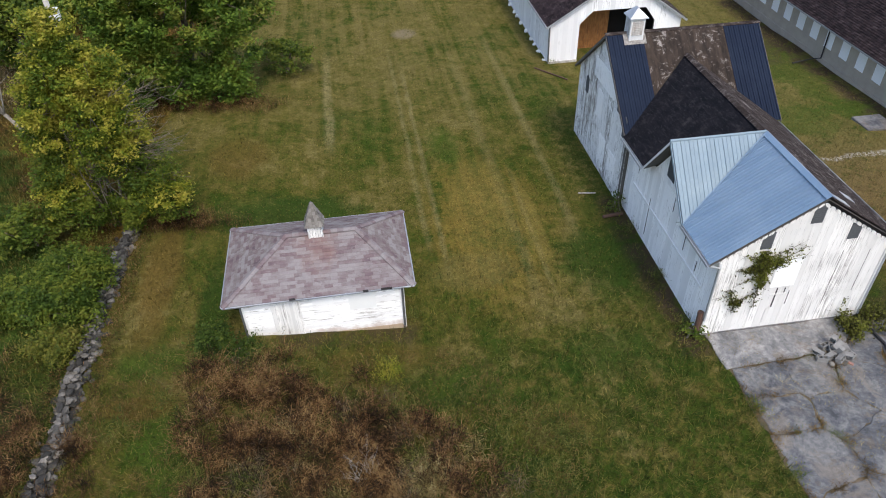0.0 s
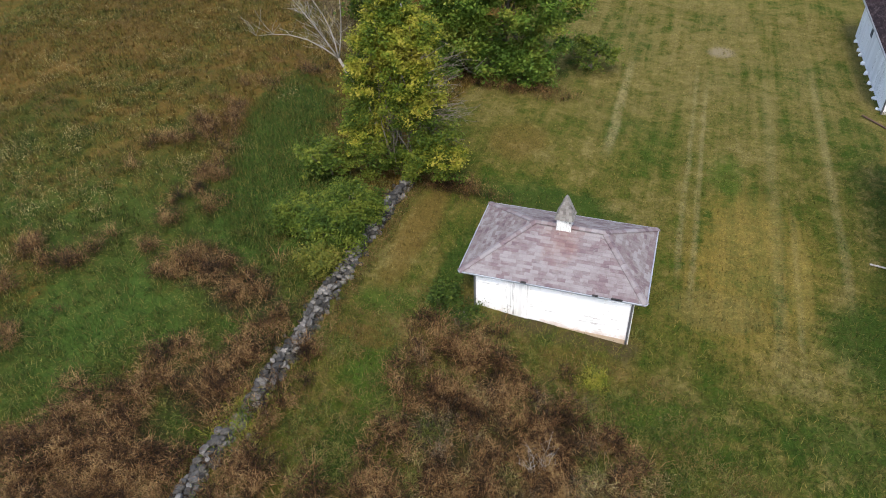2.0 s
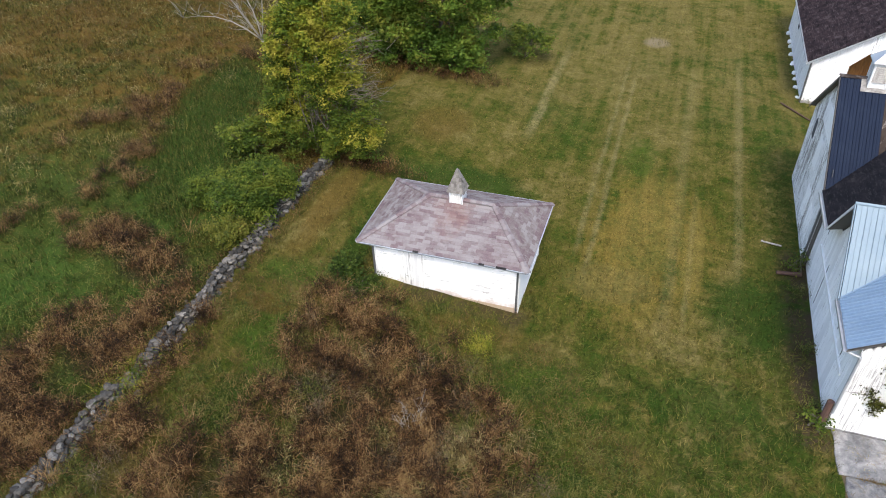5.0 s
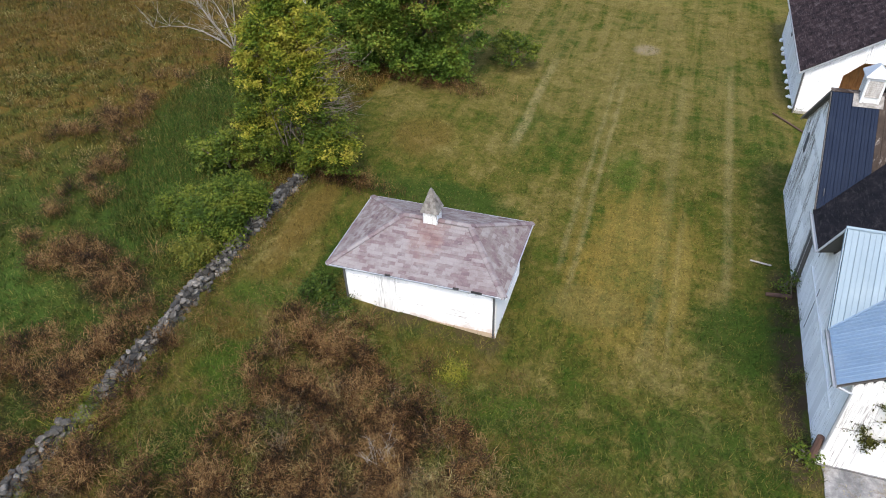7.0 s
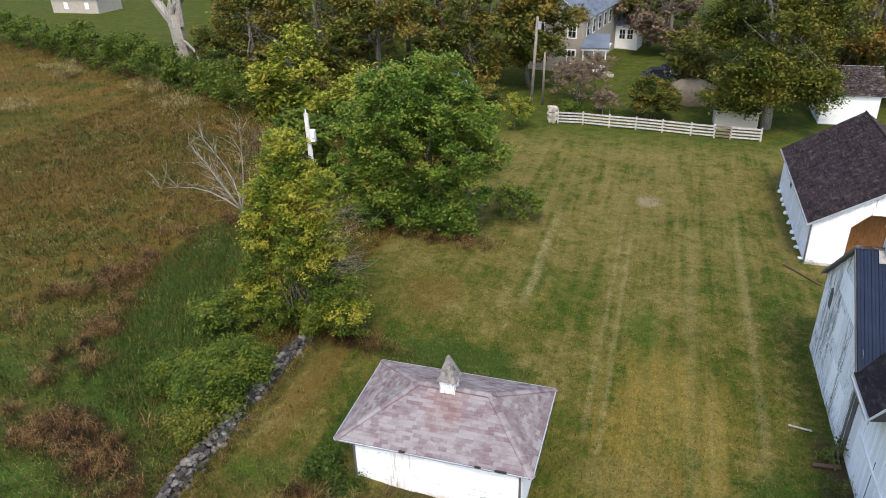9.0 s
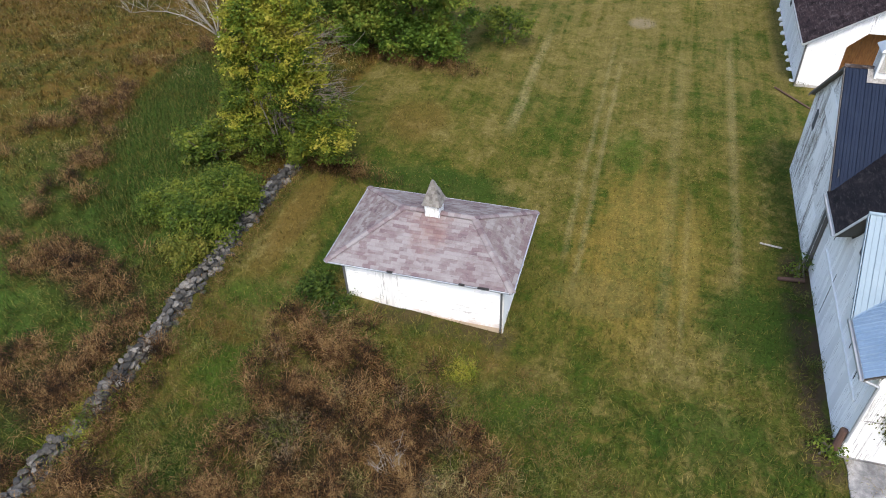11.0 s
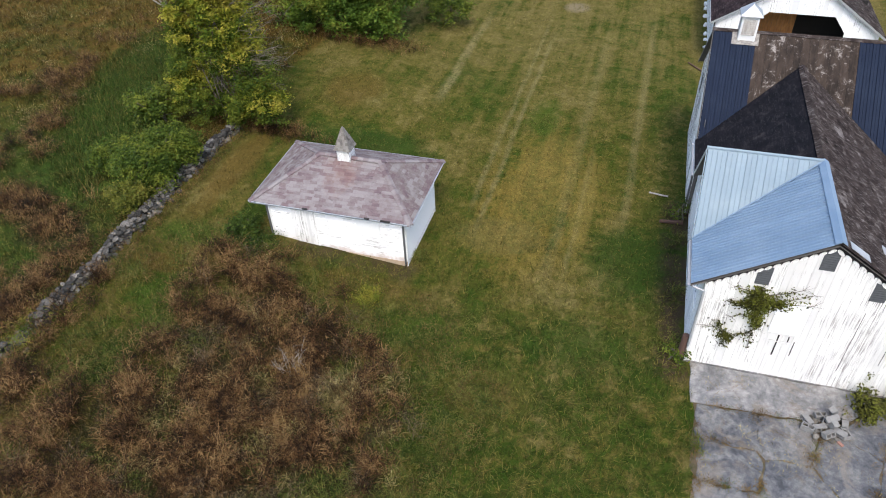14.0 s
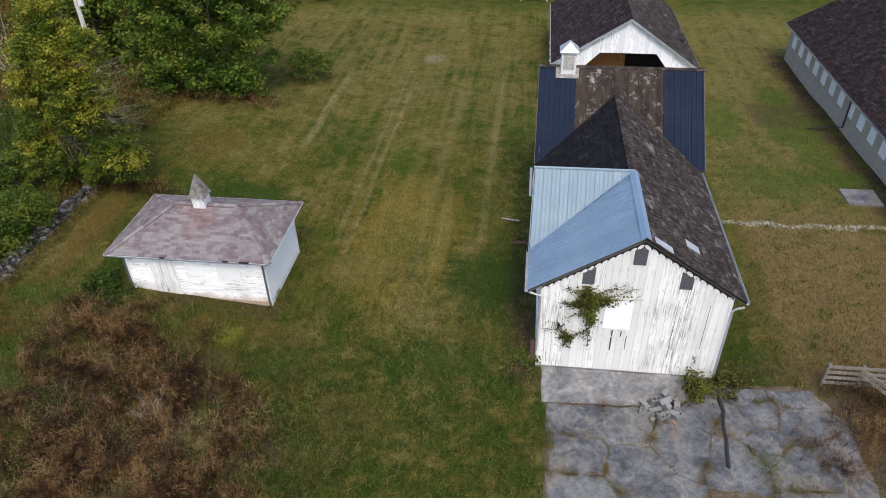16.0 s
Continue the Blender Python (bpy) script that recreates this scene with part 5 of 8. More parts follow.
    # roof
    slopes = ((eave[0], eave[1], [eave[0], eave[1], ridge[1], ridge[0]]), (eave[1], eave[2], [eave[1], eave[2], ridge[1]]), (eave[2], eave[3], [eave[2], eave[3], ridge[0], ridge[1]]), (eave[3], eave[0], [eave[3], eave[0], ridge[0]]))
    for k, (a, b, pts) in enumerate(slopes):
        pl = Plane(a, b - a, pts[-1] - a)
        poly = pl.flat(pts)
        if k == 0:
            deck = part("south_roof", pl.solid(Geo(), poly, -0.10, -0.006), M_CORE, shed, "mauve and grey shingled roof slope")
            shingles(deck, pl, poly, 0.145, 0.32)
        else:
            part("roof_deck", pl.solid(Geo(), poly, -0.10, -0.006), M_CORE, shed)
            courses("roof_slope", shed, pl, poly, 0.155, M_SHINGLE_J, 0.016, "mauve shingled roof slope", 0.285, 20 + k)
        edge = Geo()
        edge.slab([pl.at(0, -0.02, -0.10), pl.at((b - a).length, -0.02, -0.10), pl.at((b - a).length, -0.02, 0.03), pl.at(0, -0.02, 0.03)], -0.03 * pl.v)
        part("gutter", edge, M_EDGE, shed, "pale metal eave edge")
    for e, r in zip(eave, (ridge[0], ridge[1], ridge[1], ridge[0])):
        hip_caps(shed, e, r)
    hip_caps(shed, ridge[0], ridge[1])
    # black boxes added as dark holes along the front eave
    for x in (-3.3, -0.55, 0.15, 0.35):
        part("eave_dark_piece", Geo().box(x, x + 0.22, 18.83, 18.90, 2.67, 2.72), M_DARK, shed, "black piece standing in for a hole at the eave")
    build_spire()


def shingles(parent, pl, poly, pitch, wide):
    rng = random.Random(7)
    lo, hi = span(poly, 1)
    b, row = lo, 0
    while b < hi - 0.01:
        b1 = min(b + pitch, hi)
        strip = clip(poly, 1, b, b1)
        row += 1
        if len(strip) > 2:
            s0, s1 = span(strip, 0)
            a = s0 - wide * rng.random()
            while a < s1:
                piece = clip(strip, 0, a + 0.002, a + wide - 0.002)
                a += wide
                if len(piece) > 2 and area(piece) > 0.004:
                    high = 0.015 * rng.uniform(0.7, 1.5)
                    if sum(p[0] * q[1] - q[0] * p[1] for p, q in zip(piece, piece[1:] + piece[:1])) < 0:
                        piece = piece[::-1]
                    n = len(piece)
                    top = [pl.at(p, q, 0.005 + high * (b1 - q) / (b1 - b + 1e-6)) for p, q in piece]
                    base = [pl.at(p, q, -0.005) for p, q in piece]
                    part("shingle", Geo().add(top + base, [tuple(range(n)), *[(i, n + i, n + (i + 1) % n, (i + 1) % n) for i in range(n)]]), M_SHINGLE, parent)
        b += pitch


def hip_caps(shed, a, b):
    """Cap shingles folded over a hip or the ridge."""
    way = (b - a)
    steps = max(2, int(way.length / 0.24))
    side = way.cross(Vector((0, 0, 1))).normalized()
    for i in range(steps):
        p, q = a + way * (i / steps), a + way * ((i + 1.25) / steps if i < steps - 1 else 1.0)
        drop = Vector((0, 0, -0.05))
        geo = Geo()
        up = Vector((0, 0, 0.055))
        c = [p + up * 1.2 - 0.13 * side + drop, p + up * 1.25, p + up * 1.2 + 0.13 * side + drop, q + up * 0.8 - 0.13 * side + drop, q + up * 0.85, q + up * 0.8 + 0.13 * side + drop]
        geo.add(c + [k + Vector((0, 0, -0.06)) for k in c], [(0, 1, 4, 3), (1, 2, 5, 4), (6, 7, 1, 0), (7, 8, 2, 1), (3, 4, 10, 9), (4, 5, 11, 10), (0, 3, 9, 6), (2, 8, 11, 5)])
        part("cap_shingle", geo, M_SHINGLE, shed)


def build_spire():
    spire = thing("cupola", (-2.12, 21.21, 3.8), "small weathered cupola with steep grey shingled spire", "cupola")
    x0, x1, y0, y1, z0, z1 = -2.41, -1.83, 20.92, 21.50, 3.45, 4.46
    part("body", Geo().box(x0 + 0.03, x1 - 0.03, y0 + 0.03, y1 - 0.03, z0, z1), M_CORE, spire)
    for x in (x0, x1 - 0.08):
        for y in (y0, y1 - 0.08):
            part("post", Geo().bevelled(x, x + 0.08, y, y + 0.08, z0, z1, 0.01), M_WORN_W, spire)
    for k in range(4):
        xa = x0 + 0.085 + 0.104 * k
        part("board", Geo().box(xa, xa + 0.094, y0 + 0.01, y0 + 0.03, z0, z1), M_WHITE_V, spire)
        part("board", Geo().box(xa, xa + 0.094, y1 - 0.03, y1 - 0.01, z0, z1), M_WHITE_V, spire)
        ya = y0 + 0.085 + 0.104 * k
        part("board", Geo().box(x1 - 0.03, x1 - 0.01, ya, ya + 0.094, z0, z1), M_WHITE_V, spire)
        part("board", Geo().box(x0 + 0.01, x0 + 0.03, ya, ya + 0.094, z0, z1), M_WHITE_V, spire)
    c = Vector(((x0 + x1) / 2, (y0 + y1) / 2, 0))
    corners = [c + Vector((sx * 0.35, sy * 0.35, z1 - 0.04)) for sx, sy in ((-1, -1), (1, -1), (1, 1), (-1, 1))]
    tip = c + Vector((0, 0, 5.44))
    core = Geo().add([*corners, tip], [(3, 2, 1, 0), (0, 1, 4), (1, 2, 4), (2, 3, 4), (3, 0, 4)])
    part("spire_core", core, M_CORE, spire)
    for k in range(4):
        a, b = corners[k], corners[(k + 1) % 4]
        pl = Plane(a, b - a, tip - a)
        courses("spire_side", spire, pl, pl.flat([a, b, tip]), 0.13, M_SPIRE, 0.03, "grey wooden shingles", 0.12, 30 + k)


build_shed()


# ---------- paving, rubble and yard things ----------
def wobbly(rng, pts, step=0.3, amount=0.05):
    out = []
    for p, q in zip(pts, pts[1:] + pts[:1]):
        n = max(1, int(math.dist(p, q) / step))
        for i in range(n):
            s = i / n
            j = amount if i else amount * 0.6
            out.append((p[0] + s * (q[0] - p[0]) + rng.uniform(-j, j), p[1] + s * (q[1] - p[1]) + rng.uniform(-j, j)))
    return out


def slab_piece(name, pts, top, parent, material, tilt=(0, 0)):
    """A paving slab with a worn, chamfered edge."""
    cx, cy = sum(p[0] for p in pts) / len(pts), sum(p[1] for p in pts) / len(pts)
    z = lambda x, y: top + tilt[0] * (x - cx) + tilt[1] * (y - cy)
    inner = [(cx + (x - cx) * 0.965, cy + (y - cy) * 0.965) for x, y in pts]
    n = len(pts)
    v = [(x, y, z(x, y) - 0.16) for x, y in pts] + [(x, y, z(x, y) - 0.025) for x, y in pts] + [(x, y, z(x, y)) for x, y in inner]
    f = [tuple(range(2 * n, 3 * n))] + [(k + i, k + (i + 1) % n, k + n + (i + 1) % n, k + n + i) for k in (0, n) for i in range(n)]
    return part(name, Geo().add(v, f), material, parent)


JOINTS = []


def build_paving():
    pave = thing("pavement", (17, 12, 0), "broken grey concrete yard with weeds in the cracks", "pavement", kind="structure")
    rng = random.Random(11)
    slab_piece("apron", wobbly(rng, [(12.75, 15.05), (15.2, 15.15), (17.6, 15.3), (18.6, 16.2), (18.3, 16.86), (12.7, 16.86)], 0.4, 0.03), 0.075, pave, M_APRON)
    soil = Nodes("joint_soil")
    soil.bump(soil.noise(16.0, 4, 0.6), 0.8, 0.03)
    soil_m = soil.done(soil.ramp(soil.noise(1.8, 5, 0.65), (0.35, (0.060, 0.055, 0.024)), (0.5, (0.10, 0.074, 0.042)), (0.65, (0.16, 0.125, 0.085))), 0.95)
    part("joint_soil", Geo().slab([(x, y, -0.1) for x, y in wobbly(rng, [(12.82, 4.4), (23.8, 4.4), (23.6, 15.2), (22.8, 16.75), (18.7, 16.5), (17.6, 15.35), (12.85, 15.1)], 0.5, 0.12)], (0, 0, 0.118)), soil_m, pave, "dry weeds and soil in the joints")
    seeds = [(14.1, 14.4), (15.7, 14.3), (14.0, 12.8), (15.9, 12.5), (17.6, 13.7), (19.7, 14.8), (18.5, 15.3), (19.3, 13.2), (20.2, 16.2), (20.5, 15.3), (21.9, 16.4), (21.8, 15.0), (20.4, 14.0), (21.4, 13.1), (14.0, 11.2), (16.6, 11.2), (22.8, 13.4)]
    seeds += [(14.2 + 2.2 * i + 0.8 * (j % 2) + rng.uniform(-0.6, 0.6), 5.2 + 1.9 * j + rng.uniform(-0.5, 0.5)) for i in range(5) for j in range(3)] + [(19.2, 10.6), (21.6, 11.2)]
    yard = [(12.9, 4.5), (23.7, 4.5), (23.5, 15.0), (22.7, 16.6), (18.75, 16.4), (17.65, 15.2), (12.92, 14.98)]
    for c in seeds:
        cell = yard
        for d in seeds:
            if d != c and math.dist(c, d) < 5:
                mid, way = ((c[0] + d[0]) / 2, (c[1] + d[1]) / 2), (d[0] - c[0], d[1] - c[1])
                out = []
                for p, q in zip(cell, cell[1:] + cell[:1]):
                    fp, fq = (-((e[0] - mid[0]) * way[0] + (e[1] - mid[1]) * way[1]) for e in (p, q))
                    if fp >= 0:
                        out.append(p)
                    if fp * fq < 0:
                        k = fp / (fp - fq)
                        out.append((p[0] + k * (q[0] - p[0]), p[1] + k * (q[1] - p[1])))
                cell = out
                if len(cell) < 3:
                    break
        if len(cell) < 3 or area(cell) < 0.2 or (17.2 < c[0] < 20.0 and 9.0 < c[1] < 11.7):
            continue
        hx, hy = sum(p[0] for p in cell) / len(cell), sum(p[1] for p in cell) / len(cell)
        JOINTS.extend((p, q) for p, q in zip(cell, cell[1:] + cell[:1]))
        k = rng.choice((0.006, 0.010, 0.016, 0.03, 0.07)) * rng.uniform(0.8, 1.2) / math.sqrt(area(cell)) * 1.3
        pts = [(hx + (x - hx) * (1 - k), hy + (y - hy) * (1 - k)) for x, y in cell]
        slab_piece("slab", wobbly(rng, pts, 0.22, 0.07), 0.05 + rng.uniform(-0.012, 0.012), pave, M_PAVE, (rng.uniform(-0.008, 0.008), rng.uniform(-0.008, 0.008)))
    # a lone square slab in the east yard
    slab = thing("concrete_slab", (29.3, 31.0, 0), "square grey concrete slab set in the grass", "slab")
    part("slab_top", Geo().bevelled(28.45, 30.2, 30.15, 31.75, -0.2, 0.10, 0.03), M_PAVE, slab)


def block_mesh():
    """A hollow two-core cinder block, 40 by 20 by 20 cm."""
    xs, ys = (-0.2, -0.165, -0.0175, 0.0175, 0.165, 0.2), (-0.1, -0.065, 0.065, 0.1)
    geo = Geo()
    geo.v = [(x, y, z) for z in (0.0, 0.2) for y in ys for x in xs]
    at = lambda i, j, k: k * 24 + j * 6 + i
    solid = lambda i, j: 0 <= i < 5 and 0 <= j < 3 and not (j == 1 and i in (1, 3))
    for i in range(5):
        for j in range(3):
            if solid(i, j):
                geo.f += [(at(i, j, 1), at(i + 1, j, 1), at(i + 1, j + 1, 1), at(i, j + 1, 1)), (at(i, j + 1, 0), at(i + 1, j + 1, 0), at(i + 1, j, 0), at(i, j, 0))]
                for di, dj, a, b in ((0, -1, (i, j), (i + 1, j)), (1, 0, (i + 1, j), (i + 1, j + 1)), (0, 1, (i + 1, j + 1), (i, j + 1)), (-1, 0, (i, j + 1), (i, j))):
                    if not solid(i + di, j + dj):
                        geo.f.append((at(*a, 0), at(*b, 0), at(*b, 1), at(*a, 1)))
    return geo


def build_rubble():
    rng = random.Random(21)
    me = block_mesh().data("cinder_block", M_BLOCK)
    spots = [(16.78, 15.0, 0.06, 80, 0, 20), (17.05, 15.25, 0.06, 0, 0, 70), (17.25, 14.95, 0.06, 0, 70, 120), (17.0, 14.75, 0.10, 62, 0, 35), (17.35, 14.72, 0.08, 75, 10, 140), (17.2, 15.1, 0.25, 65, 20, 200), (16.55, 15.2, 0.06, 90, 0, 300), (16.9, 15.45, 0.06, 0, 0, 15), (17.5, 15.2, 0.06, 90, 0, 80), (16.45, 14.85, 0.06, 0, 0, 160), (17.15, 15.45, 0.22, 10, 60, 45), (17.6, 14.9, 0.06, 0, 0, 110)]
    for x, y, z, rx, ry, rz in spots:
        ob = tagged(new("cinder_block", me), "broken grey hollow cinder block in a rubble pile", "cinder block", "rubble pile")
        low = min((pose(0, 0, 0, rx, ry, rz) @ v.co).z for v in me.vertices)
        ob.matrix_basis = pose(x, y, z - low, rx, ry, rz)
    for k in range(9):
        x, y = 17.1 + rng.uniform(-0.6, 0.6), 15.0 + rng.uniform(-0.5, 0.45)
        big = rng.uniform(0.12, 0.26)
        stone = part("rubble_stone", Geo().rock(rng, (big * 1.3, big, big * 0.8), pose(x, y, 0.05 + big * 0.33, 0, 0, rng.uniform(0, 180))), M_STONE)
        tagged(stone, "rough pale stone in a rubble pile", "stone", "rubble pile")
    for x, y, a in ((17.62, 14.75, 20), (17.7, 15.35, 75), (17.42, 14.5, 130)):
        brick = part("loose_brick", Geo().bevelled(-0.1, 0.1, -0.05, 0.05, 0.055, 0.12, 0.006, pose(x, y, 0, 0, 0, a)), M_BRICK)
        tagged(brick, "old red brick lying by the rubble", "brick", "rubble pile")
    pts = [(19.25, 16.3, 0.10), (19.2, 15.8, 0.11), (19.26, 15.2, 0.11), (19.12, 14.6, 0.11), (19.1, 13.9, 0.11), (19.0, 13.3, 0.11), (18.95, 12.75, 0.11)]
    geo = Geo()
    smooth = []
    for i in range(len(pts) - 1):
        for s in [j / 8 for j in range(8)]:
            smooth.append(Vector(pts[i]).lerp(Vector(pts[i + 1]), s))
    smooth.append(Vector(pts[-1]))
    geo.tube(smooth, [0.055 + 0.008 * (i % 2) for i in range(len(smooth))], 8)
    tagged(part("drain_pipe", geo, M_RUBBER), "black corrugated drain pipe lying on the concrete", "pipe")
    post = thing("post_stump", (12.35, 24.9, 0), "dark fallen timber beside the barn wall", "timber")
    part("timber", Geo().tube([(12.2, 25.1, 0.12), (11.2, 25.0, 0.1)], [0.1, 0.08], 7), M_RUST, post)
    plank = thing("loose_plank", (11.0, 27.1, 0), "pale broken plank lying in the grass", "plank")
    part("board", Geo().box(-0.45, 0.45, -0.04, 0.04, 0.06, 0.10, pose(11.05, 27.1, ground(11.05, 27.1), 0, 3, -5)), M_BARK_PALE, plank)
    stick = thing("loose_board", (12.3, 41.5, -0.3), "dark board lying in the grass by the barn", "plank")
    part("board", Geo().box(-1.4, 1.4, -0.05, 0.05, 0.05, 0.10, pose(13.0, 41.3, ground(13.0, 41.3), 0, 0, -52)), M_RUST, stick)


def build_hurdle():
    """Wooden stock panels leaning together by the yard."""
    gate = thing("wooden_gate", (24.3, 16.8, 0), "broken grey wooden stock gate leaning by the yard", "gate")
    for x in (23.15, 24.35, 25.55):
        part("post", Geo().box(x - 0.05, x + 0.05, 16.95, 17.05, 0, 1.15), M_POLE, gate)
    for k in range(4):
        part("rail", Geo().box(23.1, 25.7, 16.91, 16.95, 0.18 + 0.27 * k, 0.31 + 0.27 * k), M_POLE, gate)
    for za, zb in ((0.95, 0.12), (1.15, 0.45)):
        part("brace", Geo().slab([(24.2, 16.62, za), (24.2, 16.62, za + 0.13), (25.9, 15.4, zb + 0.13), (25.9, 15.4, zb)], (0.03, 0.04, 0)), M_POLE, gate)


build_paving()
build_rubble()
build_hurdle()


# ---------- dry stone wall ----------
def build_stone_wall():
    wall = thing("stone_wall", (-11.1, 16, 1.2), "tumbled dry stone wall of grey field stones", "stone wall", kind="structure")
    rng = random.Random(4)
    shapes = [Geo().rock(random.Random(100 + k), (0.44, 0.28, 0.17)).data("stone", M_STONE) for k in range(14)]
    pick, rest = 0, Geo()
    y = -5.0
    while y < 26.6:
        mid = -11.15 + 0.012 * (y - 12) + 0.10 * math.sin(0.55 * y) + 0.06 * math.sin(1.7 * y + 1)
        gone = 10.0 < y < 11.4
        wide = (0.40 if y < 20.5 else 0.28) * (0.5 if gone else 1.0)
        for layer, (k, spread) in enumerate(((4, 1.0), (3, 0.8), (2, 0.5))):
            if gone and layer > 0:
                continue
            for i in range(k):
                x = mid + wide * spread * (2 * (i + 0.5) / k - 1) + rng.uniform(-0.07, 0.07)
                yy = y + rng.uniform(-0.1, 0.1)
                z = ground(x, yy) + 0.07 + 0.17 * layer + rng.uniform(-0.03, 0.03)
                s = rng.uniform(0.5, 1.0)
                m = pose(x, yy, z, rng.uniform(-18, 18), rng.uniform(-18, 18), rng.uniform(0, 180)) @ Matrix.Diagonal((s, s, s * rng.uniform(0.75, 1.15), 1))
                if layer > 0 and 8.5 < y < 22.5 and pick < 300:
                    ob = under(new("stone", shapes[rng.randrange(14)]), wall)
                    ob.matrix_basis = m
                    pick += 1
                else:
                    rest.rock(rng, (0.42, 0.32, 0.24), m)
        y += 0.22
    # stones that rolled off
    for k in range(70):
        yy = rng.uniform(5, 26)
        x = -11.1 + rng.choice((-1, 1)) * rng.uniform(0.3, 0.6)
        s = rng.uniform(0.4, 0.9)
        rest.rock(rng, (0.42 * s, 0.34 * s, 0.24 * s), pose(x, yy, ground(x, yy) + 0.05, 0, 0, rng.uniform(0, 180)))
    part("rubble_core", rest, M_STONE_LOOSE, wall, kind="stuff")


build_stone_wall()


# ---------- plants ----------
def blades(rng, x, y, long, wide, lean, base=0.0, droop=0.25, plain=False):
    """Single blades or stalks: narrow, widest past the middle, with drooping tips."""
    n = len(x)
    a, tilt = rng.uniform(0, 2 * np.pi, n), rng.uniform(0.1, lean, n)
    root = np.stack([x, y, gz(x, y) + base], -1)
    out = np.stack([np.cos(a), np.sin(a), 0 * a], -1)
    side = np.stack([-np.sin(a), np.cos(a), 0 * a], -1) * wide[:, None] / 2
    up = np.array([0, 0, 1.0])
    mid = root + 0.55 * (out * (np.sin(tilt) * long)[:, None] + up * (np.cos(tilt) * long)[:, None])
    bent = np.minimum(tilt + droop * rng.uniform(0.5, 2.0, n), 1.9)
    tip = mid + 0.45 * (out * (np.sin(bent) * long)[:, None] + up * (np.cos(bent) * long)[:, None])
    if plain:
        return np.stack([root - side, tip, root + side], 1)
    return np.stack([root, mid - side, tip, mid + side], 1)


BLOCKED = [[(12.2, 16.6), (19.6, 16.6), (19.6, 34.0), (12.2, 34.0)], [(13.2, 42.9), (22.6, 42.9), (22.6, 56.2), (13.2, 56.2)], [(-5.4, 19.1), (1.1, 19.1), (1.1, 23.6), (-5.4, 23.6)],
           [(12.8, 3.0), (23.5, 3.0), (23.5, 16.4), (12.8, 16.9)], [(31.0, 17.0), (42.5, 17.0), (42.5, 53.0), (31.0, 53.0)], [(28.3, 30.0), (30.4, 30.0), (30.4, 31.9), (28.3, 31.9)], [(-11.5, -6), (-10.8, -6), (-10.6, 26.6), (-11.3, 26.6)]]
THICKET = [(-6.8, 16.2), (-5.8, 17.5), (-3.6, 17.2), (-1.4, 15.8), (0.2, 15.1), (1.8, 13.9), (3.4, 12.0), (4.6, 10.2), (6.0, 4.0), (-9.6, 4.0), (-7.8, 9.2), (-6.7, 11.0), (-6.1, 12.8), (-7.0, 14.8)]
WALLSIDE = [(-10.8, 4.0), (-10.7, 15.6), (-9.9, 15.0), (-9.2, 12.8), (-8.9, 9.6), (-9.4, 4.0)]


def free(x, y):
    ok = np.ones(len(x), bool)
    for poly in BLOCKED:
        ok &= ~inside(x, y, poly)
    return ok


def patch(x, y, scale, seed):
    """Smooth patchiness in 0..1 over the plan."""
    return np.array([0.5 + 0.5 * noise.fractal(Vector((a * scale, b * scale, seed)), 1.0, 2.0, 3) for a, b in zip(x, y)])


def scatter(rng, n, x0, x1, y0, y1, near=0.0):
    x = rng.uniform(x0, x1, n)
    y = y0 + (y1 - y0) * rng.uniform(0, 1, n) ** (1 + near)
    return x, y


def build_lawn():
    rng = np.random.default_rng(1)
    x, y = scatter(rng, 300000, -11.0, 31.0, 6.0, 60.0, 0.8)
    ok = free(x, y)
    x, y = x[ok], y[ok]
    far = np.clip((y - 12) / 40, 0, 1)
    n = len(x)
    rough = np.interp(y, (14, 19, 25, 40), (1.8, 1.4, 0.85, 0.5))
    tris = blades(rng, x, y, rng.uniform(0.09, 0.24, n) * rough, rng.uniform(0.016, 0.034, n) * (1 + 0.9 * far), 1.5, plain=True)
    tagged(soup("lawn_grass", tris, 3, M_BLADE), "short patchy green and straw lawn grass", "grass", kind="stuff")


def build_field():
    rng = np.random.default_rng(2)
    cx, cy = scatter(rng, 16000, -50.0, -11.4, 3.0, 66.0, 0.6)
    x, y = np.repeat(cx, 12), np.repeat(cy, 12)
    x, y = x + rng.normal(0, 0.15, len(x)), y + rng.normal(0, 0.15, len(y))
    gx, gy = scatter(rng, 60000, -110.0, -30.0, 30.0, 90.0)
    x, y = np.concatenate([x, gx]), np.concatenate([y, gy])
    n = len(x)
    far = np.clip((y - 10) / 40, 0, 1)
    tris = blades(rng, x, y, rng.uniform(0.16, 0.45, n), rng.uniform(0.022, 0.045, n) * (1 + 1.5 * far), 1.25, plain=True)
    tagged(soup("field_grass", tris, 3, M_BLADE), "long rough green and brown field grass", "grass", kind="stuff")
    # dense green grass on the bank beside the wall
    a, r = rng.uniform(0, 2 * np.pi, 34000), np.sqrt(rng.uniform(0, 1, 34000))
    u, v, k = 9.0 * r * np.cos(a), 3.0 * r * np.sin(a), radians(112)
    x, y = -18.7 + u * math.cos(k) - v * math.sin(k), 27.6 + u * math.sin(k) + v * math.cos(k)
    tris = blades(rng, x, y, rng.uniform(0.15, 0.42, len(x)), rng.uniform(0.025, 0.05, len(x)), 1.5, plain=True)
    tagged(soup("bank_grass", tris, 3, M_BLADE), "dense lush green grass on the bank", "grass", kind="stuff")


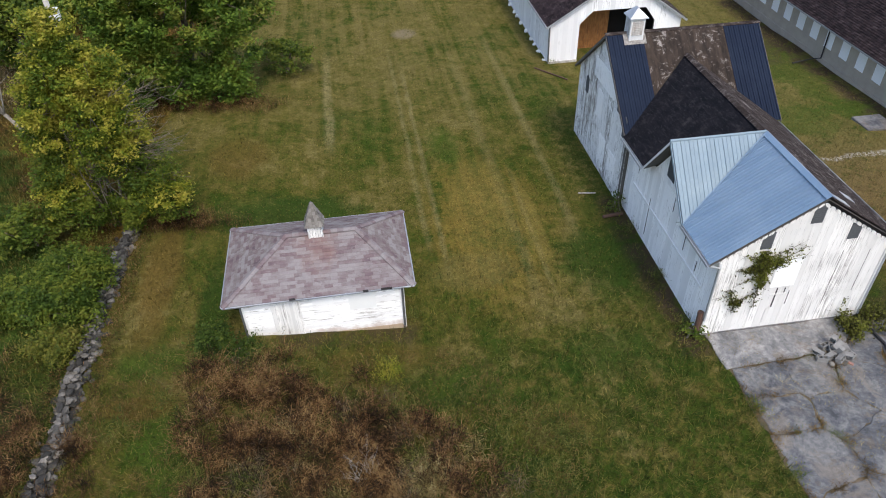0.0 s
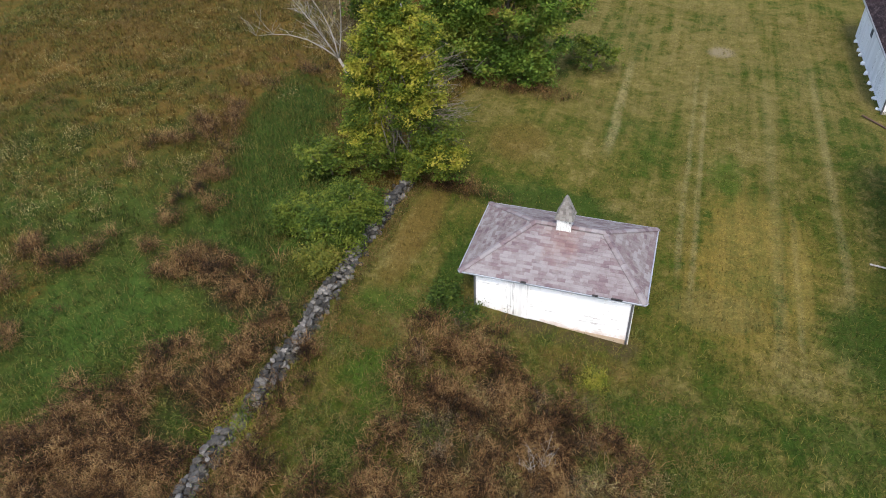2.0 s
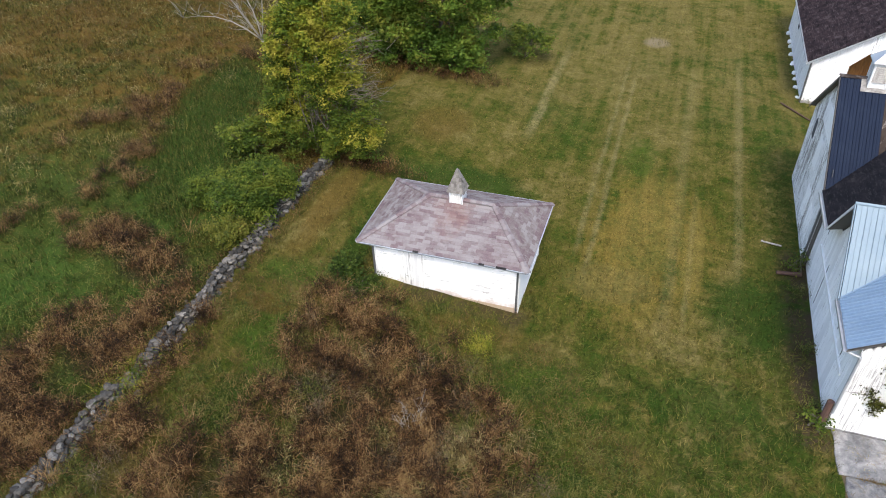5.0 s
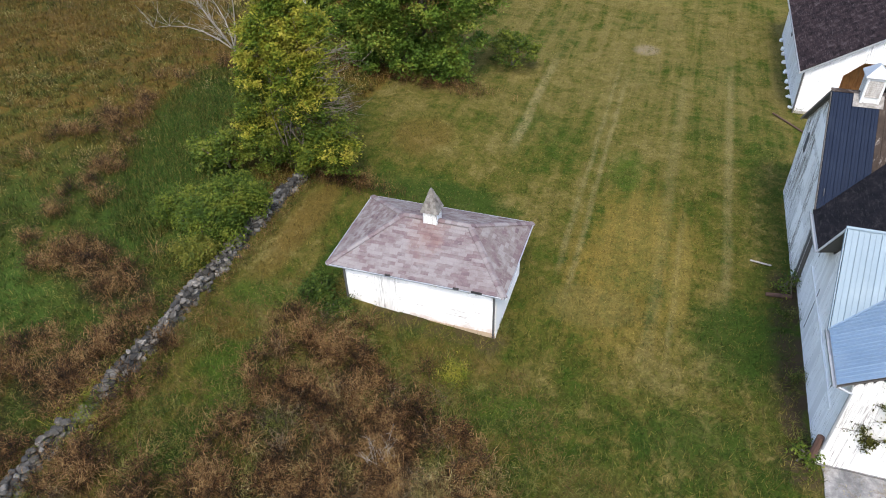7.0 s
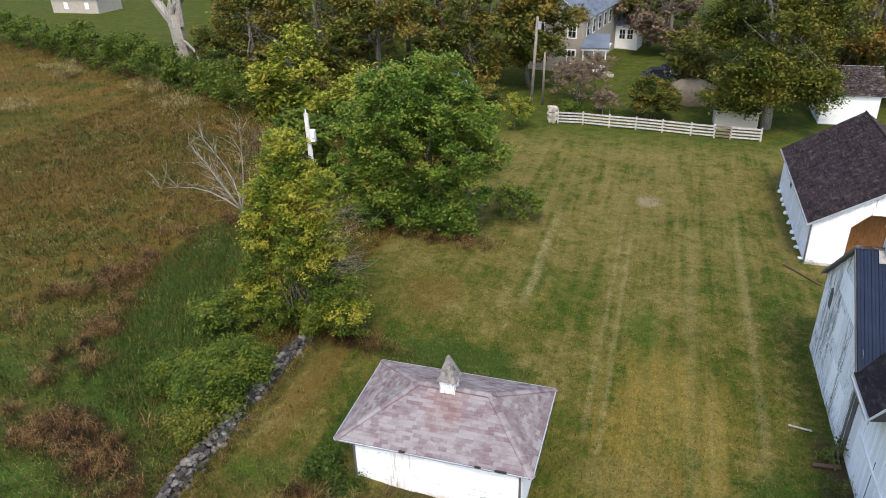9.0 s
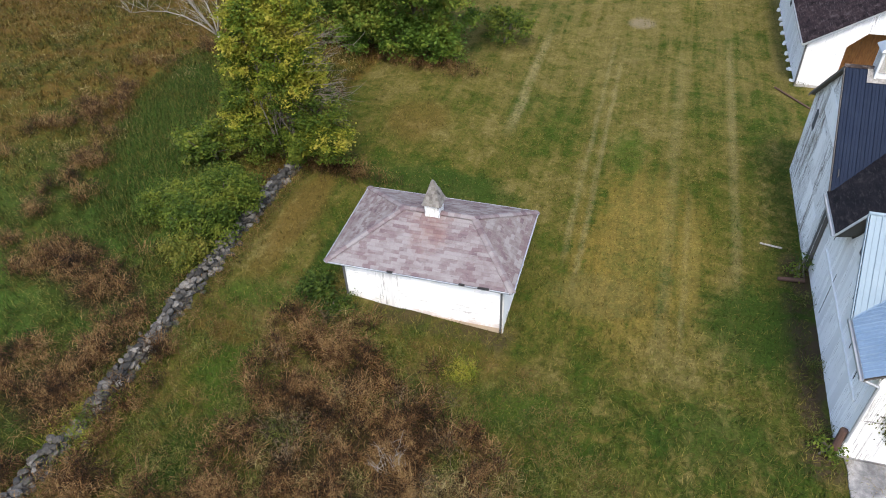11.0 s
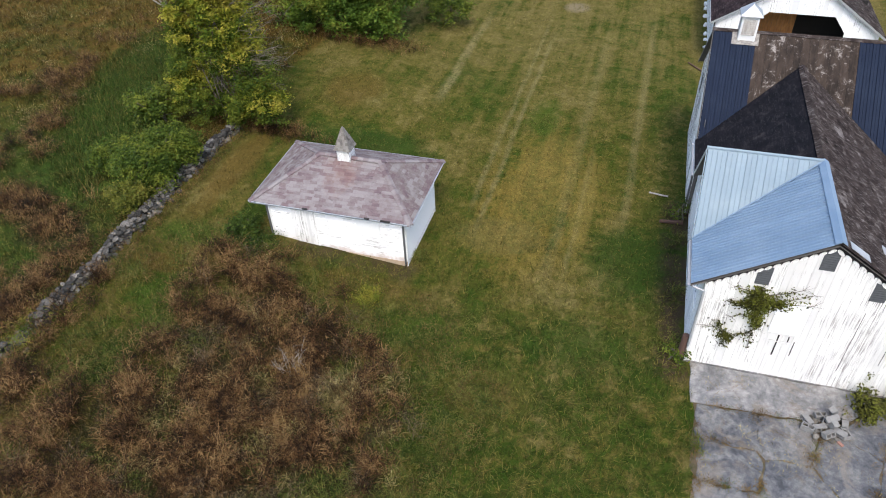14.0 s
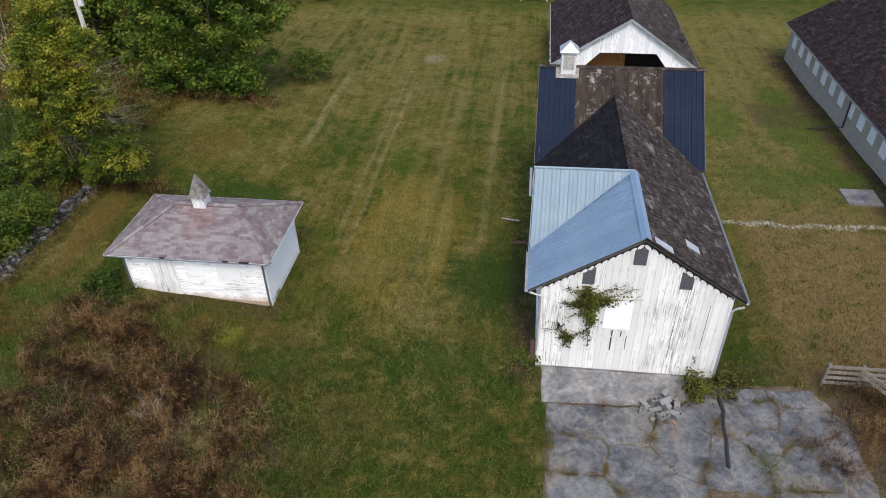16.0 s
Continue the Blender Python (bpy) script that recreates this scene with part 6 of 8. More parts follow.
def weed_blades(rng, x, y, high, count, spread=0.6, wide=1.0, radius=0.09, twigs=(0.08, 0.22)):
    """Plants with thin stalks from one root, and a tangle of short twigs and seed heads round their tops."""
    n, stalks, bits = len(x), max(3, count * 2 // 5), max(3, count * 3 // 5)
    hx, hy, hh = np.repeat(x, stalks), np.repeat(y, stalks), np.repeat(high, stalks)
    m = n * stalks
    main = blades(rng, hx + rng.normal(0, radius, m), hy + rng.normal(0, radius, m), hh * rng.uniform(0.5, 1.15, m), rng.uniform(0.007, 0.018, m) * wide, spread, 0.0, 0.8)
    hx, hy, hh = np.repeat(x, bits), np.repeat(y, bits), np.repeat(high, bits)
    m = n * bits
    at = rng.uniform(0.3, 1.0, m)
    reach = radius * (0.9 + 1.0 * at)
    twig = blades(rng, hx + rng.normal(0, 1, m) * reach, hy + rng.normal(0, 1, m) * reach, rng.uniform(*twigs, m) * np.sqrt(wide), rng.uniform(0.008, 0.018, m) * wide, 2.3, 0.0, 0.8)
    twig[:, :, 2] += (hh * at * rng.uniform(0.7, 1.0, m))[:, None]
    return np.concatenate([main, twig])


def weeds(name, rng, x, y, lo, hi, count, material, label, spread=0.7, wide=1.0, lift=0.0, radius=0.09, twigs=(0.08, 0.22)):
    order = rng.permutation(len(x))
    tris = weed_blades(rng, x[order], y[order], rng.uniform(lo, hi, len(x)), count, spread, wide, radius, twigs) + np.array([0, 0, lift])
    tagged(soup(name, tris, 4, material), label, "weeds", kind="stuff")


NEAR_STANDS = [(-17.2, 17.4, 1.5, 1.5), (-14.5, 16.5, 1.7, 1.4), (-12.5, 14.4, 1.1, 1.9), (-14.6, 12.2, 1.2, 1.3), (-12.6, 11.2, 1.1, 1.5), (-16.0, 9.4, 1.8, 1.6), (-14.0, 7.0, 2.2, 1.9), (-17.8, 6.2, 2.2, 1.7), (-12.3, 7.8, 0.9, 1.7), (-19.0, 21.8, 1.0, 1.1), (-20.6, 23.4, 0.9, 1.0)]
STANDS = [(-65.3, 69.2, 0.9, 60), (-50.5, 65.8, 1.6, 110), (-59.4, 55.4, 1.2, 40), (-43.5, 61.0, 1.4, 60), (-70.0, 73.0, 1.4, 50)]


def build_weeds():
    rng = np.random.default_rng(3)
    # the thicket south of the shed: russet, straw, grey and green tufts in drifts
    gx, gy = np.meshgrid(np.arange(-10.9, 6.4, 0.36), np.arange(4.0, 18.2, 0.36))
    x, y = (v.ravel() + rng.uniform(-0.15, 0.15, v.size) for v in (gx, gy))
    p, q, g = patch(x, y, 0.5, 1.0), patch(x, y, 0.9, 5.0), patch(x, y, 0.55, 9.0)
    core = inside(x, y, THICKET)
    strip = inside(x, y, WALLSIDE)
    reach = np.full(len(x), 99.0)
    for (ax, ay), (bx, by) in zip(THICKET, THICKET[1:] + THICKET[:1]):
        s = np.clip(((x - ax) * (bx - ax) + (y - ay) * (by - ay)) / ((bx - ax) ** 2 + (by - ay) ** 2), 0, 1)
        reach = np.minimum(reach, np.hypot(x - ax - s * (bx - ax), y - ay - s * (by - ay)))
    reach = np.where(core, reach, np.where(strip, 0.25, -reach)) + 3.4 * (p - 0.5)
    hollow = patch(x, y, 1.15, 31.0) + 0.05 * rng.uniform(-1, 1, len(x)) < 0.41
    u = rng.uniform(0, 1, len(x))
    keep = (u < np.clip(0.42 + reach / 2.6 - 0.12 * np.clip((x - 1.0) / 3.0, 0, 1), 0, 0.90)) & (reach > -1.6) & ~hollow
    east = np.clip((x + 1.0) / 5.0, 0, 1)
    mix = rng.uniform(0, 1, len(x)) * 0.35 + 1.5 * (q - 0.5) + 1.3 * (0.5 - g) + 0.42 - 0.25 * east
    mix = np.where(core, mix + 0.03 + 0.03 * np.clip(reach, 0, 3), mix)
    russet, green = keep & (mix > 0.52), (keep & (mix < 0.36)) | hollow & (mix < 0.55) & (reach > -1) | (u > 0.5) & (reach > -2.6) & (reach < 0.8) & (mix < 0.5)
    straw, grey = keep & (mix >= 0.44) & (mix <= 0.52), keep & (mix >= 0.36) & (mix < 0.44)
    weeds("russet_thicket", rng, x[russet | straw & (x <= -5)], y[russet | straw & (x <= -5)], 0.5, 1.5, 150, M_WEED, "thicket of dry russet weeds and seed heads", 1.0, 1.15, 0.0, 0.12, (0.16, 0.42))
    weeds("straw_weeds", rng, x[straw & (x > -5)], y[straw & (x > -5)], 0.4, 1.1, 90, M_STRAW, "tufts of pale straw-coloured weeds", 1.1, 1.0, 0.0, 0.12, (0.16, 0.42))
    weeds("grey_weeds", rng, x[grey], y[grey], 0.4, 1.2, 90, M_GREY_WEED, "dry grey-brown weeds", 1.0, 1.0, 0.0, 0.12, (0.16, 0.42))
    weeds("low_green_weeds", rng, x[green], y[green], 0.3, 0.8, 70, M_FERN, "green weeds and long grass between the dry ones", 1.3, 1.2, 0.0, 0.13)
    fringe = (reach > -3.2) & (reach < 0.3) & (rng.uniform(0, 1, len(x)) < 0.30)
    weeds("fringe_weeds", rng, x[fringe], y[fringe], 0.25, 0.6, 34, M_FIELD_WEED, "low dry weeds round the thicket", 1.2, 1.0, 0.0, 0.14, (0.14, 0.32))
    x, y = scatter(rng, 520, -2.0, 6.5, 10.0, 17.6)
    ok = ~inside(x, y, THICKET) & (patch(x, y, 0.7, 17.0) > 0.47)
    weeds("rough_grass", rng, x[ok], y[ok], 0.2, 0.45, 26, M_FERN, "tufts of rough green grass beside the thicket", 1.3, 0.9, 0.0, 0.16, (0.12, 0.3))
    # stands in the field
    x, y = scatter(rng, 12500, -50.0, -11.5, 4.0, 60.0, 0.75)
    p, q = patch(x, y, 0.24, 4.0), patch(x, y, 0.6, 7.0)
    near = (y < 22) & (x > -24)
    lush = (x > -21) & (y < 36) & (x + 0.3 * y > -12.5) & ~near
    stand = np.full(len(x), 9.0)
    for cx, cy, rx, ry in NEAR_STANDS:
        stand = np.minimum(stand, ((x - cx) / rx) ** 2 + ((y - cy) / ry) ** 2)
    brown = np.where(near, (stand + 3.0 * (0.5 - q) < 1.0) | (p * 0.5 + q * 0.5 > 0.64), np.where(lush, p > 0.72, p * 0.55 + q * 0.45 > 0.575))
    pale = ~brown & ~lush & ~near & (q > 0.5)
    fill = ~brown & ~pale & (rng.uniform(0, 1, len(x)) < 0.55)
    brown = brown | (np.abs(x + 20.6 + 0.2 * (y - 24)) < 1.1 + 1.6 * (q - 0.5)) & (y > 17) & (y < 38) & (q > 0.5)
    u, v = (x + 18.7) * math.cos(radians(112)) + (y - 27.6) * math.sin(radians(112)), -(x + 18.7) * math.sin(radians(112)) + (y - 27.6) * math.cos(radians(112))
    brown &= (u / 8.8) ** 2 + (v / 2.6) ** 2 > 1.0
    home = brown & ((y < 24) & (x > -26) | (x > -26) & (y < 38))
    away = brown & ~home
    weeds("tall_field_weeds", rng, x[away], y[away], 0.3, 0.8, 22, M_FIELD_WEED, "drifts of golden-brown weeds in the field", 1.4, 1.3, 0.0, 0.25)
    weeds("russet_field_weeds", rng, x[home], y[home], 0.5, 1.3, 75, M_WEED, "patches of dry red-brown weeds in the field", 1.0, 1.15, 0.0, 0.12, (0.14, 0.36))
    weeds("straw_field_weeds", rng, x[pale], y[pale], 0.3, 0.6, 18, M_STRAW, "pale dry grass tufts in the field", 1.3, 1.3, 0.0, 0.22)
    weeds("green_field_weeds", rng, x[fill], y[fill], 0.25, 0.6, 18, M_FERN, "tufts of long green field grass", 1.3, 1.3, 0.0, 0.22)
    x, y = scatter(rng, 9000, -112.0, -30.0, 36.0, 88.0)
    p, q = patch(x, y, 0.07, 3.0), patch(x, y, 0.3, 6.0)
    f = p * 0.5 + q * 0.5
    a, b, c = f > 0.56, (f <= 0.56) & (f > 0.51) & (rng.uniform(0, 1, len(x)) < 0.4), f <= 0.43
    weeds("far_russet_weeds", rng, x[a], y[a], 0.4, 1.0, 9, M_FIELD_WEED, "dry brown weeds far across the field", 1.3, 2.6, 0.0, 0.3)
    weeds("far_straw_weeds", rng, x[b], y[b], 0.4, 0.9, 9, M_STRAW, "pale dry grass far across the field", 1.3, 2.4, 0.0, 0.3)
    weeds("far_green_weeds", rng, x[c], y[c], 0.3, 0.7, 9, M_FERN, "green grass tufts far across the field", 1.3, 2.4, 0.0, 0.3)
    # tall stands at the field's far edge
    x, y = np.concatenate([rng.normal(cx, r, k) for cx, _, r, k in STANDS]), np.concatenate([rng.normal(cy, r, k) for _, cy, r, k in STANDS])
    weeds("tall_stand", rng, x, y, 0.8, 1.8, 26, M_STRAW, "tall golden-brown weeds along the hedge", 0.9, 2.4, 0.0, 0.2)
    # tangled brush along the field's edge
    s = rng.uniform(0, 1, 240)
    x, y = -31.0 + 11.0 * s + rng.normal(0, 1.3, 240), 56.0 - 15.0 * s + rng.normal(0, 1.3, 240)
    weeds("brush", rng, x[:130], y[:130], 0.7, 2.0, 46, M_GREY_WEED, "tangled grey-brown brush behind the trees", 0.9, 1.7, 0.0, 0.22)
    weeds("tall_straw", rng, x[130:], y[130:], 0.6, 1.7, 46, M_STRAW, "tall straw and yellowing weeds behind the trees", 0.9, 1.7, 0.0, 0.22)
    # green broad weeds: by the shed, along walls and on the stone wall
    xs, ys = [], []
    for cx, cy, r, k in ((-6.5, 18.7, 0.8, 90), (-5.0, 18.4, 0.7, 60), (-4.0, 18.2, 0.5, 30), (1.35, 19.9, 0.3, 25), (12.15, 17.6, 0.35, 25), (12.2, 20.5, 0.3, 25), (12.1, 24.0, 0.4, 25), (13.6, 43.0, 0.3, 10), (20.6, 12.9, 0.8, 36), (12.9, 13.2, 0.25, 24), (12.85, 10.5, 0.25, 24)):
        xs.append(rng.normal(cx, r * 0.6, k))
        ys.append(rng.normal(cy, r * 0.6, k))
    weeds("green_weeds", rng, np.concatenate(xs), np.concatenate(ys), 0.25, 0.6, 9, M_FERN, "clumps of green leafy weeds", 1.0, 1.4)
    weeds("yellow_tuft", rng, rng.normal(0.1, 0.25, 30), rng.normal(16.9, 0.25, 30), 0.4, 0.65, 22, M_LEAF_YELLOW, "yellow-green tuft of weed in the grass", 1.1, 1.2)
    weeds("straw_tuft", rng, rng.normal(1.0, 0.35, 40), rng.normal(12.0, 0.35, 40), 0.5, 1.0, 40, M_STRAW, "pale yellow tuft of dry grass at the thicket", 0.9, 1.0, 0.0, 0.12, (0.2, 0.4))
    weeds("wall_weeds", rng, rng.normal(-11.1, 0.35, 150), rng.normal(10.7, 0.9, 150), 0.3, 0.7, 9, M_LEAF_YELLOW, "yellow-green weeds over the fallen stretch of wall", 1.1, 1.6)
    y = rng.uniform(5, 26, 1500)
    x = -11.1 + 0.012 * (y - 12) + rng.choice((-1, 1), 1500, p=(0.55, 0.45)) * rng.uniform(0.35, 1.0, 1500)
    weeds("wall_foot_weeds", rng, x[:800], y[:800], 0.25, 0.65, 12, M_WEED, "dry weeds along the foot of the stone wall", 1.0)
    weeds("wall_foot_grass", rng, x[800:], y[800:], 0.2, 0.5, 12, M_FERN, "long grass along the foot of the stone wall", 1.1)
    # dead grass at the foot of the trees and beside the yard
    x = np.concatenate([rng.normal(-8.6, 1.2, 230), rng.normal(-8.6, 2.0, 330), rng.normal(25.0, 0.9, 340), rng.normal(22.6, 0.7, 60)])
    y = np.concatenate([rng.normal(26.6, 0.4, 230), rng.normal(38.9, 0.6, 330), rng.normal(15.0, 1.3, 340), rng.normal(13.3, 0.8, 60)])
    weeds("dead_grass", rng, x, y, 0.35, 0.95, 20, M_WEED, "dead russet grass under the trees and by the yard", 0.8)
    # weeds in the cracks of the yard
    x, y = scatter(rng, 800, 13.0, 24.0, 8.0, 16.4)
    ok = (patch(x, y, 0.55, 13.0) > 0.56) | (x > 17.0) & (x < 20.2) & (y < 11.9)
    jx, jy = [], []
    for (ax, ay), (bx, by) in JOINTS:
        k = int(math.dist((ax, ay), (bx, by)) * 13)
        s = rng.uniform(0, 1, k)
        jx.append(ax + s * (bx - ax) + rng.normal(0, 0.05, k))
        jy.append(ay + s * (by - ay) + rng.normal(0, 0.05, k))
    jx, jy = np.concatenate(jx), np.concatenate(jy)
    v = patch(jx, jy, 0.7, 21.0) + rng.uniform(-0.12, 0.12, len(jx))
    dry, fresh = (v > 0.53) & (v < 0.74), v >= 0.74
    weeds("joint_weeds", rng, jx[dry], jy[dry], 0.06, 0.22, 12, M_FIELD_WEED, "dead brown weeds along the joints of the concrete", 1.5, 1.1, 0.02, 0.06)
    weeds("joint_grass", rng, jx[fresh], jy[fresh], 0.06, 0.18, 10, M_FERN, "green grass along the joints of the concrete", 1.4, 0.9, 0.03, 0.05)
    weeds("crack_weeds", rng, x[ok], y[ok], 0.06, 0.2, 7, M_STRAW, "dry weeds in the cracks of the concrete", 1.3, 1.0, 0.04)


def leaf_quads(rng, pts, size, up=0.9):
    """A leaf at every point: a rhombus with a fold-free random turn, leaning upwards."""
    n = len(pts)
    nrm = rng.normal(0, 1, (n, 3))
    nrm[:, 2] = np.abs(nrm[:, 2]) + up
    nrm /= np.linalg.norm(nrm, axis=1, keepdims=True)
    a = rng.normal(0, 1, (n, 3))
    a -= (a * nrm).sum(1, keepdims=True) * nrm
    a /= np.linalg.norm(a, axis=1, keepdims=True)
    b = np.cross(nrm, a)
    s = (size * rng.uniform(0.6, 1.3, n))[:, None]
    return np.stack([pts - a * s, pts - b * s * 0.55, pts + a * s, pts + b * s * 0.55], 1)


def crown_points(rng, blobs, count, cluster=0.55, fill=0.35, each=75):
    """Leaf places in clumps on the skins of lumpy blobs (x, y, z, rx, ry, rz)."""
    blobs = np.array(blobs, float)
    w = (blobs[:, 3] * blobs[:, 4] + blobs[:, 4] * blobs[:, 5] + blobs[:, 3] * blobs[:, 5])
    clumps = max(8, int(count / each))
    which = rng.choice(len(blobs), clumps, p=w / w.sum())
    d = rng.normal(0, 1, (clumps, 3))
    d /= np.linalg.norm(d, axis=1, keepdims=True)
    d[:, 2] = np.where(d[:, 2] < -0.5, -d[:, 2], d[:, 2])
    r = np.where(rng.uniform(0, 1, clumps) < fill, rng.uniform(0.3, 0.8, clumps), rng.uniform(0.82, 1.08, clumps))
    centre = blobs[which, :3] + d * r[:, None] * blobs[which, 3:]
    own = rng.integers(0, clumps, count)
    size = cluster * rng.uniform(0.6, 1.3, clumps)
    off = rng.normal(0, 0.5, (count, 3)) * size[own][:, None] * np.array([1, 1, 0.6])
    return centre[own] + off, centre


def limb(geo, rng, a, b, r0, r1, bend=0.12, n=5):
    a, b = Vector(a), Vector(b)
    off = Vector((rng.uniform(-1, 1), rng.uniform(-1, 1), rng.uniform(-0.3, 1))) * float(bend) * (b - a).length
    pts = [a.lerp(b, s) + off * math.sin(math.pi * s) for s in [i / (n - 1) for i in range(n)]]
    geo.tube(pts, [r0 + (r1 - r0) * s for s in [i / (n - 1) for i in range(n)]], 6)
    return pts


def tree(name, base, blobs, leaves, size, leaf, label, category="tree", trunk=0.22, fork=0.35, stems=1, bark=None, seed=1, cluster=0.55, limbs=14, fill=0.3, group="", each=75):
    """A tree or bush: forked trunk, limbs into the crown, and a crown of many leaves."""
    rng, r = np.random.default_rng(seed), random.Random(seed)
    x, y = base
    z = ground(x, y)
    th = thing(name, (x, y, z), label, category, group)
    pts, centre = crown_points(rng, blobs, leaves, cluster, fill, each)
    top = max(b[2] + b[5] for b in blobs)
    wood = Geo()
    for k in range(stems):
        sx, sy = (x + r.uniform(-0.4, 0.4), y + r.uniform(-0.4, 0.4)) if stems > 1 else (x, y)
        mx, my = np.mean([b[0] for b in blobs]), np.mean([b[1] for b in blobs])
        head = (mx + r.uniform(-1, 1) * 0.15 * top, my + r.uniform(-1, 1) * 0.1 * top, z + (top - z) * r.uniform(0.75, 0.9))
        spine = limb(wood, r, (sx, sy, z - 0.1), head, trunk, trunk * 0.22, 0.06, 8)
        order = list(range(len(centre)))
        r.shuffle(order)
        for i in order[: max(3, limbs // stems)]:
            s = r.uniform(fork, 0.95)
            start = spine[min(7, int(s * 7))]
            mid = limb(wood, r, start, centre[i], trunk * 0.38 * (1.1 - s), 0.018, 0.12)
            for _ in range(2):
                j = r.choice(order)
                if (Vector(centre[j]) - mid[3]).length < 0.35 * (top - z):
                    limb(wood, r, mid[2], centre[j], 0.03, 0.008, 0.1, 4)
    part("trunk", wood, bark or M_BARK, th, smooth=True)
    soup("crown", leaf_quads(rng, pts, size), 4, leaf, th)
    return th


def bush(base, high, wide, leaves, leaf, label, seed, size=0.09, name="bush", group=""):
    x, y = base
    z = ground(x, y)
    r = random.Random(seed)
    blobs = [(x, y, z + high * 0.45, wide * 0.8, wide * 0.8, high * 0.5)]
    for k in range(5):
        a = r.uniform(0, 6.28)
        blobs.append((x + wide * 0.6 * math.cos(a), y + wide * 0.6 * math.sin(a), z + high * r.uniform(0.3, 0.7), wide * 0.45, wide * 0.45, high * 0.3))
    return tree(name, base, blobs, leaves, size, leaf, label, "bush", 0.05, 0.1, 3, seed=seed, cluster=0.4, limbs=9, fill=0.3, group=group)


def build_near_trees():
    z = ground(-11.4, 27)
    t = tree("tree", (-11.7, 27.5), [(-11.6, 27.6, 7.0, 1.9, 1.8, 2.6), (-12.8, 27.8, 5.6, 1.4, 1.5, 1.9), (-10.4, 27.5, 5.2, 1.2, 1.4, 1.9), (-12.0, 28.2, 9.2, 1.1, 1.2, 1.7), (-13.2, 26.9, 3.4, 1.1, 1.2, 1.2), (-9.4, 26.9, 2.6, 1.2, 1.1, 0.9), (-10.8, 28.2, 7.4, 1.3, 1.4, 1.7), (-12.6, 27.6, 7.6, 1.2, 1.3, 1.5)],
             82000, 0.072, M_LEAF_YELLOW, "multi-stemmed tree with thin yellow-green autumn leaves", trunk=0.08, stems=5, seed=3, cluster=0.36, limbs=56, fill=0.4, each=95)
    low = np.random.default_rng(44)
    pts, _ = crown_points(low, [(-12.9, 26.8, 2.6, 1.4, 1.3, 1.3), (-13.4, 27.2, 3.9, 1.0, 1.2, 1.2), (-10.2, 26.7, 2.4, 1.4, 1.2, 1.1), (-9.3, 27.0, 2.2, 1.3, 1.1, 0.9), (-11.6, 26.6, 1.7, 1.6, 0.9, 0.7), (-11.8, 27.2, 4.8, 1.9, 1.4, 0.9), (-9.8, 27.3, 3.9, 1.2, 1.2, 1.1), (-13.0, 27.6, 5.6, 1.0, 1.1, 1.2)], 38000, 0.38, 0.35, 105)
    soup("lower_crown", leaf_quads(low, pts, 0.07), 4, M_LEAF_BUSH, t, "greener lower leaves")
    shoots, r = Geo(), random.Random(19)
    for k in range(22):
        a = Vector((-11.75 + r.uniform(-0.35, 0.35), 27.2 + r.uniform(-0.3, 0.2), ground(-11.7, 27.3) - 0.05))
        limb(shoots, r, a, a + Vector((r.uniform(-0.9, 0.9), r.uniform(-0.9, 0.2), r.uniform(2.6, 4.6))), 0.035, 0.010, 0.06, 6)
    part("stem", shoots, M_BARK, t, "thin grey-brown stems", smooth=True)
    # bare twigs on its east side and a dead limb to the west
    r = random.Random(8)
    twigs = Geo()
    for k in range(60):
        a = Vector((-10.3 + r.uniform(-0.5, 0.5), 27.6 + r.uniform(-0.6, 0.6), r.uniform(2.6, 7.2)))
        b = a + Vector((r.uniform(0.8, 2.6), r.uniform(-1.0, 0.8), r.uniform(0.1, 1.3)))
        pts = limb(twigs, r, a, b, 0.013, 0.004, 0.22)
        for s in (2, 3):
            limb(twigs, r, pts[s], pts[s] + Vector((r.uniform(0.1, 0.9), r.uniform(-0.6, 0.6), r.uniform(-0.2, 0.6))), 0.012, 0.004, 0.1, 4)
    part("dead_branch", twigs, M_BARK, t, "bare pale twiggy branch")
    dead = thing("dead_tree", (-14.6, 29.6, ground(-14.6, 29.6)), "leaning dead tree with bare pale branches", "tree")
    geo = Geo()
    spine = limb(geo, r, (-13.4, 29.6, ground(-13.4, 29.6)), (-15.4, 29.2, 6.2), 0.11, 0.075, 0.05, 7)
    for tip in ((-20.0, 29.1, 7.0), (-17.2, 29.6, 9.6), (-16.6, 28.6, 8.9), (-15.2, 29.8, 10.0), (-18.6, 30.2, 9.2)):
        pts = limb(geo, r, spine[-1], tip, 0.045, 0.007, 0.12, 6)
        for k in range(22):
            s = r.randrange(1, 6)
            limb(geo, r, pts[s], pts[s] + Vector((r.uniform(-1.3, 0.6), r.uniform(-0.8, 0.8), r.uniform(0.1, 1.3))), 0.011, 0.004, 0.15, 4)
    part("trunk", geo, M_DEAD, dead, smooth=True)
